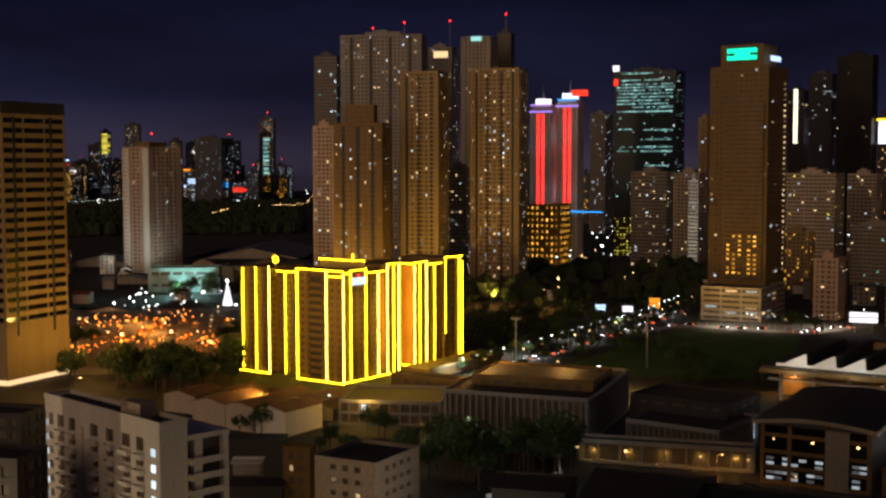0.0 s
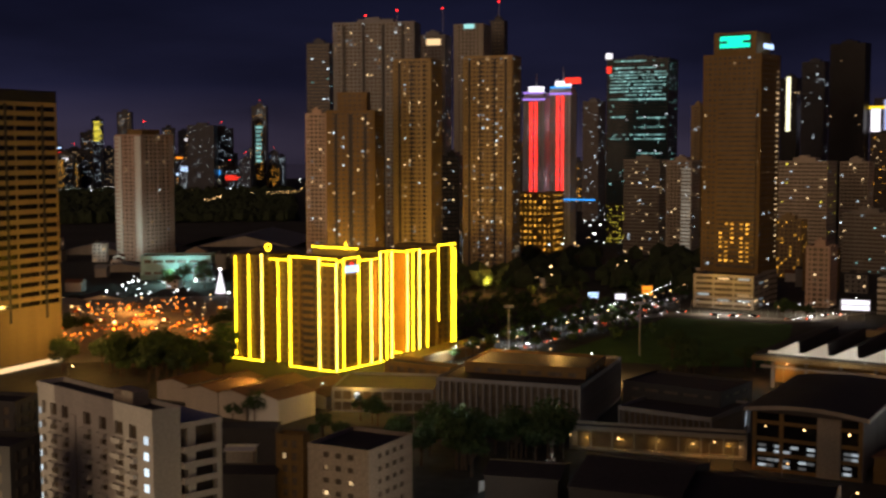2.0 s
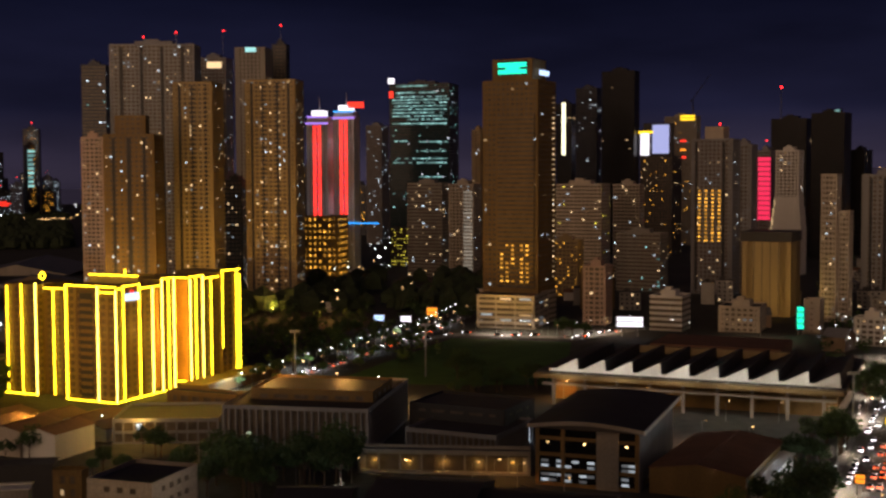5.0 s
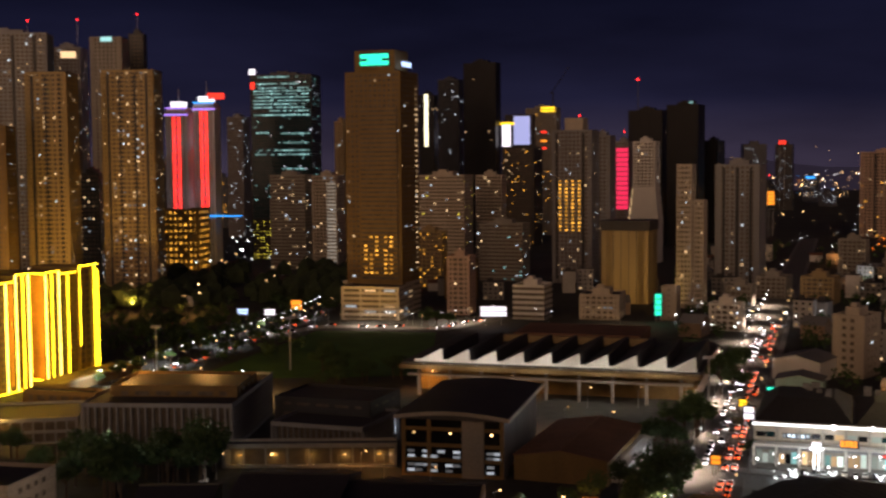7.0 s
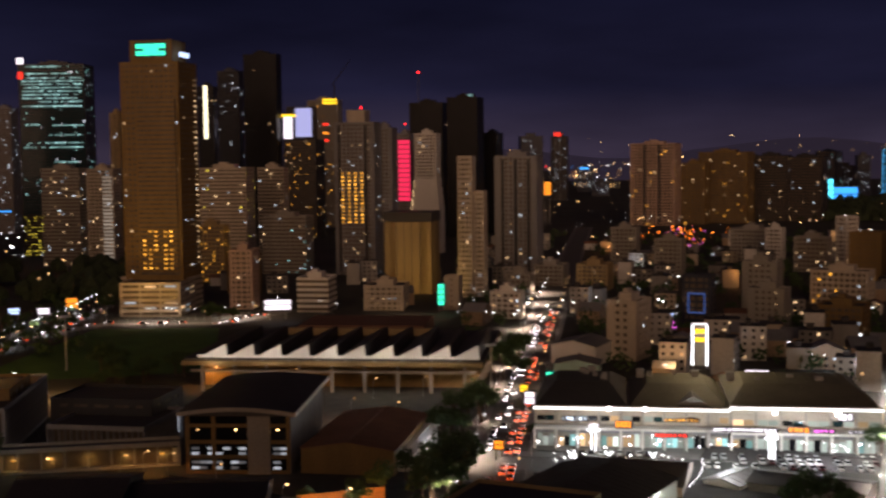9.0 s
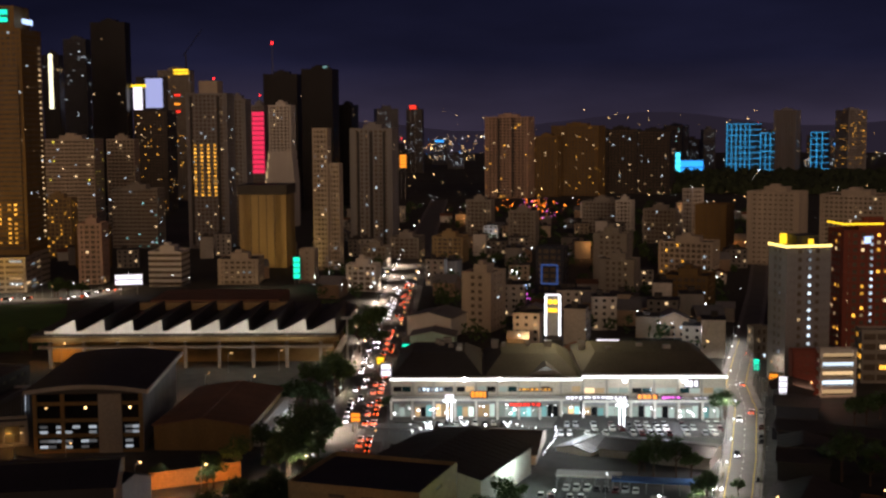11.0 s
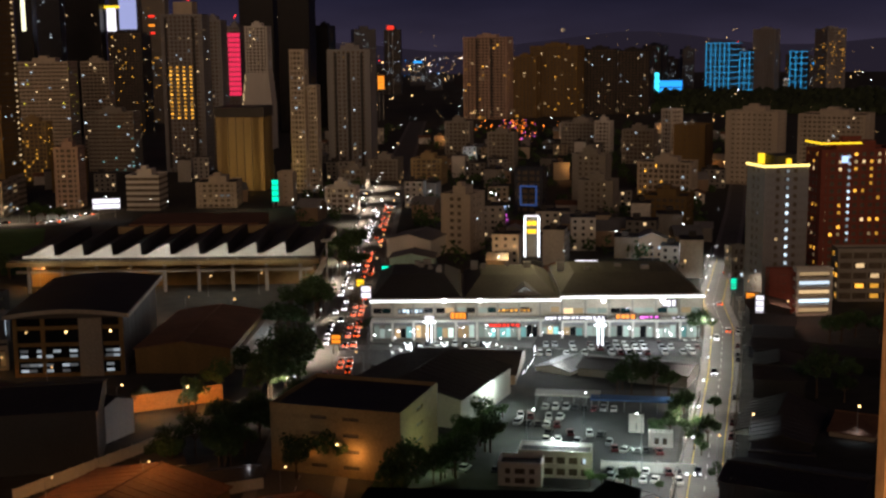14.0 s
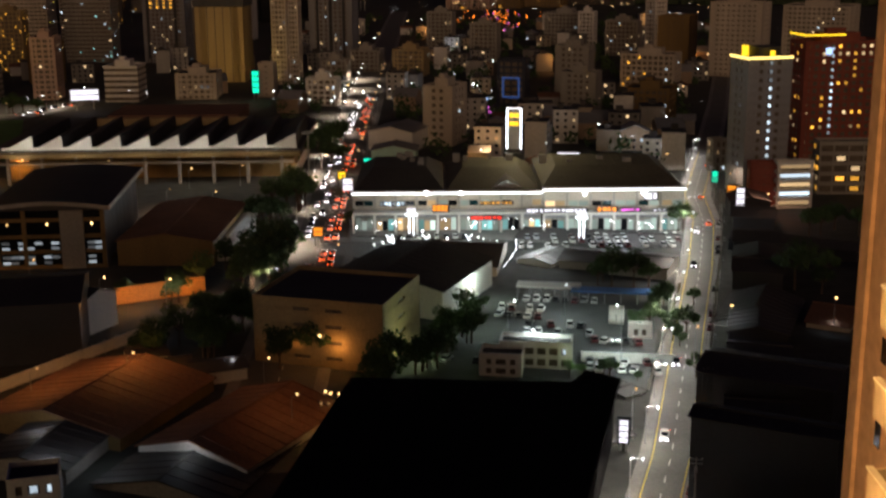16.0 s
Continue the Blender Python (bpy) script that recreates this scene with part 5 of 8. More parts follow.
# ---- the arena with its white saw-tooth roof lights ----
def arena():
    # near corner: east end of the front; x runs west to east along the front
    p, q = Vector((133.1, 521.0)), Vector((240.5, 450.7))
    d = q - p
    a = d.length
    th = thing("arena", pose(q.x, q.y, 0, 0, 0, math.degrees(math.atan2(d.y, d.x))), "long sports arena with white saw-tooth roof", "arena")
    b = 92.0
    piece("hall", [(-a + 4, -4, 17, b - 4, 0, 12.5)], BROWN, th, "dark brown hall")
    piece("front_beam", [(-a, 0, -0.4, 3.2, 11.6, 13.4)], BROWN, th, "long brown roof beam")
    piece("lower_beam", [(-a + 3, -3, 2.0, 4.4, 8.4, 9.4)], CONCRETE, th)
    piece("roof_deck", [(-a, 0, 3.2, b, 12.6, 14.0)], DARK_ROOF, th, "dark roof deck")
    n = 10
    w = (a - 8) / n
    for i in range(n):
        x0 = -a + 6 + i * w
        bm = bmesh.new()
        # a sloping white tooth with a dark folded top running back
        prism(bm, [(x0, 14.0), (x0 + w, 14.0), (x0 + w - 0.4, 19.6), (x0 + w - 1.3, 19.6)], 6.0, 6.9)
        part("white_tooth", bm, WHITE_ROOF, th, "white sloping roof light")
        bm = bmesh.new()
        prism(bm, [(x0 + 0.4, 14.1), (x0 + w, 14.1), (x0 + w - 0.4, 19.4), (x0 + w - 1.3, 19.4)], 7.0, b - 26)
        part("roof_fold", bm, DARK_ROOF, th, "dark folded roof strip")
    piece("white_fascia", [(-a + 5, -2, 5.5, 5.95, 13.4, 15.2)], WHITE_ROOF, th)
    piece("rear_roof", [(-a + 34, -34, b - 22, b + 16, 14.0, 19.0)], RUST_ROOF, th, "raised brown rear roof")
    piece("rear_beam", [(-a + 30, -30, b - 26, b - 22, 15.0, 18.2)], TAN, th)
    for i in range(9):
        x = -a + 8 + i * (a - 16) / 8
        piece("column", [(x - 0.6, x + 0.6, 2.4, 3.6, 0, 11.6)], CONCRETE, th)
    # Unseen lamp boxes and fill lights, added to brighten the white teeth.
    for i in range(10):
        x = -a + 10 + i * (a - 20) / 9
        piece("roof_lamp", [(x - 0.5, x + 0.5, 3.0, 3.4, 13.4, 13.7)], STEEL, th, "small steel box for the added roof fill")
        if i % 2 == 0:
            v = th.matrix_basis @ Vector((x + 5, -5.0, 15.5))
            lamp("roof_flood", v.x, v.y, v.z + 1.5, 1500, (1.0, 0.97, 0.86), 0.3)
    for k in range(3):
        bm = bmesh.new()
        tube(bm, (-3 - k * 1.2, 1.5, 0), (3.5 - k * 0.8, 2.5, 13.5), 0.5, 0.35)
        part("corner_strut", bm, WHITE, th, "white slanting steel strut")
    return th


arena()


# ---- the hall with the bowed roof ----
def bowed_hall():
    c, w, back = Vector((127.8, 368.0)), Vector((99.8, 386.4)), Vector((163.5, 415.3))
    d = c - w
    a, b, h = d.length, 60.0, 20.5
    th = thing("bowed_hall", pose(c.x, c.y, 0, 0, 0, math.degrees(math.atan2(d.y, d.x)) + 3), "grey hall with shallow bowed roof", "hall")
    piece("core", [(-a + 0.5, -0.5, 0.5, b - 0.5, 0, h - 2)], GLASS, th, "dark window glass")
    for z in (0.4, 5.2, 10.0, 15.2):
        piece("floor_band", [(-a, 0, 0, b, z - 0.4, z + 0.7)], BROWN, th)
    piece("tower_pier", [(-13.5, -6.5, -0.6, 0.6, 0, h - 1.5)], CONCRETE, th, "broad pale concrete pier")
    for x in (-a + 0.6, -a + 9, -0.7):
        piece("pier", [(x - 0.6, x + 0.6, -0.1, 0.6, 0, h - 1.5)], BROWN, th)
    side = [(-0.4, 0.12, i * b / 9 + 0.12, (i + 1) * b / 9 - 0.12, 2.0 if i % 3 else 0.0, h - 1.8) for i in range(9)]
    for s in side:
        piece("side_panel", [s], GREY, th, "pale grey side panel")
    n = 12
    prof = [(-a - 2 + (a + 4) * i / n, h - 0.6 + 1.7 * math.sin(math.pi * i / n)) for i in range(n + 1)]
    bm = bmesh.new()
    prism(bm, [(-a - 2, h - 1.6), (2, h - 1.6)] + prof[::-1], -2.5, b + 2)
    part("bowed_roof", bm, DARK_ROOF, th, "dark bowed metal roof")
    bm = bmesh.new()
    prism(bm, [(x, z - 1.1) for x, z in prof] + [(x, z + 0.15) for x, z in prof[::-1]], -3.0, -2.5)
    part("roof_edge", bm, CONCRETE, th, "pale curved roof edge")
    piece("side_edge", [(2.0, 2.5, -3, b + 2, h - 1.7, h - 0.4)], WHITE, th, "pale roof edge")
    r = random.Random(4)
    me = bmesh.new()
    box(me, -1.15, 1.15, -0.05, 0.05, -0.42, 0.42)
    me = mesh_of("lit_window", me, glowing("dim_cool_window", (0.8, 0.92, 1.0), 0.2, 0.8))
    for x in [-a + 3 + 2.5 * i for i in range(7)] + [-4.5, -2.2]:
        for z in (1.8, 3.6, 6.4, 8.0):
            if r.random() < 0.72:
                part("lit_window", me, None, th).location = (x, 0.42, z)
    for x in (-a + 16, -4, -a + 4):
        bm = bmesh.new()
        ball(bm, x, 0.35, 14.0, 0.4)
        part("lamp_globe", bm, BULB_WARM, th, "small lit lamp globe")
    return th


bowed_hall()


# ---- crowns, signs and light lines on the towers ----
def size(th):
    return SIZE[th.name]


def panel(th, name, x0, x1, z0, z1, m, label="", y=-0.35, deep=0.25):
    """A flat board on the front of a tower; x from 0 at its west edge to 1 at its near corner."""
    a, b, h = size(th)
    return piece(name, [(-a + a * x0, -a + a * x1, y, y + deep, z0, z1)], m, th, label)


LED_MAGENTA = glowing("magenta_led_tube", (1.0, 0.015, 0.16), 1.3)
STAIR_LIT = glowing("stair_light", (1.0, 0.92, 0.75), 0.16, 0.3)
for th in (led_w, led_e):
    a, b, h = size(th)
    for k, x in enumerate((0.38, 0.62)):
        m = LED_RED
        panel(th, "light_strip", x - 0.055, x + 0.055, 57, h - 4, m, "glowing red light strip")
    for i in range(14):
        z = 60 + i * (h - 66) / 13
        panel(th, "light_rung", 0.33, 0.67, z, z + 0.35, LED_RED, "glowing red light strip")
        panel(th, "light_dot", 0.485, 0.515, z + 2, z + 3.2, LED_MAGENTA, "small magenta light dot")
    panel(th, "light_band", -0.04, 1.04, h - 2.5, h - 1.0, LED_PURPLE, "purple light band")
    panel(th, "light_band", 0.02, 0.98, h + 4, h + 5.4, LED_BLUE if th is led_e else LED_PURPLE, "blue light band")
    piece("crown", [(-a * 0.95, -a * 0.05, 1, b - 1, h, h + 5)], WHITE, th)
    piece("crown_top", [(-a * 0.78, -a * 0.22, 3, b - 3, h + 5, h + 11)], SIGN_WHITE, th, "bright white crown")
    bm = bmesh.new()
    tube(bm, (-a / 2, b / 2, h + 11), (-a / 2, b / 2, h + 26), 0.7, 0.15)
    part("spire", bm, STEEL, th)
    # Added fill lamps before the front brighten the white walls.
    for z in (70, h - 30):
        v = th.matrix_basis @ Vector((-a / 2, -16, z))
        lamp("facade_flood", v.x, v.y, v.z, 600, (0.86, 0.84, 1.0), 1.0)
a, b, h = size(led_e)
piece("crown_flag", [(-a * 0.3, a * 0.45, 1, 2, h + 8, h + 14)], SIGN_RED, led_e, "red glowing crown sign")
piece("foot_light", [(-a * 0.4, a * 1.2, -1.2, -0.8, 49, 50.2)], LED_BLUE, led_e, "blue light line")

# green roof sign tower
a, b, h = size(cyan_t)
piece("crown_block", [(-a * 0.84, -a * 0.12, 2, b * 0.8, h, h + 15)], BROWN, cyan_t)
piece("sign_board", [(-a * 0.74, -a * 0.20, 1.6, 1.95, h + 4.5, h + 13.5)], DARK, cyan_t, "dark sign board")
for k, (z0, z1, x0, x1) in enumerate(((h + 9.6, h + 12.6, 0.73, 0.22), (h + 5.2, h + 8.0, 0.73, 0.22), (h + 7.2, h + 10.2, 0.60, 0.34))):
    piece("sign_bar", [(-a * x0, -a * x1, 1.3 - k * 0.01, 1.58, z0, z1)], SIGN_GREEN, cyan_t, "glowing green sign bar")
for k in range(5):
    piece("roof_lamp", [(0.2, 0.6, 2 + k * 3.4, 4.4 + k * 3.4, h + 4.0, h + 7.2)], SIGN_BLUE, cyan_t, "pale blue roof lamp")
piece("inner_bay", [(-a * 0.72, -a * 0.06, -1.2, 0.02, 24, h - 22)], CURTAIN, cyan_t, "glazed projecting bay")
for i in range(38):
    piece("bay_band", [(-a * 0.72, -a * 0.06, -1.6, -1.18, 26 + i * (h - 50) / 37, 27.5 + i * (h - 50) / 37)], BROWN, cyan_t)
r = random.Random(3)
me = bmesh.new()
box(me, -1.0, 1.0, -0.1, 0.1, -0.7, 0.7)
me = mesh_of("lit_window", me, LIT_AMBER)
for i in range(9):
    for x in (0.64, 0.54, 0.44, 0.28, 0.18):
        if r.random() < 0.8:
            part("lit_window", me, None, cyan_t).location = (-a * x, -1.28, 28.5 + i * (h - 50) / 37)
me = bmesh.new()
box(me, -0.1, 0.1, -1.1, 1.1, -0.55, 0.55)
me = mesh_of("lit_window", me, LIT_WARM)
for i in range(36):
    part("lit_window", me, None, cyan_t).location = (0.12, b * 0.86, 30 + i * (h - 36) / 36)

a, b, h = size(fin_t)
piece("light_fin", [(-a * 0.62, -a * 0.38, -0.9, -0.4, h - 56, h + 2)], glowing("pale_yellow_light_tube", (1.0, 0.95, 0.62), 1.3), fin_t, "tall pale light tube")
a, b, h = size(office)
piece("roof_sign", [(-a * 0.85, -a * 0.25, -0.5, -0.2, h + 1.5, h + 5.5)], SIGN_WHITE, office, "white glowing roof sign")
piece("crown_band", [(-a, 0, 0, b, h + 1.2, h + 6.5)], DARK, office, "dark roof band")
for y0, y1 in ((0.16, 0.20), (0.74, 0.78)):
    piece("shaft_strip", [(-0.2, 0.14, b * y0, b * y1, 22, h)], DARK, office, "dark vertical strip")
piece("shop_front", [(-a, 0.3, -0.3, b, 0.4, 2.6)], LIT_WARM, office, "white-lit ground floor")
a, b, h = size(glassy)
piece("corner_lamp", [(-a * 1.02, -a * 0.93, 0, 4, h + 1, h + 8)], SIGN_WHITE, glassy, "bright white corner lamp")
piece("corner_sign", [(-a * 1.0, -a * 0.93, -0.4, 0, h - 16, h - 8)], SIGN_RED, glassy, "red glowing corner sign")
r = random.Random(9)
for i, (down, x0, x1) in enumerate(((2, 0.12, 0.62), (10, 0.10, 0.80), (15, 0.05, 0.97), (18.5, 0.05, 0.97), (22, 0.05, 0.97), (26, 0.08, 0.97), (30, 0.05, 0.97), (34, 0.05, 0.97), (38, 0.05, 0.9), (42, 0.3, 0.97), (47, 0.05, 0.97), (68, 0.08, 0.3), (69, 0.5, 0.97), (80, 0.45, 0.95), (89, 0.06, 0.97), (94, 0.06, 0.97), (111, 0.5, 0.88))):
    n = 14
    for k in range(n):
        u = x0 + (x1 - x0) * k / n
        if r.random() < 0.9:
            panel(glassy, "lit_floor", u, u + (x1 - x0) / n * r.uniform(0.75, 0.97), h - down - 0.75, h - down + 0.75, LIT_TEAL, "teal lit floor", y=-0.06, deep=0.12)
a, b, h = size(creamy)
for i in range(int((h - 12) / 3.3)):
    panel(creamy, "stair_light", 0.60, 0.95, 8 + i * 3.3, 9.6 + i * 3.3, STAIR_LIT, "dim white stair window", y=-0.5)
for th, spots in ((c2, ((0.36, 8), (0.75, 12))), (c6, ((0.8, 22),)), (c8, ((0.5, 14),)), (residence, ((0.5, 8),)), (ledr, ((0.5, 6),))):
    a, b, h = size(th)
    for x, t in spots:
        beacon_on(th, -a + a * x, b / 2, h + (5.0 if th in (c6, residence, ledr, c8) else 0.2), t)
a, b, h = size(c7)
panel(c7, "top_light", 0.35, 0.7, h - 3, h + 1.0, LIT_TEAL, "lit top floor")
a, b, h = size(c6)
panel(c6, "top_light", 0.35, 0.85, h - 9, h - 3, LIT_WARM, "lit top floor")
a, b, h = size(screen_t)
piece("screen", [(-a * 0.62, -a * 0.12, -0.5, 0, h + 4, h + 38)], glowing("lilac_screen", (0.50, 0.56, 1.0), 0.55), screen_t, "glowing lilac screen")
piece("screen_frame", [(-a * 0.9, 0, 0.05, 4, h, h + 40)], DARK, screen_t)
piece("side_screen", [(-a * 0.98, -a * 0.72, -0.5, 0, h + 2, h + 30)], SIGN_WHITE, screen_t, "white glowing side screen")
piece("gold_light", [(-a * 1.04, -a * 0.6, -0.9, -0.55, h + 28, h + 31)], SIGN_GOLD, screen_t, "gold light line")
a, b, h = size(screen_u)
for z, m in ((h - 3, SIGN_GOLD), (h + 1, SIGN_GOLD), (h - 32, SIGN_RED), (h - 44, SIGN_ORANGE), (h - 54, SIGN_RED)):
    panel(screen_u, "work_light", 0.5, 0.95 if m is SIGN_GOLD else 0.68, z - 1.4, z + 1.4, m, "glowing work light")
bm = bmesh.new()
tube(bm, (-8, 8, h), (-8, 8, h + 22), 0.9, 0.9)
tube(bm, (-12, 8, h + 20), (16, 8, h + 56), 0.7, 0.35)
part("crane", bm, DARK, screen_u, "dark tower crane")
a, b, h = size(ledr)
for i in range(13):
    z = h - 8 - i * 4.9
    panel(ledr, "light_panel", 0.12 + 0.02 * (i % 2), 1.0, z - 2.0, z + 2.0, glowing("red_facade_light", (0.9, 0.03, 0.10), 0.75) if i == 0 else bpy.data.materials["red_facade_light"], "red glowing facade panel")
a, b, h = size(terr)
for i in range(4):
    piece("terrace_step", [(-a - 0.8 - i * 0.9, 0.8 + i * 0.9, -1 - i * 0.8, b, 0, h - 44 - i * 9)], WHITE, terr)
    piece("step_light", [(-a - 0.8 - i * 0.9, -a + 0.4 - i * 0.9, -1.5 - i * 0.8, -1.05 - i * 0.8, h - 56 - i * 9, h - 46 - i * 9)], LIT_WARM, terr, "warm light at terrace edge")
a, b, h = size(brownb)
piece("roof_band", [(-a - 0.8, 0.8, -0.8, b, h - 4, h + 3)], DARK, brownb, "dark projecting roof band")
a, b, h = size(big)
piece("crown", [(-a * 0.7, -a * 0.25, 2, b - 2, h, h + 11)], CREAM, big)
beacon_on(big, -a * 0.4, b / 2, h + 11, 2.0)
me = bmesh.new()
box(me, -1.0, 1.0, -0.1, 0.1, -0.7, 0.7)
me = mesh_of("lit_window", me, LIT_AMBER)
for i in range(14):
    for x in (0.2, 0.36, 0.52, 0.68):
        part("lit_window", me, None, big).location = (-a + a * x, -0.06, 44 + i * 3.1)
for th, nx, nz in ((led_a, 5, 9), (led_b, 2, 7), (led_c, 2, 7)):
    a, b, h = size(th)
    for i in range(nz):
        z = 8 + i * (h - 8) / (nz - 1)
        piece("light_line", [(-a - 0.5, 0.5, -0.9, -0.3, z - 0.32, z + 0.32)], LED_CYAN, th, "blue light line")
        piece("light_line", [(0.3, 0.9, 0, b, z - 0.32, z + 0.32)], LED_CYAN, th, "blue light line")
    for i in range(nx + 1):
        x = -a + a * i / nx
        piece("light_line", [(x - 0.35, x + 0.35, -1.0, -0.35, 2, h)], LED_CYAN, th, "blue light line")
a, b, h = size(gold)
GOLD_EDGE = glowing("golden_light_line", (1.0, 0.72, 0.18), 2.2)
piece("light_line", [(-a, 0.3, -0.5, -0.1, h + 0.2, h + 1.0)], GOLD_EDGE, gold, "golden roof light line")
piece("light_line", [(0.1, 0.5, -0.5, b, h + 0.2, h + 1.0)], GOLD_EDGE, gold, "golden roof light line")
piece("roof_house", [(-a * 0.8, -a * 0.2, b * 0.3, b * 0.8, h, h + 4.5)], DARK, gold)
piece("roof_lamp", [(-a * 0.9, -a * 0.75, b * 0.2, b * 0.3, h + 0.5, h + 4.5)], SIGN_GOLD, gold, "gold roof lamp")
piece("roof_lamp", [(-0.9, -0.3, b * 0.5, b * 0.6, h + 0.5, h + 3.2)], SIGN_GOLD, gold, "gold roof lamp")
me = bmesh.new()
box(me, -0.1, 0.1, -0.55, 0.55, -0.6, 0.6)
me = mesh_of("lit_window", me, LIT_COOL)
for i in range(15):
    part("lit_window", me, None, gold).location = (0.06, b * 0.52, 5.6 + i * 3.25)
a, b, h = size(redt)
for i in range(15):
    part("lit_window", me, None, redt).location = (0.06, b * 0.36, 6 + i * 3.1)
piece("roof_line", [(-a, 0.4, -0.5, -0.1, h + 3.2, h + 4.0)], SIGN_GOLD, redt, "golden roof light line")
piece("roof_line", [(0.1, 0.5, 0, b * 0.5, h + 3.2, h + 4.0)], SIGN_GOLD, redt, "golden roof light line")
piece("blue_light", [(0.1, 0.4, b * 0.26, b * 0.34, h - 5, h - 2)], SIGN_BLUE, redt, "blue lit sign")
a, b, h = size(parking)
for i in range(5):
    piece("lit_deck", [(-0.9, -0.75, 1.0, b - 1.0, 1.4 + i * 3.4, 3.1 + i * 3.4)], LIT_COOL if i % 2 else LIT_WARM, parking, "lit parking deck")
a, b, h = size(bluesign)
BLUE_DIM = glowing("dim_blue_light", (0.06, 0.14, 0.45), 0.35)
for x0, x1, z0, z1 in ((0.2, 0.8, 21.5, 22.3), (0.2, 0.8, 11, 11.8), (0.2, 0.25, 11.8, 21.5), (0.75, 0.8, 11.8, 21.5)):
    panel(bluesign, "panel_outline", x0, x1, z0, z1, BLUE_DIM, "dim blue light line")


def board(name, x, y, z0, w, h, m, label, turn, posts=True):
    """A lit board on two posts, facing the way that turn gives."""
    th = thing(name, pose(x, y, 0, 0, 0, turn), label, "sign", "street signs")
    face = piece("board", [(-w / 2, w / 2, -0.3, 0.1, z0, z0 + h)], DARK, th)
    n = 4 if h > 1.6 * w else 2
    for k in range(n):
        piece("glowing_panel", [(-w / 2 + 0.15, w / 2 - 0.15, -0.42, -0.32, z0 + 0.12 + k * h / n, z0 + (k + 0.86) * h / n)], m, face, "glowing sign panel")
    piece("back", [(-w / 2 - 0.3, w / 2 + 0.3, 0.12, 0.5, z0 - 0.3, z0 + h + 0.3)], DARK, th)
    for x in (-w * 0.3, w * 0.3):
        piece("post", [(x - 0.25, x + 0.25, 0.5, 0.9, 0, z0 + h * 0.8)], STEEL, th)
    return th


board("billboard", 244.7, 723.3, 6, 16, 6.5, SIGN_WHITE, "white glowing billboard on posts", -20)
board("green_sign", 347.5, 706.8, 4, 4.2, 14, SIGN_GREEN, "tall green glowing street sign", -30)
board("shop_sign", 424.1, 575.0, 6, 9, 2.5, SIGN_BLUE, "blue glowing shop sign", -35)
board("shop_sign", 419.1, 567.1, 1, 11, 4, SIGN_PINK, "pink glowing shop front sign", -35)
board("shop_sign", 358.7, 420.5, 2, 10, 3, SIGN_WHITE, "white glowing shop sign", -40)
board("shop_sign", 348.2, 417.8, 0.6, 22, 2.5, LIT_AMBER, "long amber-lit shop front", -40)
board("shop_sign", 241.1, 413.7, 3, 4, 5, SIGN_WHITE, "white glowing street sign", -35)
board("shop_sign", 413.5, 376.3, 6, 3, 5, SIGN_BLUE, "blue glowing corner sign", -45)
board("shop_sign", 371.3, 344.7, 2, 2.4, 4.5, SIGN_GREEN, "green glowing corner sign", -45)
board("shop_sign", 337.1, 300.3, 3, 3, 8, SIGN_WHITE, "white glowing upright sign", -45)
board("shop_sign", 357.0, 321.6, 3, 5, 3, SIGN_ORANGE, "orange glowing shop sign", -45)
board("shop_sign", 160.2, 169.4, 2, 2, 5, SIGN_WHITE, "white glowing shop sign", -45)
board("shop_sign", 101.7, 803.2, 4, 7, 4, SIGN_BLUE, "pale blue street sign", -10)
board("shop_sign", 119.2, 803.0, 3, 7, 4, SIGN_WHITE, "white glowing street sign", -10)
board("shop_sign", 138.5, 814.9, 4, 7, 7, SIGN_ORANGE, "orange glowing street sign", -12)
board("led_wall", 1581.1,  1670.4, 8, 16, 40, glowing("cyan_beacon", (0.05, 0.75, 1.0), 1.8), "bright cyan light board on tower", -38)
board("led_wall", 1605.4,  1660.9, 8, 50, 26, LED_BLUE, "wide blue light board on low block", -38)


# ---- far skyline, woods and hills ----
def polar(az, dist):
    return dist * math.sin(radians(az)), dist * math.cos(radians(az))


def far_block(r, az, dist, w, h, bright=1.0):
    x, y = polar(az, dist)
    th = thing("far_building", pose(x, y, 0, 0, 0, -az + r.uniform(-20, 20)), "distant building with scattered lit windows", "building", "far skyline")
    d = w * r.uniform(0.6, 1.0)
    piece("body", [(-w / 2, w / 2, 0, d, 0, h), (-w / 5, w / 5, d * 0.3, d * 0.7, h, h + 6)], r.choice((DARK, DARKBLUE, DARKBLUE)), th)
    for m in r.sample((LIT_WARM, LIT_COOL, LIT_COOL, LIT_AMBER), r.choice((1, 2))):
        bm = bmesh.new()
        for k in range(int(r.uniform(10, 34) * bright)):
            cx, cz = r.uniform(-w / 2 + 3, w / 2 - 3), r.uniform(h * 0.15, h - 3)
            s = r.uniform(0.4, 1.1)
            box(bm, cx - s, cx + s, -0.6, 0.02, cz - 0.6, cz + 0.6)
        part("room_light", bm, m, th, kind="stuff")
    if r.random() < 0.2:
        bm = bmesh.new()
        tube(bm, (0, d / 2, h), (0, d / 2, h + 14), 0.5, 0.3)
        part("mast", bm, STEEL, th)
        bm = bmesh.new()
        ball(bm, 0, d / 2, h + 15, 1.3)
        part("red_beacon", bm, BEACON, th, "red warning beacon")
    if r.random() < 0.12:
        piece("roof_sign", [(-w * 0.3, w * 0.3, -1.0, -0.4, h - 7, h - 2)], r.choice((SIGN_WHITE, SIGN_BLUE, SIGN_ORANGE, LED_BLUE)), th, "glowing roof sign")
    return th


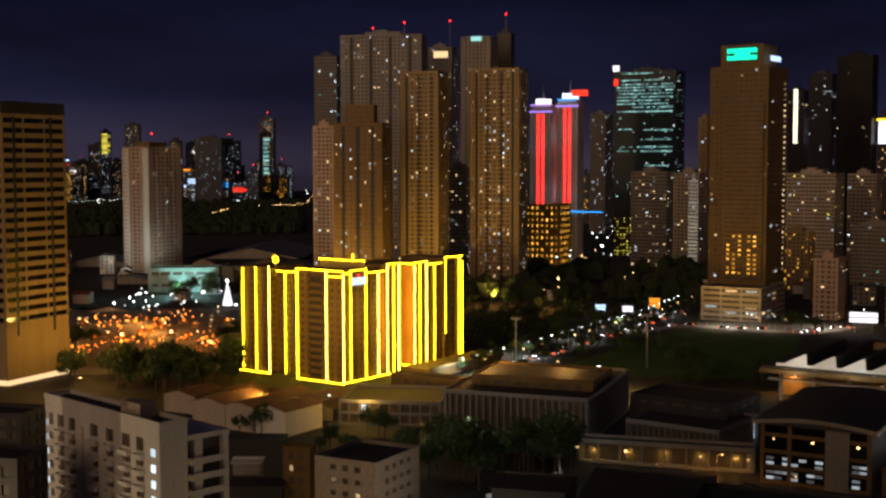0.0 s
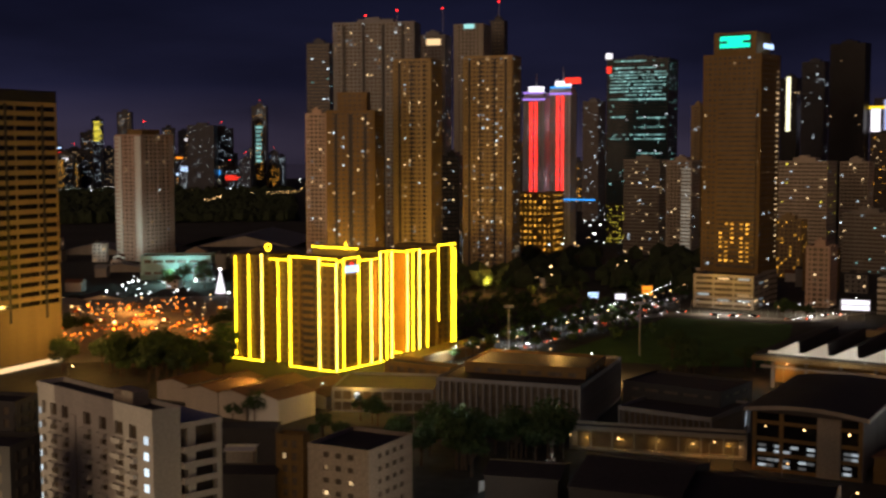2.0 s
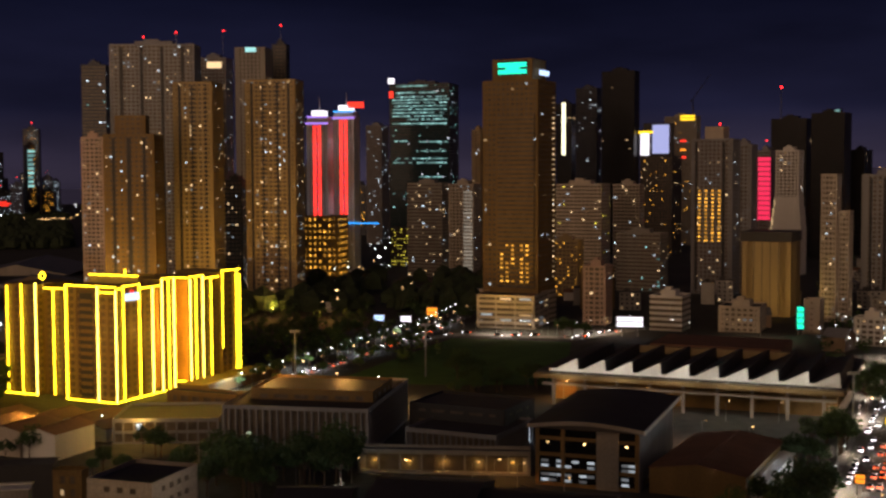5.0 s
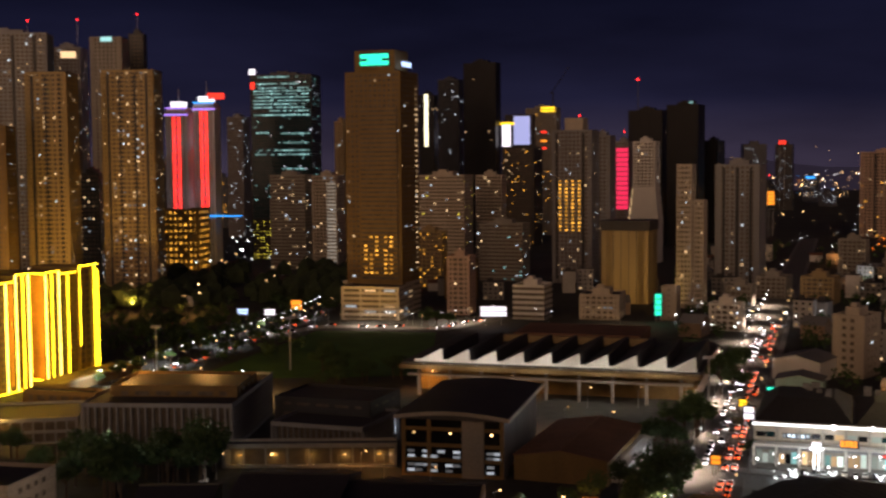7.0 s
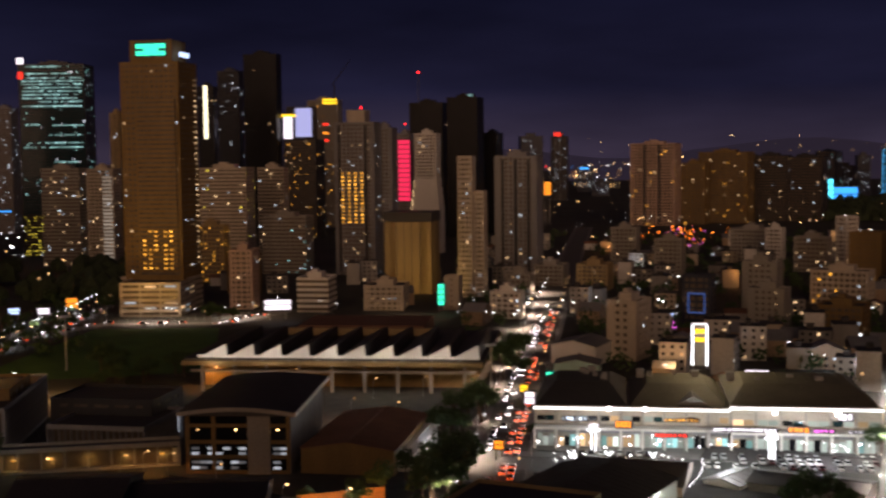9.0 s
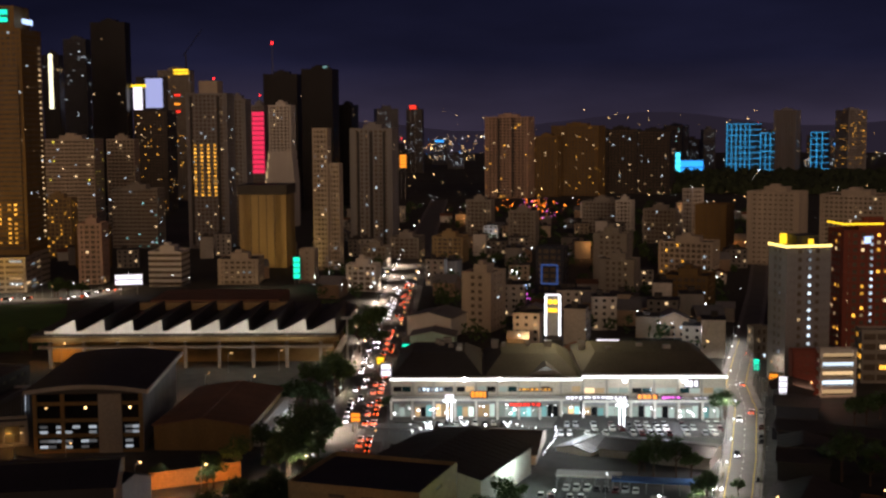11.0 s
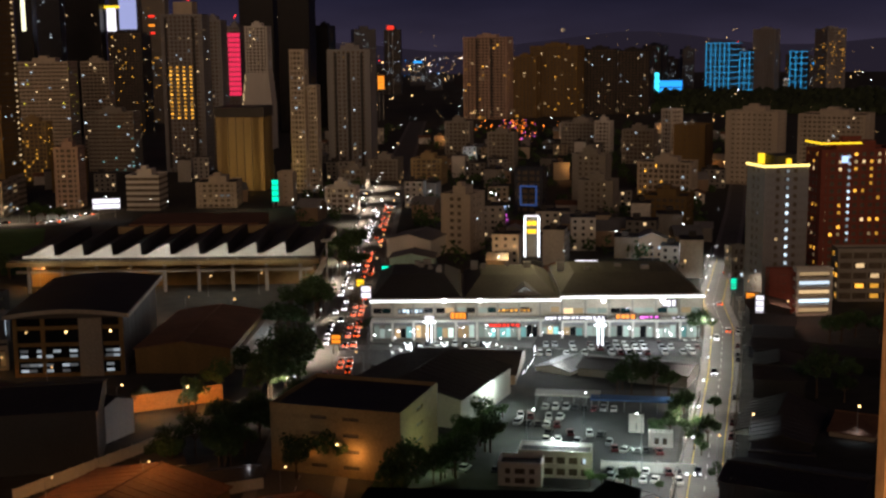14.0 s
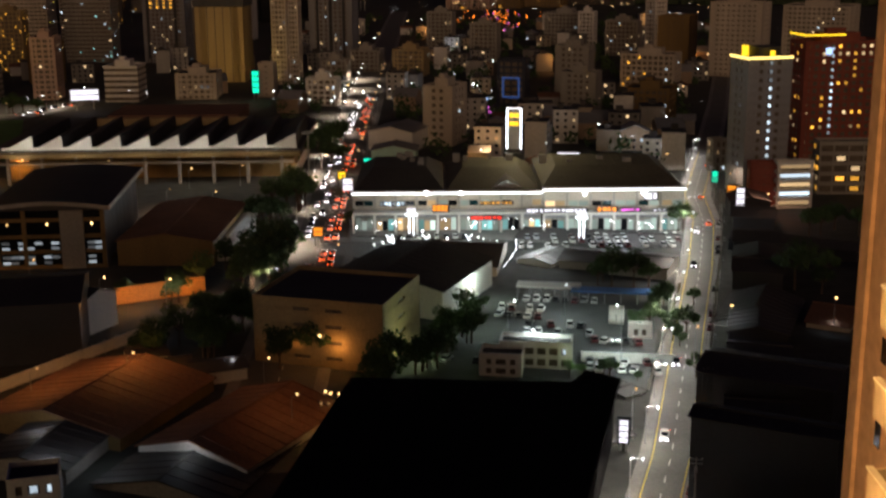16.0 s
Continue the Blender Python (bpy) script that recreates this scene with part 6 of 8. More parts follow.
r = random.Random(21)
for k in range(56):
    far_block(r, r.uniform(-21, -7), r.uniform(3000, 4300), r.uniform(22, 48), r.choice((30, 45, 60, 80, 95, 130)) * r.uniform(0.8, 1.2), 1.4)
for az, dist, w, h in ((-17.2, 3000, 42, 205), (-13.9, 3100, 34, 190), (-8.0, 3200, 38, 210), (-12.0, 2950, 30, 150), (-10.6, 2900, 60, 155), (-9.6, 3000, 50, 150)):
    far_block(r, az, dist, w, h, 2.2)
for k in range(34):
    far_block(r, r.uniform(-2, 24), r.uniform(1900, 2900), r.uniform(24, 44), r.uniform(40, 125), 1.3)
for k in range(58):
    far_block(r, r.uniform(24, 54), r.uniform(2500, 4300), r.uniform(22, 48), r.choice((16, 22, 30, 40, 60, 75)) * r.uniform(0.8, 1.2), 1.2)
far_block(r, 31.62, 2600, 34, 132, 1.0)
far_block(r, 30.40, 2500, 44, 132, 1.6)
x, y = polar(31.55, 2590)
board("red_roof_light", x, y, 132, 14, 8, SIGN_RED, "red glowing roof sign", -30)
x, y = polar(31.09, 1700)
board("orange_screen", x, y, 42, 9, 18, SIGN_ORANGE, "tall orange glowing screen", -30)

# red lamp on a tall lattice mast
bm = bmesh.new()
x, y, z = 810.3, 1718.5, 220.4
for k in range(4):
    tube(bm, (2.5 * (k % 2) - 1.2, 2.5 * (k // 2) - 1.2, 0), (0.4 * (k % 2) - 0.2, 0.4 * (k // 2) - 0.2, z), 0.35, 0.2, 4)
mast = thing("radio_mast", pose(x, y, 0), "tall lattice mast with red lamp", "mast")
part("lattice", bm, STEEL, mast)
bm = bmesh.new()
ball(bm, 0, 0, z + 1.5, 2.0)
part("red_lamp", bm, BEACON, mast, "red warning lamp")


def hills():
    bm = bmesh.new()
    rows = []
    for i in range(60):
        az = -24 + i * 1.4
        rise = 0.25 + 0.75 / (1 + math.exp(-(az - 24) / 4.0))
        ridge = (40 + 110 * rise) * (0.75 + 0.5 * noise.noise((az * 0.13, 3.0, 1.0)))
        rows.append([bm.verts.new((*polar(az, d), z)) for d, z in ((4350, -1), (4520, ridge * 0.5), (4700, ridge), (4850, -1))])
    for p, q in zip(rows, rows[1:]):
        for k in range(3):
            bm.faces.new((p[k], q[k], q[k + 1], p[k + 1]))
    # The hills glow faintly, in place of the night haze before them.
    tagged(new("backdrop_hills", mesh_of("backdrop_hills", bm, glowing("hill_haze_glow", (0.018, 0.014, 0.023), 0.72))), "dark far hills with haze put in as glow", "hills", kind="structure")


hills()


def specks(name, spots, material, radius, label):
    """Far lamps, too many and too small to count."""
    bm = bmesh.new()
    for x, y, z in spots:
        s = radius * rng.uniform(0.6, 1.3)
        v = [bm.verts.new((x + s * p, y + s * q, z + s * t)) for p, q, t in ((1, 0, 0), (0, 1, 0), (-1, 0, 0), (0, -1, 0), (0, 0, 1), (0, 0, -1))]
        for a, b, c in ((0, 1, 4), (1, 2, 4), (2, 3, 4), (3, 0, 4), (1, 0, 5), (2, 1, 5), (3, 2, 5), (0, 3, 5)):
            bm.faces.new((v[a], v[b], v[c]))
    return tagged(new(name, mesh_of(name, bm, material)), label, "lights", kind="stuff")


r = random.Random(31)
hill_spots = [(*polar(r.gauss(41, 7), 4480), r.uniform(60, 150)) for k in range(40)]
specks("hill_lights", hill_spots, BULB_WARM, 1.7, "scattered warm lamps on the far hills")
for nm, m, n, lo, hi, d0, d1, rad in (("far_street_lights", BULB_WARM, 230, -21, 54, 2200, 4300, 1.4), ("far_shop_lights", BULB_WHITE, 170, -21, 54, 2200, 4300, 1.3),
                                      ("town_lights", BULB_WARM, 150, 27, 53, 700, 2200, 0.5), ("town_white_lights", BULB_WHITE, 130, 27, 53, 600, 2200, 0.45)):
    specks(nm, [(*polar(r.uniform(lo, hi), d0 + (d1 - d0) * r.random() ** 0.8), r.uniform(8, 16)) for k in range(n)], m, rad, "scattered small lamps of the distant town")
cl = [(*polar(37.06 + r.gauss(0, 0.75), 1480 + r.uniform(-260, 90)), r.uniform(3, 9)) for k in range(80)]
specks("street_market_lights", cl, BULB_ORANGE, 0.75, "cluster of orange street market lamps")
specks("street_market_signs", [(x + r.uniform(-9, 9), y, z) for x, y, z in cl[:22]], SIGN_PINK, 0.8, "cluster of pink market signs")


def wood(name, lo, hi, d0, d1, n, label, seed):
    r = random.Random(seed)
    bm = bmesh.new()
    for k in range(n):
        x, y = polar(r.uniform(lo, hi), d0 + (d1 - d0) * r.random() ** 1.4)
        s = r.uniform(6, 12)
        m = Matrix.Translation((x, y, s * 0.7)) @ Matrix.Diagonal((s * r.uniform(0.8, 1.4), s * r.uniform(0.8, 1.4), s * r.uniform(0.7, 1.1), 1))
        v = [[bm.verts.new(m @ Vector((math.cos(k + u * 1.2566) * q * r.uniform(0.75, 1.25), math.sin(k + u * 1.2566) * q * r.uniform(0.75, 1.25), z + r.uniform(-0.15, 0.15)))) for u in range(5)] for q, z in ((0.9, -0.5), (0.7, 0.45))]
        top = bm.verts.new(m @ Vector((0, 0, 1.0)))
        for u in range(5):
            w = (u + 1) % 5
            bm.faces.new((v[0][u], v[0][w], v[1][w], v[1][u]))
            bm.faces.new((v[1][u], v[1][w], top))
    return tagged(new(name, mesh_of(name, bm, LEAF_FAR)), label, "trees", kind="stuff")


wood("dark_wood", -21, -6.5, 1750, 3000, 2600, "dark wood between the town and far city", 5)
wood("dark_park", 42, 54, 1800, 2450, 1300, "dark park below the blue-lit towers", 6)
wood("dark_grove", -4, 14, 900, 1150, 200, "dark grove behind the playing field", 8)


# ---- trees ----
def tree_parts(seed, height, spread, leaves=900):
    r = random.Random(seed)
    th = thing("tree", pose(0, 0, -400), "leafy street tree with dark crown", "tree", "trees")
    bm = bmesh.new()
    fork = height * 0.38
    tube(bm, (0, 0, 0), (0.1, 0.05, fork), 0.32, 0.2)
    tips = []
    for k in range(6):
        t = k * 1.05 + r.uniform(-0.3, 0.3)
        tip = (math.cos(t) * spread * r.uniform(0.35, 0.6), math.sin(t) * spread * r.uniform(0.35, 0.6), height * r.uniform(0.58, 0.85))
        tube(bm, (0.1, 0.05, fork), tip, 0.16, 0.05, 5)
        tips.append(tip)
    part("trunk", bm, BARK, th)
    lobes = [(0, 0, height * 0.82, spread * 0.55)] + [(x * 1.25, y * 1.25, z, spread * r.uniform(0.32, 0.5)) for x, y, z in tips]
    verts, faces = [], []
    for k in range(leaves):
        x, y, z, s = r.choice(lobes)
        d = Vector((r.gauss(0, 1), r.gauss(0, 1), r.gauss(0, 0.8)))
        d = d.normalized() * s * r.uniform(0.55, 1.1)
        c = Vector((x, y, z)) + d
        n = (d + Vector((r.uniform(-1, 1), r.uniform(-1, 1), r.uniform(-0.3, 1))) * s).normalized()
        u = n.orthogonal().normalized()
        w = n.cross(u)
        q = r.uniform(0.22, 0.5)
        i = len(verts)
        verts += [tuple(c + u * q), tuple(c + w * q * 0.7), tuple(c - u * q), tuple(c - w * q * 0.7 - n * q * 0.2)]
        faces.append((i, i + 1, i + 2, i + 3))
    me = bpy.data.meshes.new("crown")
    me.from_pydata(verts, [], faces)
    me.materials.append(LEAF)
    part("crown", me, None, th)
    return th


TREES = [tree_parts(1, 10, 4.2), tree_parts(2, 12, 5.2, 1100), tree_parts(3, 8, 3.4, 700)]
planted = []


def plant(x, y, s=1.0):
    k = rng.randrange(3)
    q = s * rng.uniform(0.8, 1.2)
    m = pose(x, y, 0, 0, 0, rng.uniform(0, 360))
    o = TREES[k] if k not in planted else copy_thing(TREES[k], m)
    planted.append(k)
    o.matrix_basis = m @ Matrix.Diagonal((q, q, q * rng.uniform(0.9, 1.1), 1))
    return o


def grove(x, y, dx, dy, turn, n, s=1.0):
    """n trees scattered over a patch dx by dy, turned by turn degrees."""
    m = pose(x, y, 0, 0, 0, turn)
    for k in range(n):
        v = m @ Vector((rng.uniform(-dx, dx) / 2, rng.uniform(-dy, dy) / 2, 0))
        plant(v.x, v.y, s)


grove(-115.5, 576.5, 46, 60, 0, 18, 1.4)
grove(-141.3, 558.9, 60, 30, 0, 13, 1.3)
grove(-188.1, 651.2, 16, 30, 0, 3, 1.2)
grove(-120.7, 681.0, 14, 40, 0, 4, 1.2)
grove(-187.1, 907.5, 70, 50, 0, 5, 1.2)
for x, y, d in along(FIELD_ROAD, 17, 9, 6):
    plant(x, y, 0.9)
for x, y, d in along(FIELD_ROAD, 22, -9, 10):
    plant(x, y, 0.8)
grove(57.9, 724.4, 40, 110, -10, 12, 1.2)
grove(32.1, 736.9, 30, 60, 0, 6, 1.0)
grove(128.2, 562.5, 44, 36, -15, 10, 1.2)
grove(108.0, 541.8, 20, 16, -15, 3, 1.0)
grove(2.9, 413.6, 34, 26, 0, 7, 1.1)
grove(27.0, 405.7, 34, 20, 0, 7, 1.1)
grove(-25.7, 451.0, 16, 12, 0, 3, 0.9)
grove(-71.1, 451.3, 10, 10, 0, 2, 0.9)
grove(278.4, 497.9, 26, 60, -33, 10, 1.25)
grove(207.7, 410.6, 18, 60, -33, 9, 1.1)
grove(172.3, 340.4, 14, 10, -33, 2, 1.3)
grove(212.1, 727.7, 20, 20, -15, 4, 1.1)
grove(164.6, 332.4, 16, 10, -33, 3, 1.0)
grove(166.1, 331.5, 12, 10, -33, 2, 1.3)
grove(111.5, 271.0, 30, 14, -20, 7, 0.9)
grove(132.6, 255.8, 18, 14, -20, 5, 1.2)
grove(130.3, 278.8, 14, 16, -20, 3, 1.1)
grove(129.2, 323.5, 30, 14, -20, 4, 0.8)
grove(138.9, 227.6, 7, 12, -30, 3, 1.0)
grove(166.8, 240.4, 4, 16, -42, 3, 0.5)
grove(229.1, 231.6, 5, 26, -45, 4, 0.6)
grove(240.8, 260.2, 22, 8, -40, 5, 0.9)
grove(185.8, 207.6, 8, 8, -40, 2, 0.5)
grove(225.8, 362.4, 34, 5, MALL_TURN, 7, 0.55)
grove(302.9, 298.0, 6, 6, MALL_TURN, 2, 0.9)
grove(223.3, 211.6, 4, 60, -45, 3, 0.6)

# ---- houses of the dense town ----
WALLS = [surface("house_wall_" + n, c, 0.85, streak=True, tint=0.35) for n, c in (("grey", (0.26, 0.25, 0.24)), ("cream", (0.42, 0.36, 0.28)), ("white", (0.55, 0.53, 0.5)), ("tan", (0.33, 0.24, 0.17)))]


def house_kind(k, w, d, h, wall, roof, gable):
    th = thing("town_house", pose(0, 0, -400), "small weathered town house among others", "house", "town houses")
    bm = bmesh.new()
    if gable:
        prism(bm, [(-w / 2, 0), (w / 2, 0), (w / 2, h), (0, h + w * 0.22), (-w / 2, h)], 0, d)
        part("shell", bm, wall, th)
        for s in (-1, 1):
            bm = bmesh.new()
            prism(bm, [(s * (w / 2 + 0.5), h - 0.12), (0, h + w * 0.22 + 0.1), (0, h + w * 0.22 + 0.3), (s * (w / 2 + 0.5), h + 0.1)], -0.5, d + 0.5)
            part("roof_slope", bm, roof, th)
    else:
        box(bm, -w / 2, w / 2, 0, d, 0, h)
        part("shell", bm, wall, th)
        bm = bmesh.new()
        box(bm, -w / 2 - 0.2, w / 2 + 0.2, -0.2, d + 0.2, h, h + 0.25)
        box(bm, -w * 0.3, -w * 0.05, d * 0.4, d * 0.7, h + 0.25, h + 2.6)
        part("flat_roof", bm, roof, th)
    panes = bmesh.new()
    for z in range(int(h // 3.2)):
        n = max(2, int(w / 3.5))
        lit = (k * 7 + z * 3) % 7
        for i in range(n):
            c = -w / 2 + (i + 0.5) * w / n
            one = bmesh.new() if i == lit else panes
            box(one, c - 0.7, c + 0.7, -0.08, 0.03, z * 3.2 + 1.0, z * 3.2 + 2.4)
            if i == lit:
                part("lit_window", one, LIT_WARM if k % 2 else LIT_COOL, th)
    part("glazing", panes, GLASS, th, kind="stuff")
    return th


HOUSES = [house_kind(0, 11, 9, 7, WALLS[0], METAL_ROOF, True), house_kind(1, 13, 11, 10, WALLS[1], DARK_ROOF, False), house_kind(2, 9, 12, 6.5, WALLS[2], RUST_ROOF, True),
          house_kind(3, 15, 12, 13, WALLS[0], DARK_ROOF, False), house_kind(4, 18, 13, 8, WALLS[3], METAL_ROOF, True), house_kind(5, 12, 10, 16.5, WALLS[2], DARK_ROOF, False)]
used = []


def near_line(p, line, gap):
    for a, b in zip(line, line[1:]):
        a, b = Vector(a), Vector(b)
        t = max(0, min(1, (p - a).dot(b - a) / (b - a).length_squared))
        if (a + (b - a) * t - p).length < gap:
            return True
    return False


def clear(p, gap=9.0):
    if near_line(p, ROAD_W, 18) or near_line(p, ROAD_E, 15) or near_line(p, CROSS, 14) or near_line(p, FIELD_ROAD, 14):
        return False
    for x, y, rot, a, b in FOOT + [(306.9, 299.2, MALL_TURN, 113, 56)]:
        v = pose(x, y, 0, 0, 0, rot).inverted() @ Vector((p.x, p.y, 0))
        if -a - gap < v.x < gap and -gap < v.y < b + gap:
            return False
    return True


def settle(lo, hi, d0, d1, n, turn, seed, power=0.8):
    r = random.Random(seed)
    done = []
    for tries in range(n * 14):
        if len(done) >= n:
            break
        p = Vector(polar(r.uniform(lo, hi), d0 + (d1 - d0) * r.random() ** power))
        if any((p - q).length < 15 for q in done) or not clear(p):
            continue
        done.append(p)
        k = r.randrange(6)
        m = pose(p.x, p.y, 0, 0, 0, turn + r.choice((0, 0, 90, -90)) + r.uniform(-8, 8))
        o = HOUSES[k] if k not in used else copy_thing(HOUSES[k], m)
        used.append(k)
        o.matrix_basis = m
    return done


town = settle(27, 47, 540, 1350, 88, -40, 41)
town += settle(36, 47, 470, 700, 20, -40, 45)
settle(-19, -8, 900, 1250, 22, 0, 42)
settle(10, 30, 800, 1000, 14, -20, 43)
r = random.Random(77)
for k in range(14):
    p = Vector(polar(r.uniform(28, 46.5), r.uniform(520, 1150)))
    if clear(p, 4):
        plant(p.x, p.y, 1.1)


# ---- street lamps ----
def street_lamp(m, bulb, height=8.0, arm=2.2):
    th = thing("street_lamp", m, "steel street lamp with lit head", "street lamp", "street lamps")
    bm = bmesh.new()
    tube(bm, (0, 0, 0), (0, 0, height), 0.12, 0.07)
    tube(bm, (0, 0, height), (arm, 0, height + 0.3), 0.06, 0.05, 5)
    part("pole", bm, STEEL, th)
    bm = bmesh.new()
    ball(bm, arm, 0, height + 0.15, 0.32)
    part("lamp_head", bm, bulb, th, "glowing lamp head")
    return th


LAMP_W = street_lamp(pose(257.2, 462.9, 0), BULB_WARM)
LAMP_C = street_lamp(pose(198.0, 338.5, 0), BULB_WHITE)


def lamps_along(line, step, offset, start, stop, kind, watts=0, color=WARM, every=3):
    for i, (x, y, d) in enumerate(along(line, step, offset, start, stop)):
        copy_thing(kind, pose(x, y, 0.17, 0, 0, d + (-90 if offset > 0 else 90)))
        if watts and i % every == 0:
            lamp("street_light", x, y, 9.0, watts * 1.7, color, 0.6, 150)


lamps_along(ROAD_W, 30, 10, 120, 700, LAMP_C, 11000, (1.0, 0.80, 0.58), 2)
lamps_along(ROAD_W, 34, -10, 80, 700, LAMP_W)
lamps_along(ROAD_E, 26, 5.5, 20, 480, LAMP_C, 3700, (1.0, 0.93, 0.80), 1)
lamps_along(FIELD_ROAD, 13, 7, 0, 400, LAMP_C, 4500, (0.9, 1.0, 0.95), 5)
lamps_along(FIELD_ROAD, 19, -7, 4, 400, LAMP_W)
lamps_along(CROSS, 14, 8, 0, 400, LAMP_C, 6000, (1.0, 0.9, 0.75), 5)
lamps_along(CROSS, 17, -8, 5, 400, LAMP_W)
r = random.Random(15)
for i, p in enumerate(town):
    if i % 2 == 0:
        copy_thing(r.choice((LAMP_W, LAMP_C)), pose(p.x - 7, p.y - 8, 0, 0, 0, r.uniform(0, 360)))
    if i % 9 == 0:
        c = r.choice((WARM, AMBER, COOL))
        lamp("street_light", p.x - 8, p.y - 10, 10, 1800, c, 0.6)
for x, y in ((276.6, 733.0), (346.8, 678.6), (186.1, 751.4), (278.5, 717.5), (363.3, 688.4), (69.7, 555.0), (30.2, 572.2), (-31.1, 505.9), (-43.4, 488.9), (-65.6, 470.9)):
    copy_thing(LAMP_C, pose(x, y, 0, 0, 0, r.uniform(0, 360)))


# ---- cars ----
PAINT = [surface("car_paint_" + n, c, 0.3, 0.2, scale=1, vary=0.08, bump=0.0) for n, c in (("white", (0.72, 0.72, 0.70)), ("silver", (0.42, 0.43, 0.45)), ("dark", (0.03, 0.03, 0.035)), ("red", (0.10, 0.02, 0.022)))]
RUBBER = surface("tyre_rubber", (0.02, 0.02, 0.02), 0.9)


def car_kind(paint, lights, tall=0.0, colour="white"):
    th = thing("car", pose(0, 0, -400), colour + (" car driving with its lights on" if lights else " car parked with its lights off"), "car", "cars")
    bm = bmesh.new()
    prism(bm, [(-2.2, 0.35), (2.2, 0.35), (2.25, 0.75), (1.2, 0.95 + tall * 0.3), (-1.9, 1.0 + tall * 0.4), (-2.25, 0.8)], -0.88, 0.88)
    bmesh.ops.bevel(bm, geom=[e for e in bm.edges], offset=0.08, segments=1, affect="EDGES")
    if lights:
        for x in (-1.4, 1.4):
            box(bm, x - 0.3, x + 0.3, -0.86, 0.86, 0.0, 0.4)
    part("body", bm, paint, th)
    bm = bmesh.new()
    prism(bm, [(-1.75, 0.98), (1.15, 0.93), (0.45, 1.42 + tall), (-1.25, 1.45 + tall)], -0.74, 0.74)
    part("glasshouse", bm, GLASS, th, "dark car windows")
    piece("roof", [(-1.2, 0.4, -0.72, 0.72, 1.42 + tall, 1.5 + tall)], paint, th)
    for x in () if lights else (-1.4, 1.4):
        for y in (-0.82, 0.82):
            bm = bmesh.new()
            bmesh.ops.create_cone(bm, cap_ends=True, segments=10, radius1=0.33, radius2=0.33, depth=0.2, matrix=Matrix.Translation((x, y, 0.33)) @ Matrix.Rotation(radians(90), 4, "X"))
            part("wheel", bm, RUBBER, th)
    if lights:
        for y in (-0.62, 0.62):
            bm = bmesh.new()
            ball(bm, 2.25, y, 0.68, 0.26)
            part("head_light", bm, HEAD, th, "glowing head light")
            bm = bmesh.new()
            ball(bm, -2.22, y, 0.82, 0.3)
            part("tail_light", bm, TAIL, th, "glowing red tail light")
    return th


PARKED = [car_kind(PAINT[0], False, 0.0, "white"), car_kind(PAINT[1], False, 0.25, "silver"), car_kind(PAINT[2], False, 0.0, "dark"), car_kind(PAINT[3], False, 0.1, "red"), car_kind(PAINT[0], False, 0.35, "white")]
DRIVEN = [car_kind(PAINT[0], True, 0.2, "white"), car_kind(PAINT[1], True, 0.0, "silver"), car_kind(PAINT[2], True, 0.3, "dark")]
on_road = set()


def car(kinds, m):
    k = rng.choice(kinds)
    if k.name in on_road:
        return copy_thing(k, m)
    on_road.add(k.name)
    k.matrix_basis = m
    return k


for lane, away in ((-2.0, True), (-4.8, True), (2.0, False), (5.0, False)):
    at = 90 + rng.uniform(0, 9)
    for x, y, d in along(ROAD_W, 7.0, lane, at, 560):
        if rng.random() < (0.44 if away else 0.36):
            car(DRIVEN, pose(x, y, 0.175, 0, 0, d + (0 if away else 180)))
for lane, away in ((-1.9, True), (1.9, False)):
    for x, y, d in along(ROAD_E, 23, lane, 30 + lane * 3, 470):
        if rng.random() < 0.3:
            car(DRIVEN, pose(x, y, 0.175, 0, 0, d + (0 if away else 180)))
for x, y, d in along(ROAD_E, 6.2, -5.3, 60, 330):
    if rng.random() < 0.4:
        car(PARKED, pose(x, y, 0.17, 0, 0, d))
for line in (CROSS, FIELD_ROAD):
    for lane in (-2.5, 2.5):
        for x, y, d in along(line, 11, lane, 3, 300):
            if rng.random() < 0.4:
                car(DRIVEN, pose(x, y, 0.18, 0, 0, d + (0 if lane < 0 else 180)))
for row, y in enumerate((-12, -17.5, -24)):
    for k in range(19):
        x = -57 + k * 2.9
        if rng.random() < 0.66 and not -22 < x < -18:
            car(PARKED, on_mall(x, y, 0.1, 90 + rng.uniform(-3, 3)))
for k in range(9):
    car(PARKED, on_mall(-100 + k * 3.1, -10, 0.1, 90 + rng.uniform(-3, 3)))


def lot(x, y, turn, nx, ny, gap, keep, sway):
    for i in range(nx):
        for j in range(ny):
            if rng.random() < keep:
                v = pose(x, y, 0, 0, 0, turn) @ Vector((i * 2.6 + rng.uniform(-0.3, 0.3), j * gap + rng.uniform(-0.5, 0.5), 0))
                car(PARKED, pose(v.x, v.y, 0.1, 0, 0, turn + 90 + rng.uniform(-sway, sway)))


lot(195.0, 255.8, -45, 5, 2, 6.5, 0.9, 10)
lot(162.5, 234.2, -45, 4, 1, 5.2, 0.7, 16)
lot(192.0, 239.8, -45, 7, 2, 6.5, 0.75, 14)
lot(199.3, 226.1, -45, 6, 1, 6, 0.7, 25)
lot(186.5, 209.5, -45, 7, 2, 5.5, 0.75, 14)
lot(210.5, 263.0, -45, 8, 1, 6, 0.9, 5)


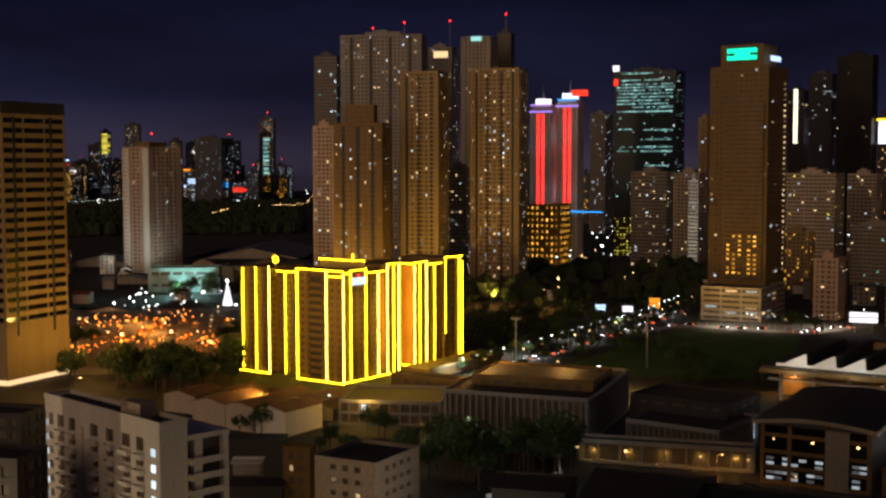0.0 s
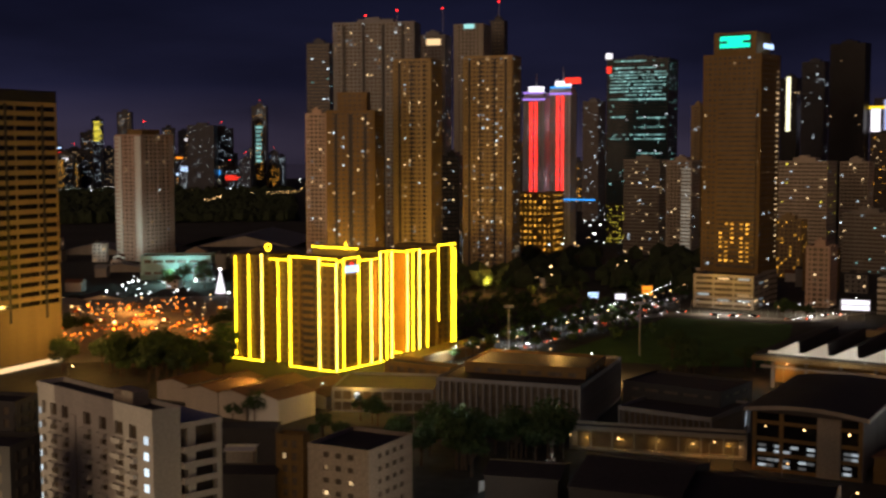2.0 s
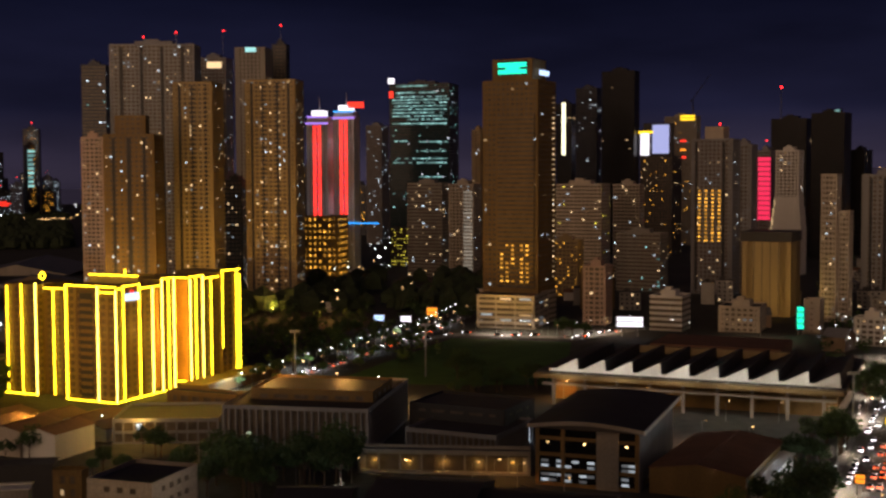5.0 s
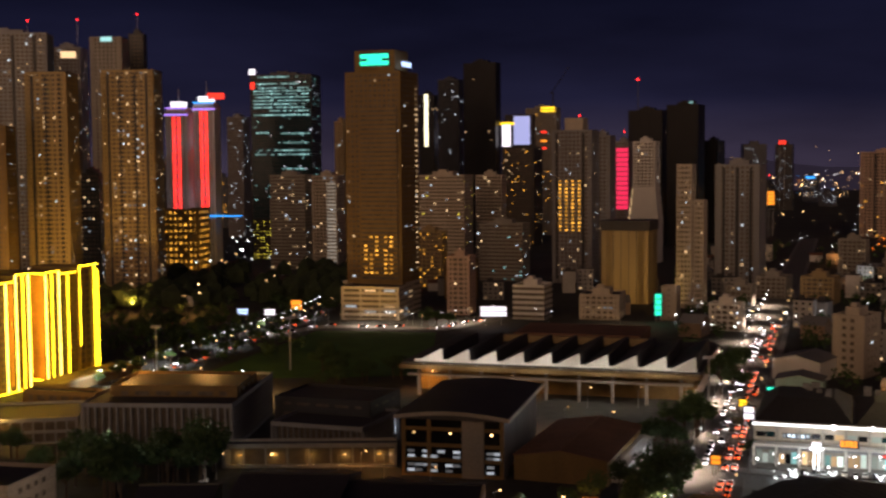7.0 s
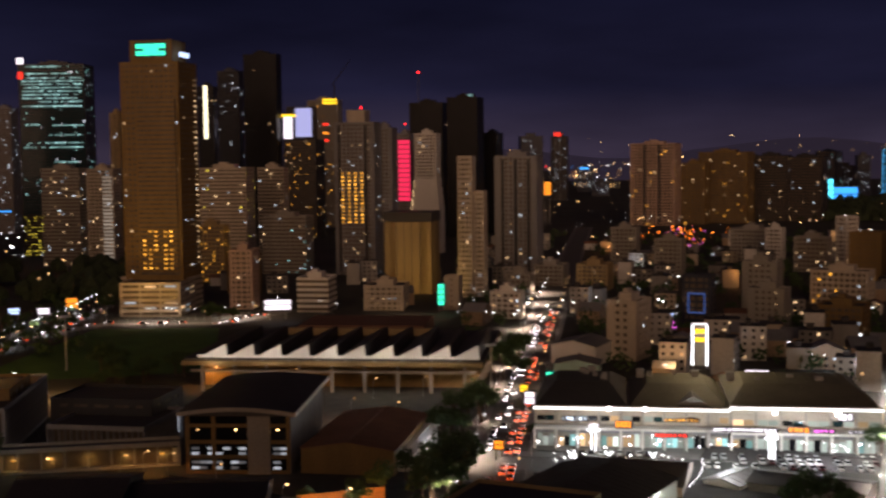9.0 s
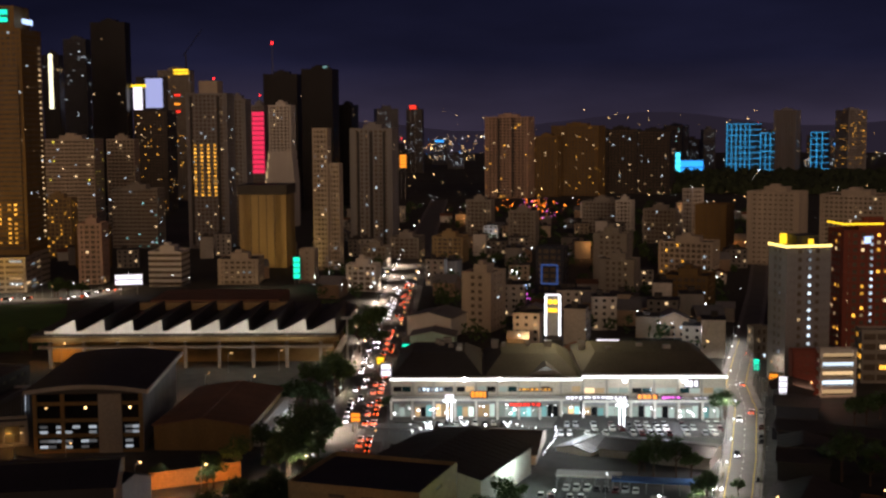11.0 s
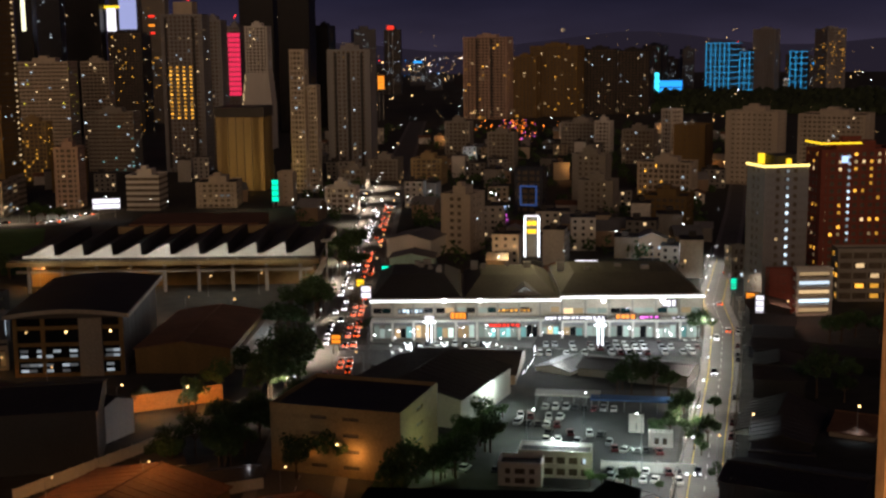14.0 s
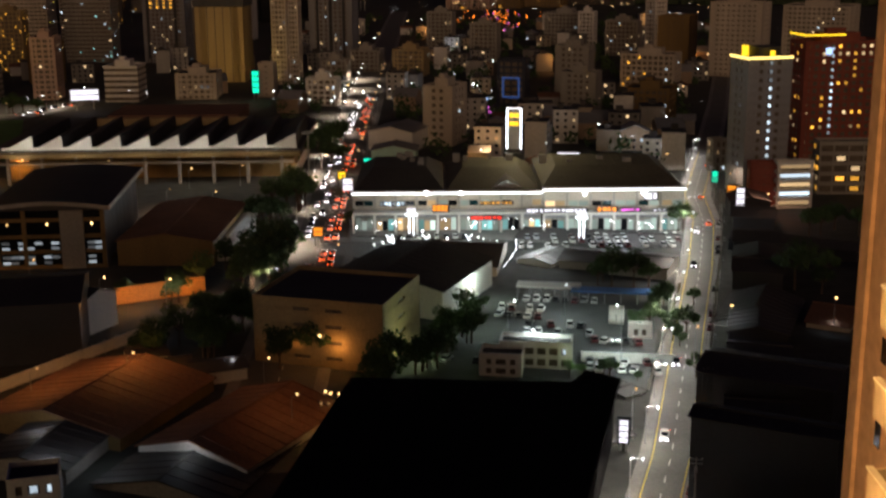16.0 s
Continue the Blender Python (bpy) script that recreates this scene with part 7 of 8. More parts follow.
# ---- yard, fair and small things ----
def canopy(name, x, y, turn, w, d, h, m, label):
    th = thing(name, pose(x, y, 0, 0, 0, turn), label, "canopy", "yard canopies")
    piece("canopy_roof", [(-w / 2, w / 2, -d / 2, d / 2, h, h + 0.35)], m, th)
    for i in range(6):
        px = -w / 2 + 0.3 + i * (w - 0.6) / 5
        for py in (-d / 2 + 0.2, d / 2 - 0.2):
            piece("post", [(px - 0.1, px + 0.1, py - 0.1, py + 0.1, 0, h)], STEEL, th)
    return th


BLUE_ROOF = surface("blue_sheet_roof", (0.04, 0.14, 0.42), 0.6)
canopy("canopy", 217.7, 262.6, -43, 18, 6, 3.2, WHITE_ROOF, "white canopy over parked cars")
canopy("canopy", 228.5, 247.8, -43, 23, 5, 3.2, BLUE_ROOF, "blue sheet canopy in the yard")
tower("site_office", 183.0, 212.0, -43, 17, 7, 5.5, "small white site office", wall=WHITE, storey=2.8, bay=3, lit=0.15, colors=(LIT_COOL,), plant=False, group="yard buildings")
tower("small_house", 60.7, 208.2, -20, 9, 8, 6, "small white house under a cool lamp", wall=WHITE, storey=3, bay=3, lit=0.1, plant=False, group="yard buildings")
tower("site_office", 170.5, 214.8, -43, 10, 7, 4.5, "small white flat-roofed shed", wall=WHITE, storey=2.6, bay=3, lit=0.05, plant=False, group="yard buildings")
tower("container_office", 214.6, 217.8, -43, 6, 2.5, 2.8, "white site container in yard", wall=WHITE, storey=2.8, lit=0.0, plant=False, group="yard buildings")
tower("container_office", 216.9, 230.7, -43, 4, 3, 3.2, "white tank house in yard", wall=WHITE, storey=3.2, lit=0.0, plant=False, group="yard buildings")


def fence(x, y, turn, length, h, m, label, solid=False):
    th = thing("fence", pose(x, y, 0, 0, 0, turn), label, "fence", "fences")
    n = max(2, int(length / 4))
    for i in range(n):
        x0, x1 = i * length / n, (i + 1) * length / n
        piece("fence_panel", [(x0 + 0.15, x1 - 0.15, -0.06, 0.06, 0.15, h)], m, th)
        piece("fence_post", [(x0 - 0.15, x0 + 0.15, -0.15, 0.15, 0, h + 0.2)], m, th)
    return th


fence(188.9, 215.2, -43, 22, 2.6, WHITE, "white panel fence in the car yard")
fence(68.6, 275.6, 24.02, 64.36, 3.0, WHITE, "long white boundary wall panels")
fence(188.6, 191.8, 40.23, 85.48, 2.2, CONCRETE, "concrete yard wall along street")

# low cottages with white walls between the sheds and the school
for x, y, w in ((108.0, 258.0, 11), (118.1, 250.7, 12), (106.6, 269.6, 9)):
    shed("cottage", x, y, -12, w, 8, 4.6, "small dark-roofed cottage with white walls", wall=WHITE, roof=DARK_ROOF, rise=0.35, group="cottages", ridge="x")
# unseen fills added to lighten the boundary wall and cottages
for x, y, w in ((116.1, 254.0, 60), (88.2, 287.9, 90), (106.9, 295.8, 120), (121.0, 300.2, 120)):
    lamp("wall_lamp", x, y, 4.5, w, (0.95, 0.97, 1.0), 0.3)

# clipped shrubs under greenish fill lamps, added in place of the yard light
for i, (x, y) in enumerate(((158.0, 232.5), (154.7, 232.4), (156.4, 238.6), (173.5, 247.6), (177.9, 250.1), (183.9, 254.6), (189.5, 258.5), (195.4, 263.2), (179.5, 208.4), (182.6, 208.0), (190.4, 197.3), (227.6, 222.9), (234.2, 237.0))):
    plant(x, y, 0.34)
for x, y, w in ((156.4, 236.1, 1100), (182.0, 250.0, 420), (226.0, 221.1, 500), (179.4, 206.6, 300)):
    lamp("shrub_lamp", x, y, 5.5, w, (0.78, 1.0, 0.55), 0.3)

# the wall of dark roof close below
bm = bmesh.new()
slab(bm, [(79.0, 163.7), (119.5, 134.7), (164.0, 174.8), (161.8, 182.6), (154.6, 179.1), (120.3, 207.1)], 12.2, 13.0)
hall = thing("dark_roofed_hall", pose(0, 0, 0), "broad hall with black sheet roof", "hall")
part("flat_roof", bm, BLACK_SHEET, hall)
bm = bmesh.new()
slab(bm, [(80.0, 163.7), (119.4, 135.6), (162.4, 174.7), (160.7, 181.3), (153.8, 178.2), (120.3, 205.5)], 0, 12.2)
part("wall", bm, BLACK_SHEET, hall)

# amber-lit wall below the trees, its amber light also put into the colour
fence(114.8, 326.4, -6.53, 26, 5.0, surface("amber_lit_wall", (0.55, 0.28, 0.10), 0.8), "tall wall in amber light colour under amber lamps")
for x, y in ((117.1, 319.6), (133.7, 317.9)):
    lamp("amber_lamp", x, y, 4.0, 1100, AMBER, 0.3)
for x, y in ((55.8, 391.8), (78.0, 384.4), (91.7, 379.9)):
    copy_thing(LAMP_W, pose(x, y, 0))
# fill lamps without fittings, added to brighten walls and ground about the yards
for x, y, w, c in ((131.3, 251.8, 45, AMBER), (137.2, 242.6, 420, AMBER), (119.7, 209.1, 200, AMBER), (110.8, 266.6, 14, COOL), (115.1, 261.0, 14, COOL), (72.3, 219.2, 260, COOL),
                   (199.4, 268.9, 2600, (0.80, 1.0, 0.86)), (243.9, 302.0, 3600, COOL), (219.7, 318.9, 1800, (1.0, 0.7, 0.4)), (275.6, 293.2, 2500, COOL), (63.5, 222.3, 260, COOL), (65.5, 237.2, 160, COOL), (84.9, 209.5, 170, COOL), (119.4, 327.8, 60, COOL)):
    lamp("yard_lamp", x, y, 6.0, w, c, 0.4)
for i, (x, y) in enumerate(((187.9, 242.8), (209.1, 245.5), (208.3, 222.4), (179.9, 219.2), (191.1, 203.8))):
    copy_thing(LAMP_C, pose(x, y, 0.1, 0, 0, 40 * i))
    lamp("yard_lamp", x, y, 9.0, 3600, (0.82, 1.0, 0.93), 0.5, 160)
for i, (x, y) in enumerate(((132.2, 253.6), (137.7, 248.1))):
    copy_thing(LAMP_W, pose(x, y, 0, 0, 0, 200))


def festoon(spots, m, label, name="fair_lights", size=0.45):
    specks(name, spots, m, size, label)


# night fair: stalls, strings of bulbs
FAIR = Vector((-167.8, 703.4))
r = random.Random(51)
stall_roofs = [surface("stall_cloth_" + n, c, 0.8) for n, c in (("red", (0.35, 0.05, 0.03)), ("cream", (0.5, 0.42, 0.3)), ("blue", (0.06, 0.10, 0.3)))]
for k in range(34):
    t = r.uniform(0, 1)
    x, y = FAIR.x + r.uniform(-68, 68), FAIR.y + r.uniform(-75, 75)
    th = thing("fair_stall", pose(x, y, 0.08, 0, 0, r.uniform(-30, 30)), "small fair stall under cloth roof", "stall", "fair stalls")
    w, d = r.uniform(3, 6), r.uniform(3, 4)
    piece("counter", [(-w / 2, w / 2, -d / 2, d / 2, 0, 1.1)], BROWN, th)
    bm = bmesh.new()
    v = [bm.verts.new(p) for p in ((-w / 2 - 0.4, -d / 2 - 0.4, 2.4), (w / 2 + 0.4, -d / 2 - 0.4, 2.4), (w / 2 + 0.4, d / 2 + 0.4, 2.4), (-w / 2 - 0.4, d / 2 + 0.4, 2.4), (0, 0, 3.8))]
    for f in ((3, 2, 1, 0), (0, 1, 4), (1, 2, 4), (2, 3, 4), (3, 0, 4)):
        bm.faces.new([v[i] for i in f])
    part("cloth_roof", bm, stall_roofs[k % 3], th)
    for px in (-w / 2, w / 2):
        piece("post", [(px - 0.06, px + 0.06, -d / 2, -d / 2 + 0.12, 1.1, 2.4)], STEEL, th)
    bm = bmesh.new()
    ball(bm, 0, -d / 2 - 0.5, 2.7, r.uniform(0.4, 1.0))
    part("stall_bulb", bm, r.choice((BULB_ORANGE, BULB_ORANGE, BULB_WARM)), th, "glowing orange bulb")
strings = []
for k in range(16):
    p = FAIR + Vector((r.uniform(-70, 70), r.uniform(-70, 80)))
    q = p + Vector((r.uniform(-30, 30), r.uniform(-14, 14)))
    for i in range(14):
        t = i / 13
        v = p.lerp(q, t)
        strings.append((v.x + r.uniform(-3, 3), v.y + r.uniform(-9, 9), r.uniform(2.5, 8)))
festoon(strings, BULB_ORANGE, "strings of orange bulbs over the fair")
festoon([(FAIR.x + r.uniform(-75, 75), FAIR.y + r.uniform(-40, 120), r.uniform(2, 6)) for k in range(60)], BULB_WARM, "warm bulbs scattered over the fair")
festoon([(FAIR.x + r.uniform(-60, 110), FAIR.y + r.uniform(120, 230), r.uniform(2, 6)) for k in range(60)], BULB_WHITE, "white lamps of the yards behind the fair", size=0.8)
for dx, dy, w in ((-45, -30, 15000), (0, 20, 17000), (40, -10, 16000), (-20, 60, 15000), (20, -55, 9000)):
    lamp("fair_lamp", FAIR.x + dx, FAIR.y + dy, 8, w, (1.0, 0.36, 0.06), 0.6)
lamp("yard_lamp", *Vector((-193.2, 926.7)), 9, 26000, (0.55, 1.0, 0.92), 0.6)


def light_cone(x, y):
    th = thing("light_cone", pose(x, y, 0), "tall white cone of festive lights", "decoration")
    bm = bmesh.new()
    bmesh.ops.create_cone(bm, cap_ends=True, segments=12, radius1=3.6, radius2=0.2, depth=16, matrix=Matrix.Translation((0, 0, 9)))
    part("cone", bm, SIGN_WHITE, th)
    bm = bmesh.new()
    ball(bm, 0, 0, 17.6, 0.9)
    part("star", bm, HEAD, th)
    piece("base", [(-1.5, 1.5, -1.5, 1.5, 0, 1.1)], DARK, th)


light_cone(-149.0, 860.7)


def flood_mast(x, y, h):
    th = thing("flood_mast", pose(x, y, 0), "tall grey floodlight mast by the field", "mast", "flood masts")
    bm = bmesh.new()
    tube(bm, (0, 0, 0), (0, 0, h), 0.45, 0.28, 8)
    part("pole", bm, STEEL, th)
    piece("lamp_bar", [(-2.4, 2.4, -0.3, 0.3, h - 0.8, h + 0.3)], STEEL, th)


flood_mast(35.4, 604.0, 24)
flood_mast(98.7, 600.1, 26)
flood_mast(235.2, 434.0, 24)

# blue-white lamps in the lane below the outlined block
festoon([(-41.85 + r.uniform(-14, 14), 496.73 + r.uniform(-6, 6), r.uniform(2, 4)) for k in range(16)], SIGN_BLUE, "pale blue lamps along a lane", size=0.7)
festoon([(221.01 + t * 23.20 + 2.0 * math.sin(3 * t), 287.69 + t * 24.24, 3.0) for t in [i / 16 for i in range(17)]], HEAD, "curved row of white lamps by the yard", size=0.2)
festoon([(121.05 + r.uniform(-6, 6), 211.81 + r.uniform(-12, 12), r.uniform(2, 5)) for k in range(22)], BULB_WARM, "warm bulbs among dark leaves", size=0.35)
festoon([on_mall(r.uniform(-108, -60), r.uniform(-26, -18), r.uniform(1, 3)).translation for k in range(36)], BULB_WHITE, "white lamps in forecourt planting", size=0.4)
festoon([on_mall(r.uniform(-110, 0), r.uniform(-8, 2), r.uniform(2, 5)).translation for k in range(50)], HEAD, "white lamps along the shop fronts", size=0.3)
for x0 in (-100, -88, -74):
    v = on_mall(x0, -20, 0.1)
    th = thing("light_figure", v, "white glowing wire figure in forecourt", "decoration", "light figures")
    bm = bmesh.new()
    tube(bm, (0, 0, 0), (0, 0, 2.4), 0.2, 0.2)
    tube(bm, (0, 0, 2.2), (1.2, 0, 3.6), 0.18, 0.18)
    tube(bm, (0, 0, 2.2), (-1.2, 0, 3.6), 0.18, 0.18)
    part("wire", bm, LED_WHITE, th)
festoon([(212.03 + r.uniform(-7, 7), 295.84 + r.uniform(-1, 1), r.uniform(2.2, 3.6)) for k in range(18)], BULB_ORANGE, "orange bulbs before the market hall", size=0.4)
lamp("market_lamp", *Vector((209.8, 292.7)), 5, 900, (1.0, 0.55, 0.2), 0.4)
lamp("market_lamp", *Vector((195.9, 299.8)), 5, 900, (0.95, 1.0, 0.9), 0.4)
lamp("market_lamp", *Vector((237.0, 290.7)), 6, 1600, (0.95, 1.0, 0.95), 0.4)
# road-side signs that glow
for x, y, m in ((192.9, 351.0, SIGN_ORANGE), (248.8, 431.4, SIGN_GOLD), (241.0, 481.8, SIGN_GREEN), (273.1, 451.6, SIGN_GREEN)):
    board("road_sign", x, y, 4, 3.2, 3, m, "glowing road-side sign on posts", -35)

# fill lamps added at the office tower foot, the outlined block, arena and campus
for x, y, z, w, c in ((-156.8, 527.7, 20, 11000, (1.0, 0.52, 0.10)), (-157.7, 566.6, 26, 13000, (1.0, 0.52, 0.10)), (-65.7, 544.3, 30, 5000, (1.0, 0.50, 0.06)), (-43.1, 541.4, 30, 5000, (1.0, 0.50, 0.06)), (-16.7, 569.6, 30, 9000, (1.0, 0.50, 0.06)), (-112.0, 205.0, 26, 17000, (1.0, 0.72, 0.42)), (-14.0, 186.0, 14, 8000, (1.0, 0.70, 0.38)), (-46.7, 426.2, 30, 2500, (1.0, 0.8, 0.5)), (-13.5, 396.2, 18, 900, (0.9, 0.95, 0.85)), (8.2, 393.1, 18, 900, (0.9, 0.95, 0.85)), (41.1, 398.1, 18, 900, (0.9, 0.95, 0.85)), (48.6, 493.8, 24, 7000, (1.0, 0.5, 0.12)), (17.1, 494.0, 26, 9000, (1.0, 0.5, 0.12))):
    if z < 26:
        copy_thing(LAMP_W, pose(x, y, 0))
    lamp("street_light", x, y, z, w, c, 1.0)

# amber light under the covered walkway
a, b, h = size(walk_b)
for k in range(5):
    v = walk_b.matrix_basis @ Vector((-a * (0.1 + 0.2 * k), 1.1, 3.6))
    lamp("walkway_lamp", v.x, v.y, v.z, 110, (1.0, 0.62, 0.16), 0.3)
    piece("ceiling_lamp", [(-a * (0.1 + 0.2 * k) - 0.6, -a * (0.1 + 0.2 * k) + 0.6, 0.9, 1.3, 4.0, 4.15)], LIT_AMBER, walk_b, "amber ceiling lamp")
piece("rear_wall", [(-a, 0, 2.55, 2.8, 0, 5.5)], CREAM, walk_b, "pale rear wall of the walkway")
# fill lamps added on street lamp posts about campus, arena yard and near sheds
for x, y, z, w, c in ((-7.7, 425.9, 11, 1500, AMBER), (23.2, 398.8, 11, 700, (0.8, 1.0, 0.7)), (73.9, 529.9, 12, 22000, (1.0, 0.55, 0.2)), (50.8, 569.1, 12, 22000, (1.0, 0.55, 0.2)), (16.3, 543.7, 12, 26000, (1.0, 0.50, 0.12)),
                      (198.4, 467.5, 10, 900, (1.0, 0.72, 0.42)), (217.9, 460.9, 10, 900, (1.0, 0.72, 0.42)), (238.5, 458.9, 10, 1800, (1.0, 0.85, 0.6)), (174.2, 432.1, 10, 5000, (1.0, 0.6, 0.35)), (186.2, 417.8, 10, 4000, (1.0, 0.6, 0.35)), (177.0, 503.8, 9, 4000, AMBER), (148.4, 527.9, 9, 4000, AMBER), (85.6, 385.7, 9, 3000, AMBER), (100.9, 358.1, 9, 1800, AMBER), (124.8, 314.3, 9, 1200, (1.0, 0.8, 0.6)), (210.8, 199.4, 9, 1800, (0.8, 0.85, 1.0)),
                      (116.7, 239.2, 15, 350, AMBER), (111.0, 215.3, 15, 800, AMBER), (93.3, 260.4, 15, 2600, AMBER), (72.2, 262.7, 15, 1900, AMBER), (110.7, 326.7, 9, 160, COOL), (169.6, 177.0, 6, 700, COOL), (230.2, 206.5, 10, 500, COOL), (257.1, 195.6, 3, 120, COOL),
                      (169.5, 757.5, 14, 9000, (1.0, 0.78, 0.5)), (196.0, 747.8, 14, 9000, (1.0, 0.78, 0.5)), (33.3, 853.8, 16, 12000, (1.0, 0.5, 0.1)), (69.2, 840.5, 16, 12000, (1.0, 0.5, 0.1)), (314.7, 691.1, 14, 8000, (1.0, 0.7, 0.4)), (236.4, 748.2, 14, 8000, (1.0, 0.7, 0.4)),
                      (345.0, 294.8, 12, 3000, (1.0, 0.5, 0.3)), (363.2, 330.1, 12, 3500, (1.0, 0.75, 0.5))):
    copy_thing(LAMP_W, pose(x, y, 0, 0, 0, 30))
    lamp("street_light", x, y, z, w, c, 0.6, 160)


def greenery(name, lo, hi, d0, d1, n, seed, label):
    """Tree crowns that fill the gaps between the houses."""
    r = random.Random(seed)
    verts, faces = [], []
    for k in range(n):
        p = Vector(polar(r.uniform(lo, hi), r.uniform(d0, d1)))
        if not clear(p, 1.0):
            continue
        s = r.uniform(3, 6)
        for q in range(34):
            d = Vector((r.gauss(0, 1), r.gauss(0, 1), r.gauss(0, 0.8))).normalized() * s * r.uniform(0.5, 1.05)
            c = Vector((p.x, p.y, s * 1.1)) + d
            u = d.orthogonal().normalized() * r.uniform(0.6, 1.3)
            w = d.cross(u).normalized() * r.uniform(0.6, 1.3)
            i = len(verts)
            verts += [tuple(c + u), tuple(c + w), tuple(c - u), tuple(c - w)]
            faces.append((i, i + 1, i + 2, i + 3))
    me = bpy.data.meshes.new(name)
    me.from_pydata(verts, [], faces)
    me.materials.append(LEAF)
    return tagged(new(name, me), label, "trees", kind="stuff")


greenery("town_greenery", 27, 47, 520, 1500, 620, 61, "dark tree crowns between the town houses")
greenery("field_greenery", -4, 10, 640, 900, 150, 62, "dark tree crowns behind the outlined block")
specks("avenue_lights", [(*polar(r.uniform(5, 9.5), r.uniform(1150, 1700)), r.uniform(5, 14)) for k in range(46)], BULB_WHITE, 0.9, "pale lamps of the avenue between towers")
specks("avenue_warm_lights", [(*polar(r.uniform(4, 14), r.uniform(850, 1300)), r.uniform(5, 12)) for k in range(34)], BULB_WARM, 0.7, "warm lamps of the streets between towers")
specks("shop_street_lights", [(*polar(r.uniform(28, 37), r.uniform(720, 850)), r.uniform(4, 9)) for k in range(46)], BULB_WHITE, 0.5, "white lamps of the shops below the towers")

# fill lamps added below the condominium fronts for light of yellow block and street
for x, y, aim, w in ((-92, 868, (-82, 960, 60), 70000), (-58, 850, (-60, 905, 50), 60000), (-12, 872, (-14, 940, 60), 75000), (36, 888, (40, 960, 55), 80000), (168, 742, (185, 800, 70), 26000), (128, 1172, (118, 1210, 25), 12000)):
    flood(x, y, 5, aim, w, (1.0, 0.58, 0.10))

# dark trees about the campus, along the busy street, round the car yard and by the school
for x, y, dx, dy, n, q in ((4, 388, 34, 14, 9, 1.5), (30, 392, 26, 14, 7, 1.5), (8, 424, 20, 10, 4, 1.0), (-38, 424, 16, 10, 3, 0.9), (-120, 545, 60, 26, 12, 1.6), (160, 340, 12, 10, 4, 1.0), (206, 400, 16, 40, 6, 1.2),
                           (178, 250, 8, 26, 7, 0.75), (154, 231, 6, 12, 4, 0.9), (219, 226, 4, 12, 3, 0.5), (216, 210, 4, 8, 2, 0.5), (145, 256, 18, 10, 6, 1.25), (356, 262, 46, 24, 10, 1.1), (296, 220, 36, 22, 6, 1.0)):
    grove(x, y, dx, dy, -40, n, q)

# the bright heart of the far city: floodlit blocks and signs, and the lit roads through the dark wood
r = random.Random(88)
for az, dist, w, h, m, z0, z1 in ((-11.09, 3000, 26, 136, SIGN_WHITE, 120, 127), (-10.22, 3010, 20, 118, SIGN_WHITE, 84, 114), (-9.84, 3020, 34, 128, SIGN_WHITE, 112, 120), (-11.2, 2960, 40, 70, SIGN_BLUE, 50, 62), (-10.7, 2950, 44, 62, SIGN_WHITE, 36, 50),
                                  (-9.59, 2940, 30, 66, LED_BLUE, 42, 54), (-15.02, 3050, 24, 172, LIT_YELLOW, 120, 168), (-7.99, 3040, 22, 168, LIT_TEAL, 70, 160), (-9.21, 2930, 44, 60, SIGN_RED, 30, 42), (-16.46, 3000, 40, 92, SIGN_WHITE, 74, 82)):
    th = far_block(r, az, dist, w, h, 2.4)
    n = 3 if z1 - z0 < 15 else 9
    for k in range(n):
        q = z0 + (z1 - z0) * k / n
        piece("light_band", [(-w * 0.4, w * r.uniform(0.1, 0.42), -1.0, -0.4, q, q + (z1 - z0) / n * 0.6)], m, th, "glowing band of lit floors")
for k in range(60):
    far_block(r, r.uniform(-17.5, -6.5), r.uniform(2900, 3900), r.uniform(16, 34), r.uniform(30, 105), 2.2)
for nm, az0, az1, d0, d1, n, m in (("wood_road_lights", -10.4, -9.6, 2050, 2250, 16, BULB_WARM), ("wood_road_lights", -7.8, -6.2, 2380, 2450, 22, BULB_WARM), ("wood_edge_lights", -17.5, -13.0, 2650, 2900, 40, BULB_WHITE)):
    specks(nm, [(*polar(az0 + (az1 - az0) * k / n + r.uniform(-0.05, 0.05), d0 + (d1 - d0) * k / n), r.uniform(17, 20)) for k in range(n)], m, 0.7, "row of lamps along a far road")
for k, (m, n) in enumerate(((BULB_WHITE, 70), (BULB_WARM, 80), (LED_BLUE, 14), (SIGN_ORANGE, 16))):
    specks("horizon_lights", [(*polar(r.uniform(29.5, 38), r.uniform(2300, 4300)), r.uniform(14, 70)) for i in range(n)], m, 1.3, "coloured lamps of the town towards the horizon")

# fill lamps added for the tan block, the bowed hall's side and the lean-to
flood(352, 762, 3, (370, 806, 30), 15000, (1.0, 0.66, 0.16))
flood(372, 752, 3, (384, 796, 30), 12000, (1.0, 0.66, 0.16))
lamp("yard_lamp", 157, 378, 9, 2600, (0.95, 0.92, 0.9), 0.5)
lamp("yard_lamp", 180, 366, 6, 1500, (0.8, 0.92, 1.0), 0.4)

# a pale roof light on the black tower, beside its plant room
th = thing("roof_light", pose(690, 1310, 164.6, 0, 0, -42), "pale teal lamp on a black tower roof", "lamp")
piece("plinth", [(-9, -1, 4, 10, 0, 5)], BLACK_GLASS, th)
piece("lamp_panel", [(-8, -3, 3.6, 3.95, 2, 4.6)], LIT_TEAL, th, "pale teal glowing panel")


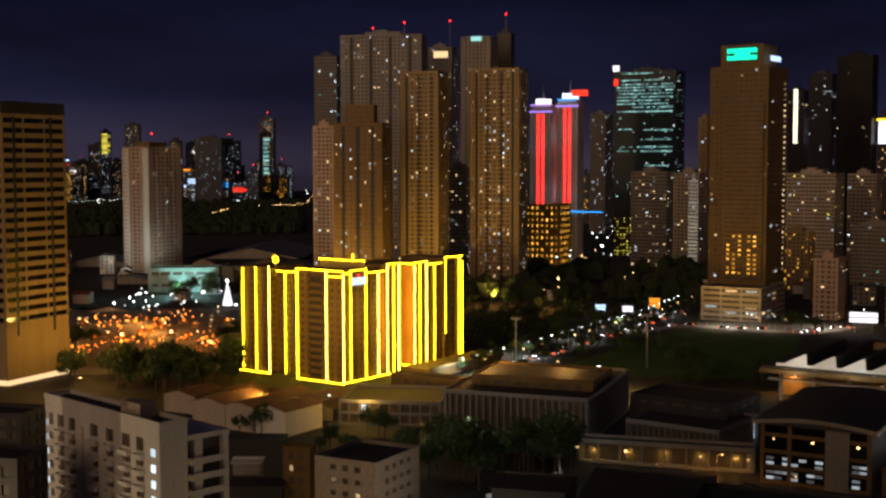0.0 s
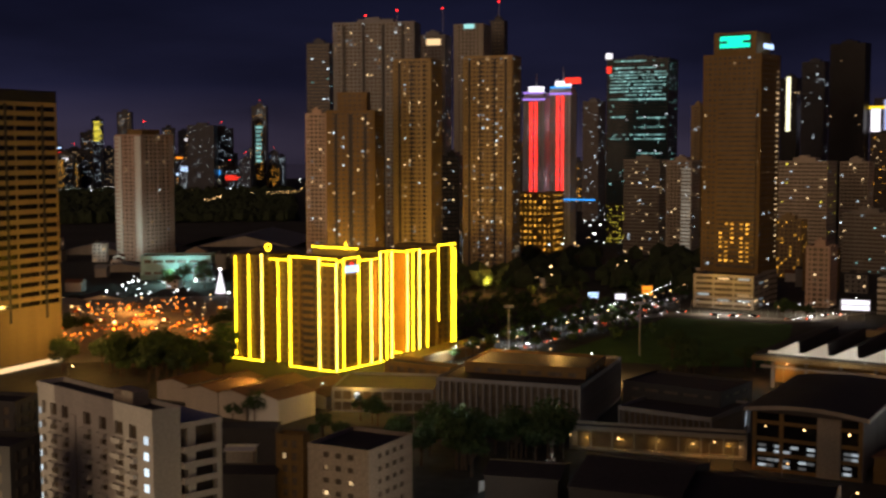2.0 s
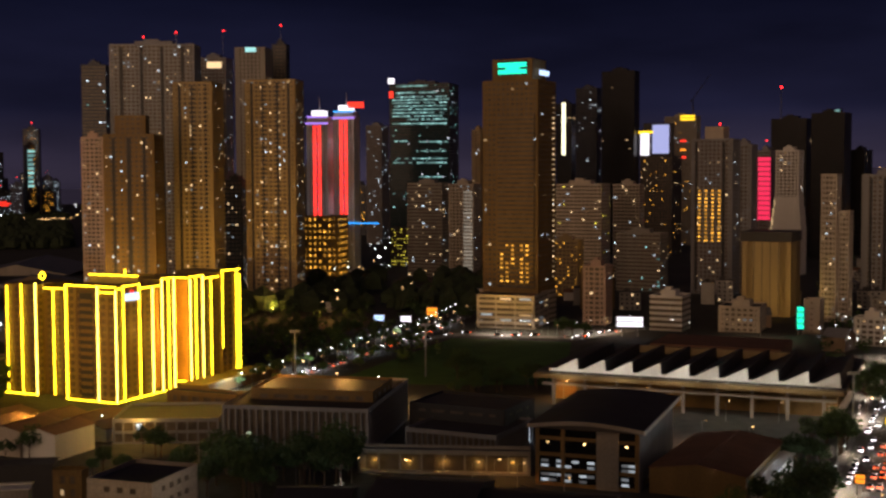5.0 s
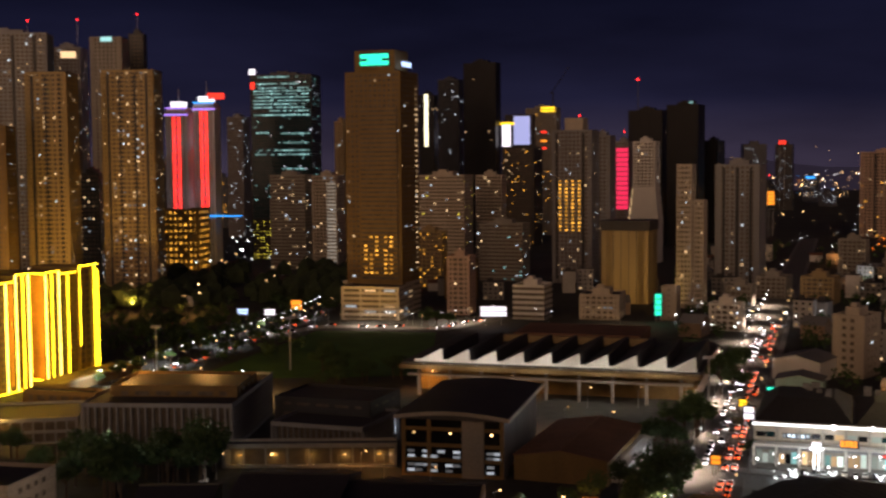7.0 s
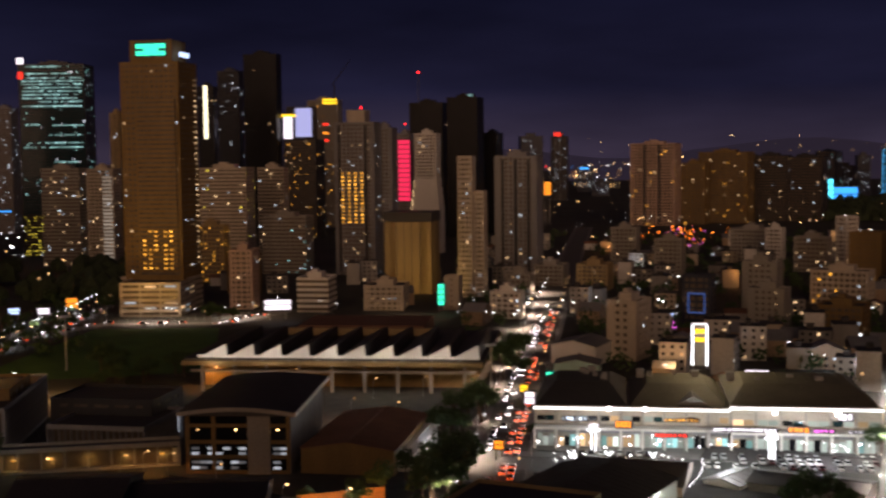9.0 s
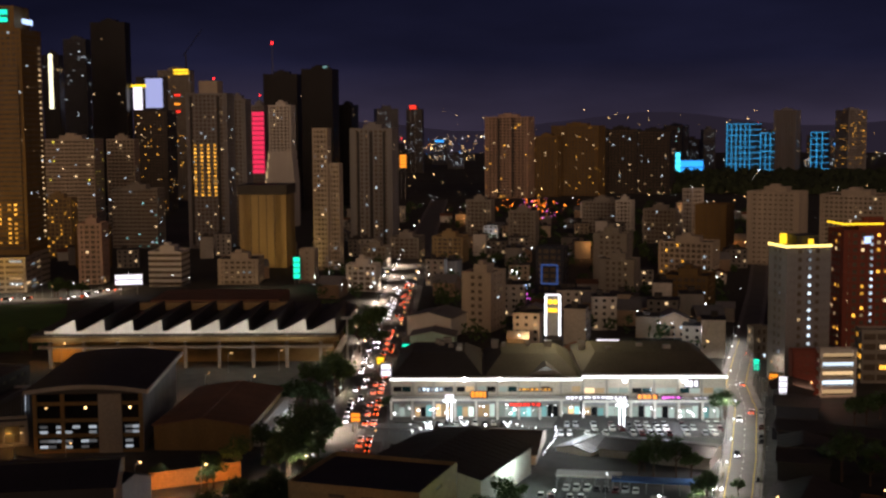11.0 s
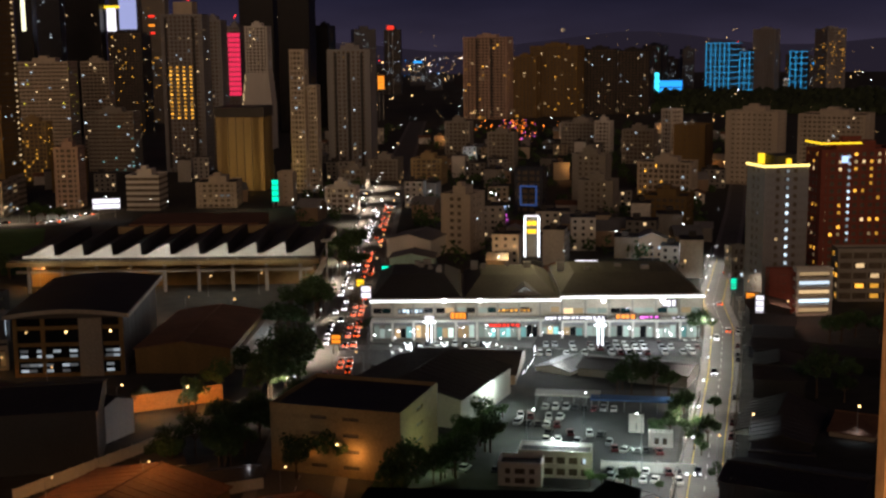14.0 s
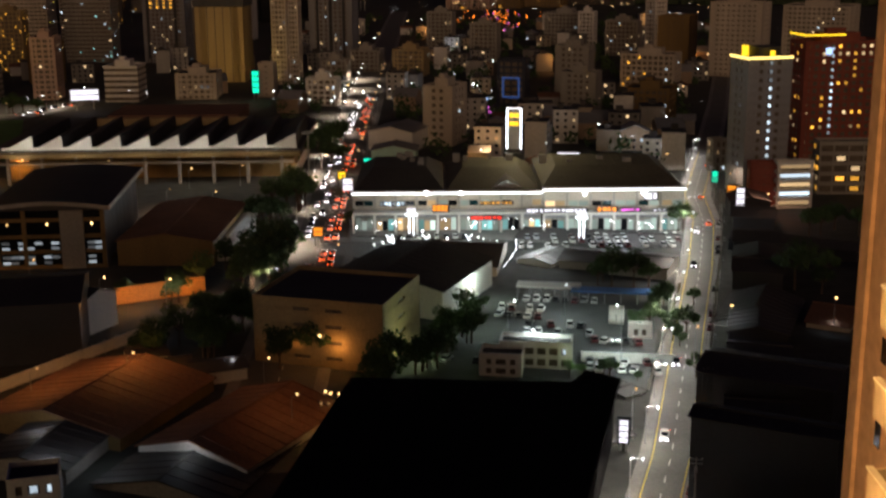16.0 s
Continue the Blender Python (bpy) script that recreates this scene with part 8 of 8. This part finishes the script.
# ---- the dark side of the quiet street: low roofs, poles and wires ----
for k, (x, y, d) in enumerate(along(ROAD_E, 19, -24, 110, 345)):
    if clear(Vector((x, y)), 3.0):
        shed("row_house", x, y, d - 90, 14, 16, 5.4 + (k * 37 % 5) * 0.5, "low dark house with sheet roof beside street", wall=DARK, roof=DARK_ROOF, rise=0.24, group="row houses", ridge="x" if k % 2 else "y")


def utility_pole(m):
    th = thing("utility_pole", m, "grey concrete utility pole with crossarms", "pole", "utility poles")
    bm = bmesh.new()
    tube(bm, (0, 0, 0), (0, 0, 10.5), 0.19, 0.12, 8)
    part("pole", bm, CONCRETE, th)
    for z in (9.2, 10.0):
        piece("crossarm", [(-1.2, 1.2, -0.07, 0.07, z, z + 0.14)], STEEL, th)
    for x in (-1.0, 0.0, 1.0):
        piece("insulator", [(x - 0.06, x + 0.06, -0.06, 0.06, 10.14, 10.4)], WHITE, th, "small white insulator")
    bm = bmesh.new()
    tube(bm, (0.0, -0.42, 7.4), (0.0, -0.42, 8.5), 0.3, 0.3, 8)
    part("transformer", bm, STEEL, th, "grey steel transformer drum")
    return th


spans = [(x, y, d) for x, y, d in along(ROAD_E, 24, -6.0, 95, 400)]
first = utility_pole(pose(spans[0][0], spans[0][1], 0.17, 0, 0, spans[0][2] + 90))
for x, y, d in spans[1:]:
    copy_thing(first, pose(x, y, 0.17, 0, 0, d + 90))
bm = bmesh.new()
for (x0, y0, d0), (x1, y1, d1) in zip(spans, spans[1:]):
    for off, top in ((-1.0, 10.5), (0.0, 10.5), (1.0, 10.5), (0.3, 8.2)):
        p0 = Vector((x0 - math.sin(radians(d0)) * off, y0 + math.cos(radians(d0)) * off, top))
        p1 = Vector((x1 - math.sin(radians(d1)) * off, y1 + math.cos(radians(d1)) * off, top))
        pts = [p0.lerp(p1, i / 6) - Vector((0, 0, 4 * 0.5 * (i / 6) * (1 - i / 6))) for i in range(7)]
        for u, v in zip(pts, pts[1:]):
            tube(bm, u, v, 0.035, 0.035, 3)
tagged(new("overhead_wires", mesh_of("overhead_wires", bm, RUBBER)), "black overhead wires between the utility poles", "wires", kind="stuff")

# dark trees and low roofs that fill the school grounds
for x, y, dx, dy, n, q in ((150, 318, 14, 12, 5, 1.1), (128, 300, 26, 10, 6, 0.9), (150, 290, 16, 14, 5, 1.0), (122, 284, 24, 12, 6, 0.9)):
    grove(x, y, dx, dy, -35, n, q)

# the lit lane wall before the trees, fills added by workshops and low flats
fence(12.5, 358.7, 48.8, 38.0, 3.2, WHITE, "pale lane wall under cool lamps")
for k in range(4):
    u = (k + 0.5) / 4
    lamp("lane_lamp", 12.5 + u * 25.0 + 1.5, 358.7 + u * 28.6 - 4.0, 4.5, 150, (0.8, 0.95, 1.0), 0.3)
for x, y, z, w, c in ((-65.7, 397.5, 7, 900, (0.7, 0.9, 1.0)), (-50.7, 483.7, 6, 1500, (0.55, 0.75, 1.0)), (-69.8, 462.2, 6, 700, (0.6, 0.85, 1.0)), (2, 284, 16, 3200, (1.0, 0.8, 0.58)), (-34, 282, 14, 1800, (1.0, 0.66, 0.36)), (-30, 470, 12, 5200, (1.0, 0.55, 0.1)), (-70, 480, 12, 5200, (1.0, 0.55, 0.1))):
    lamp("yard_lamp", x, y, z, w, c, 0.4)
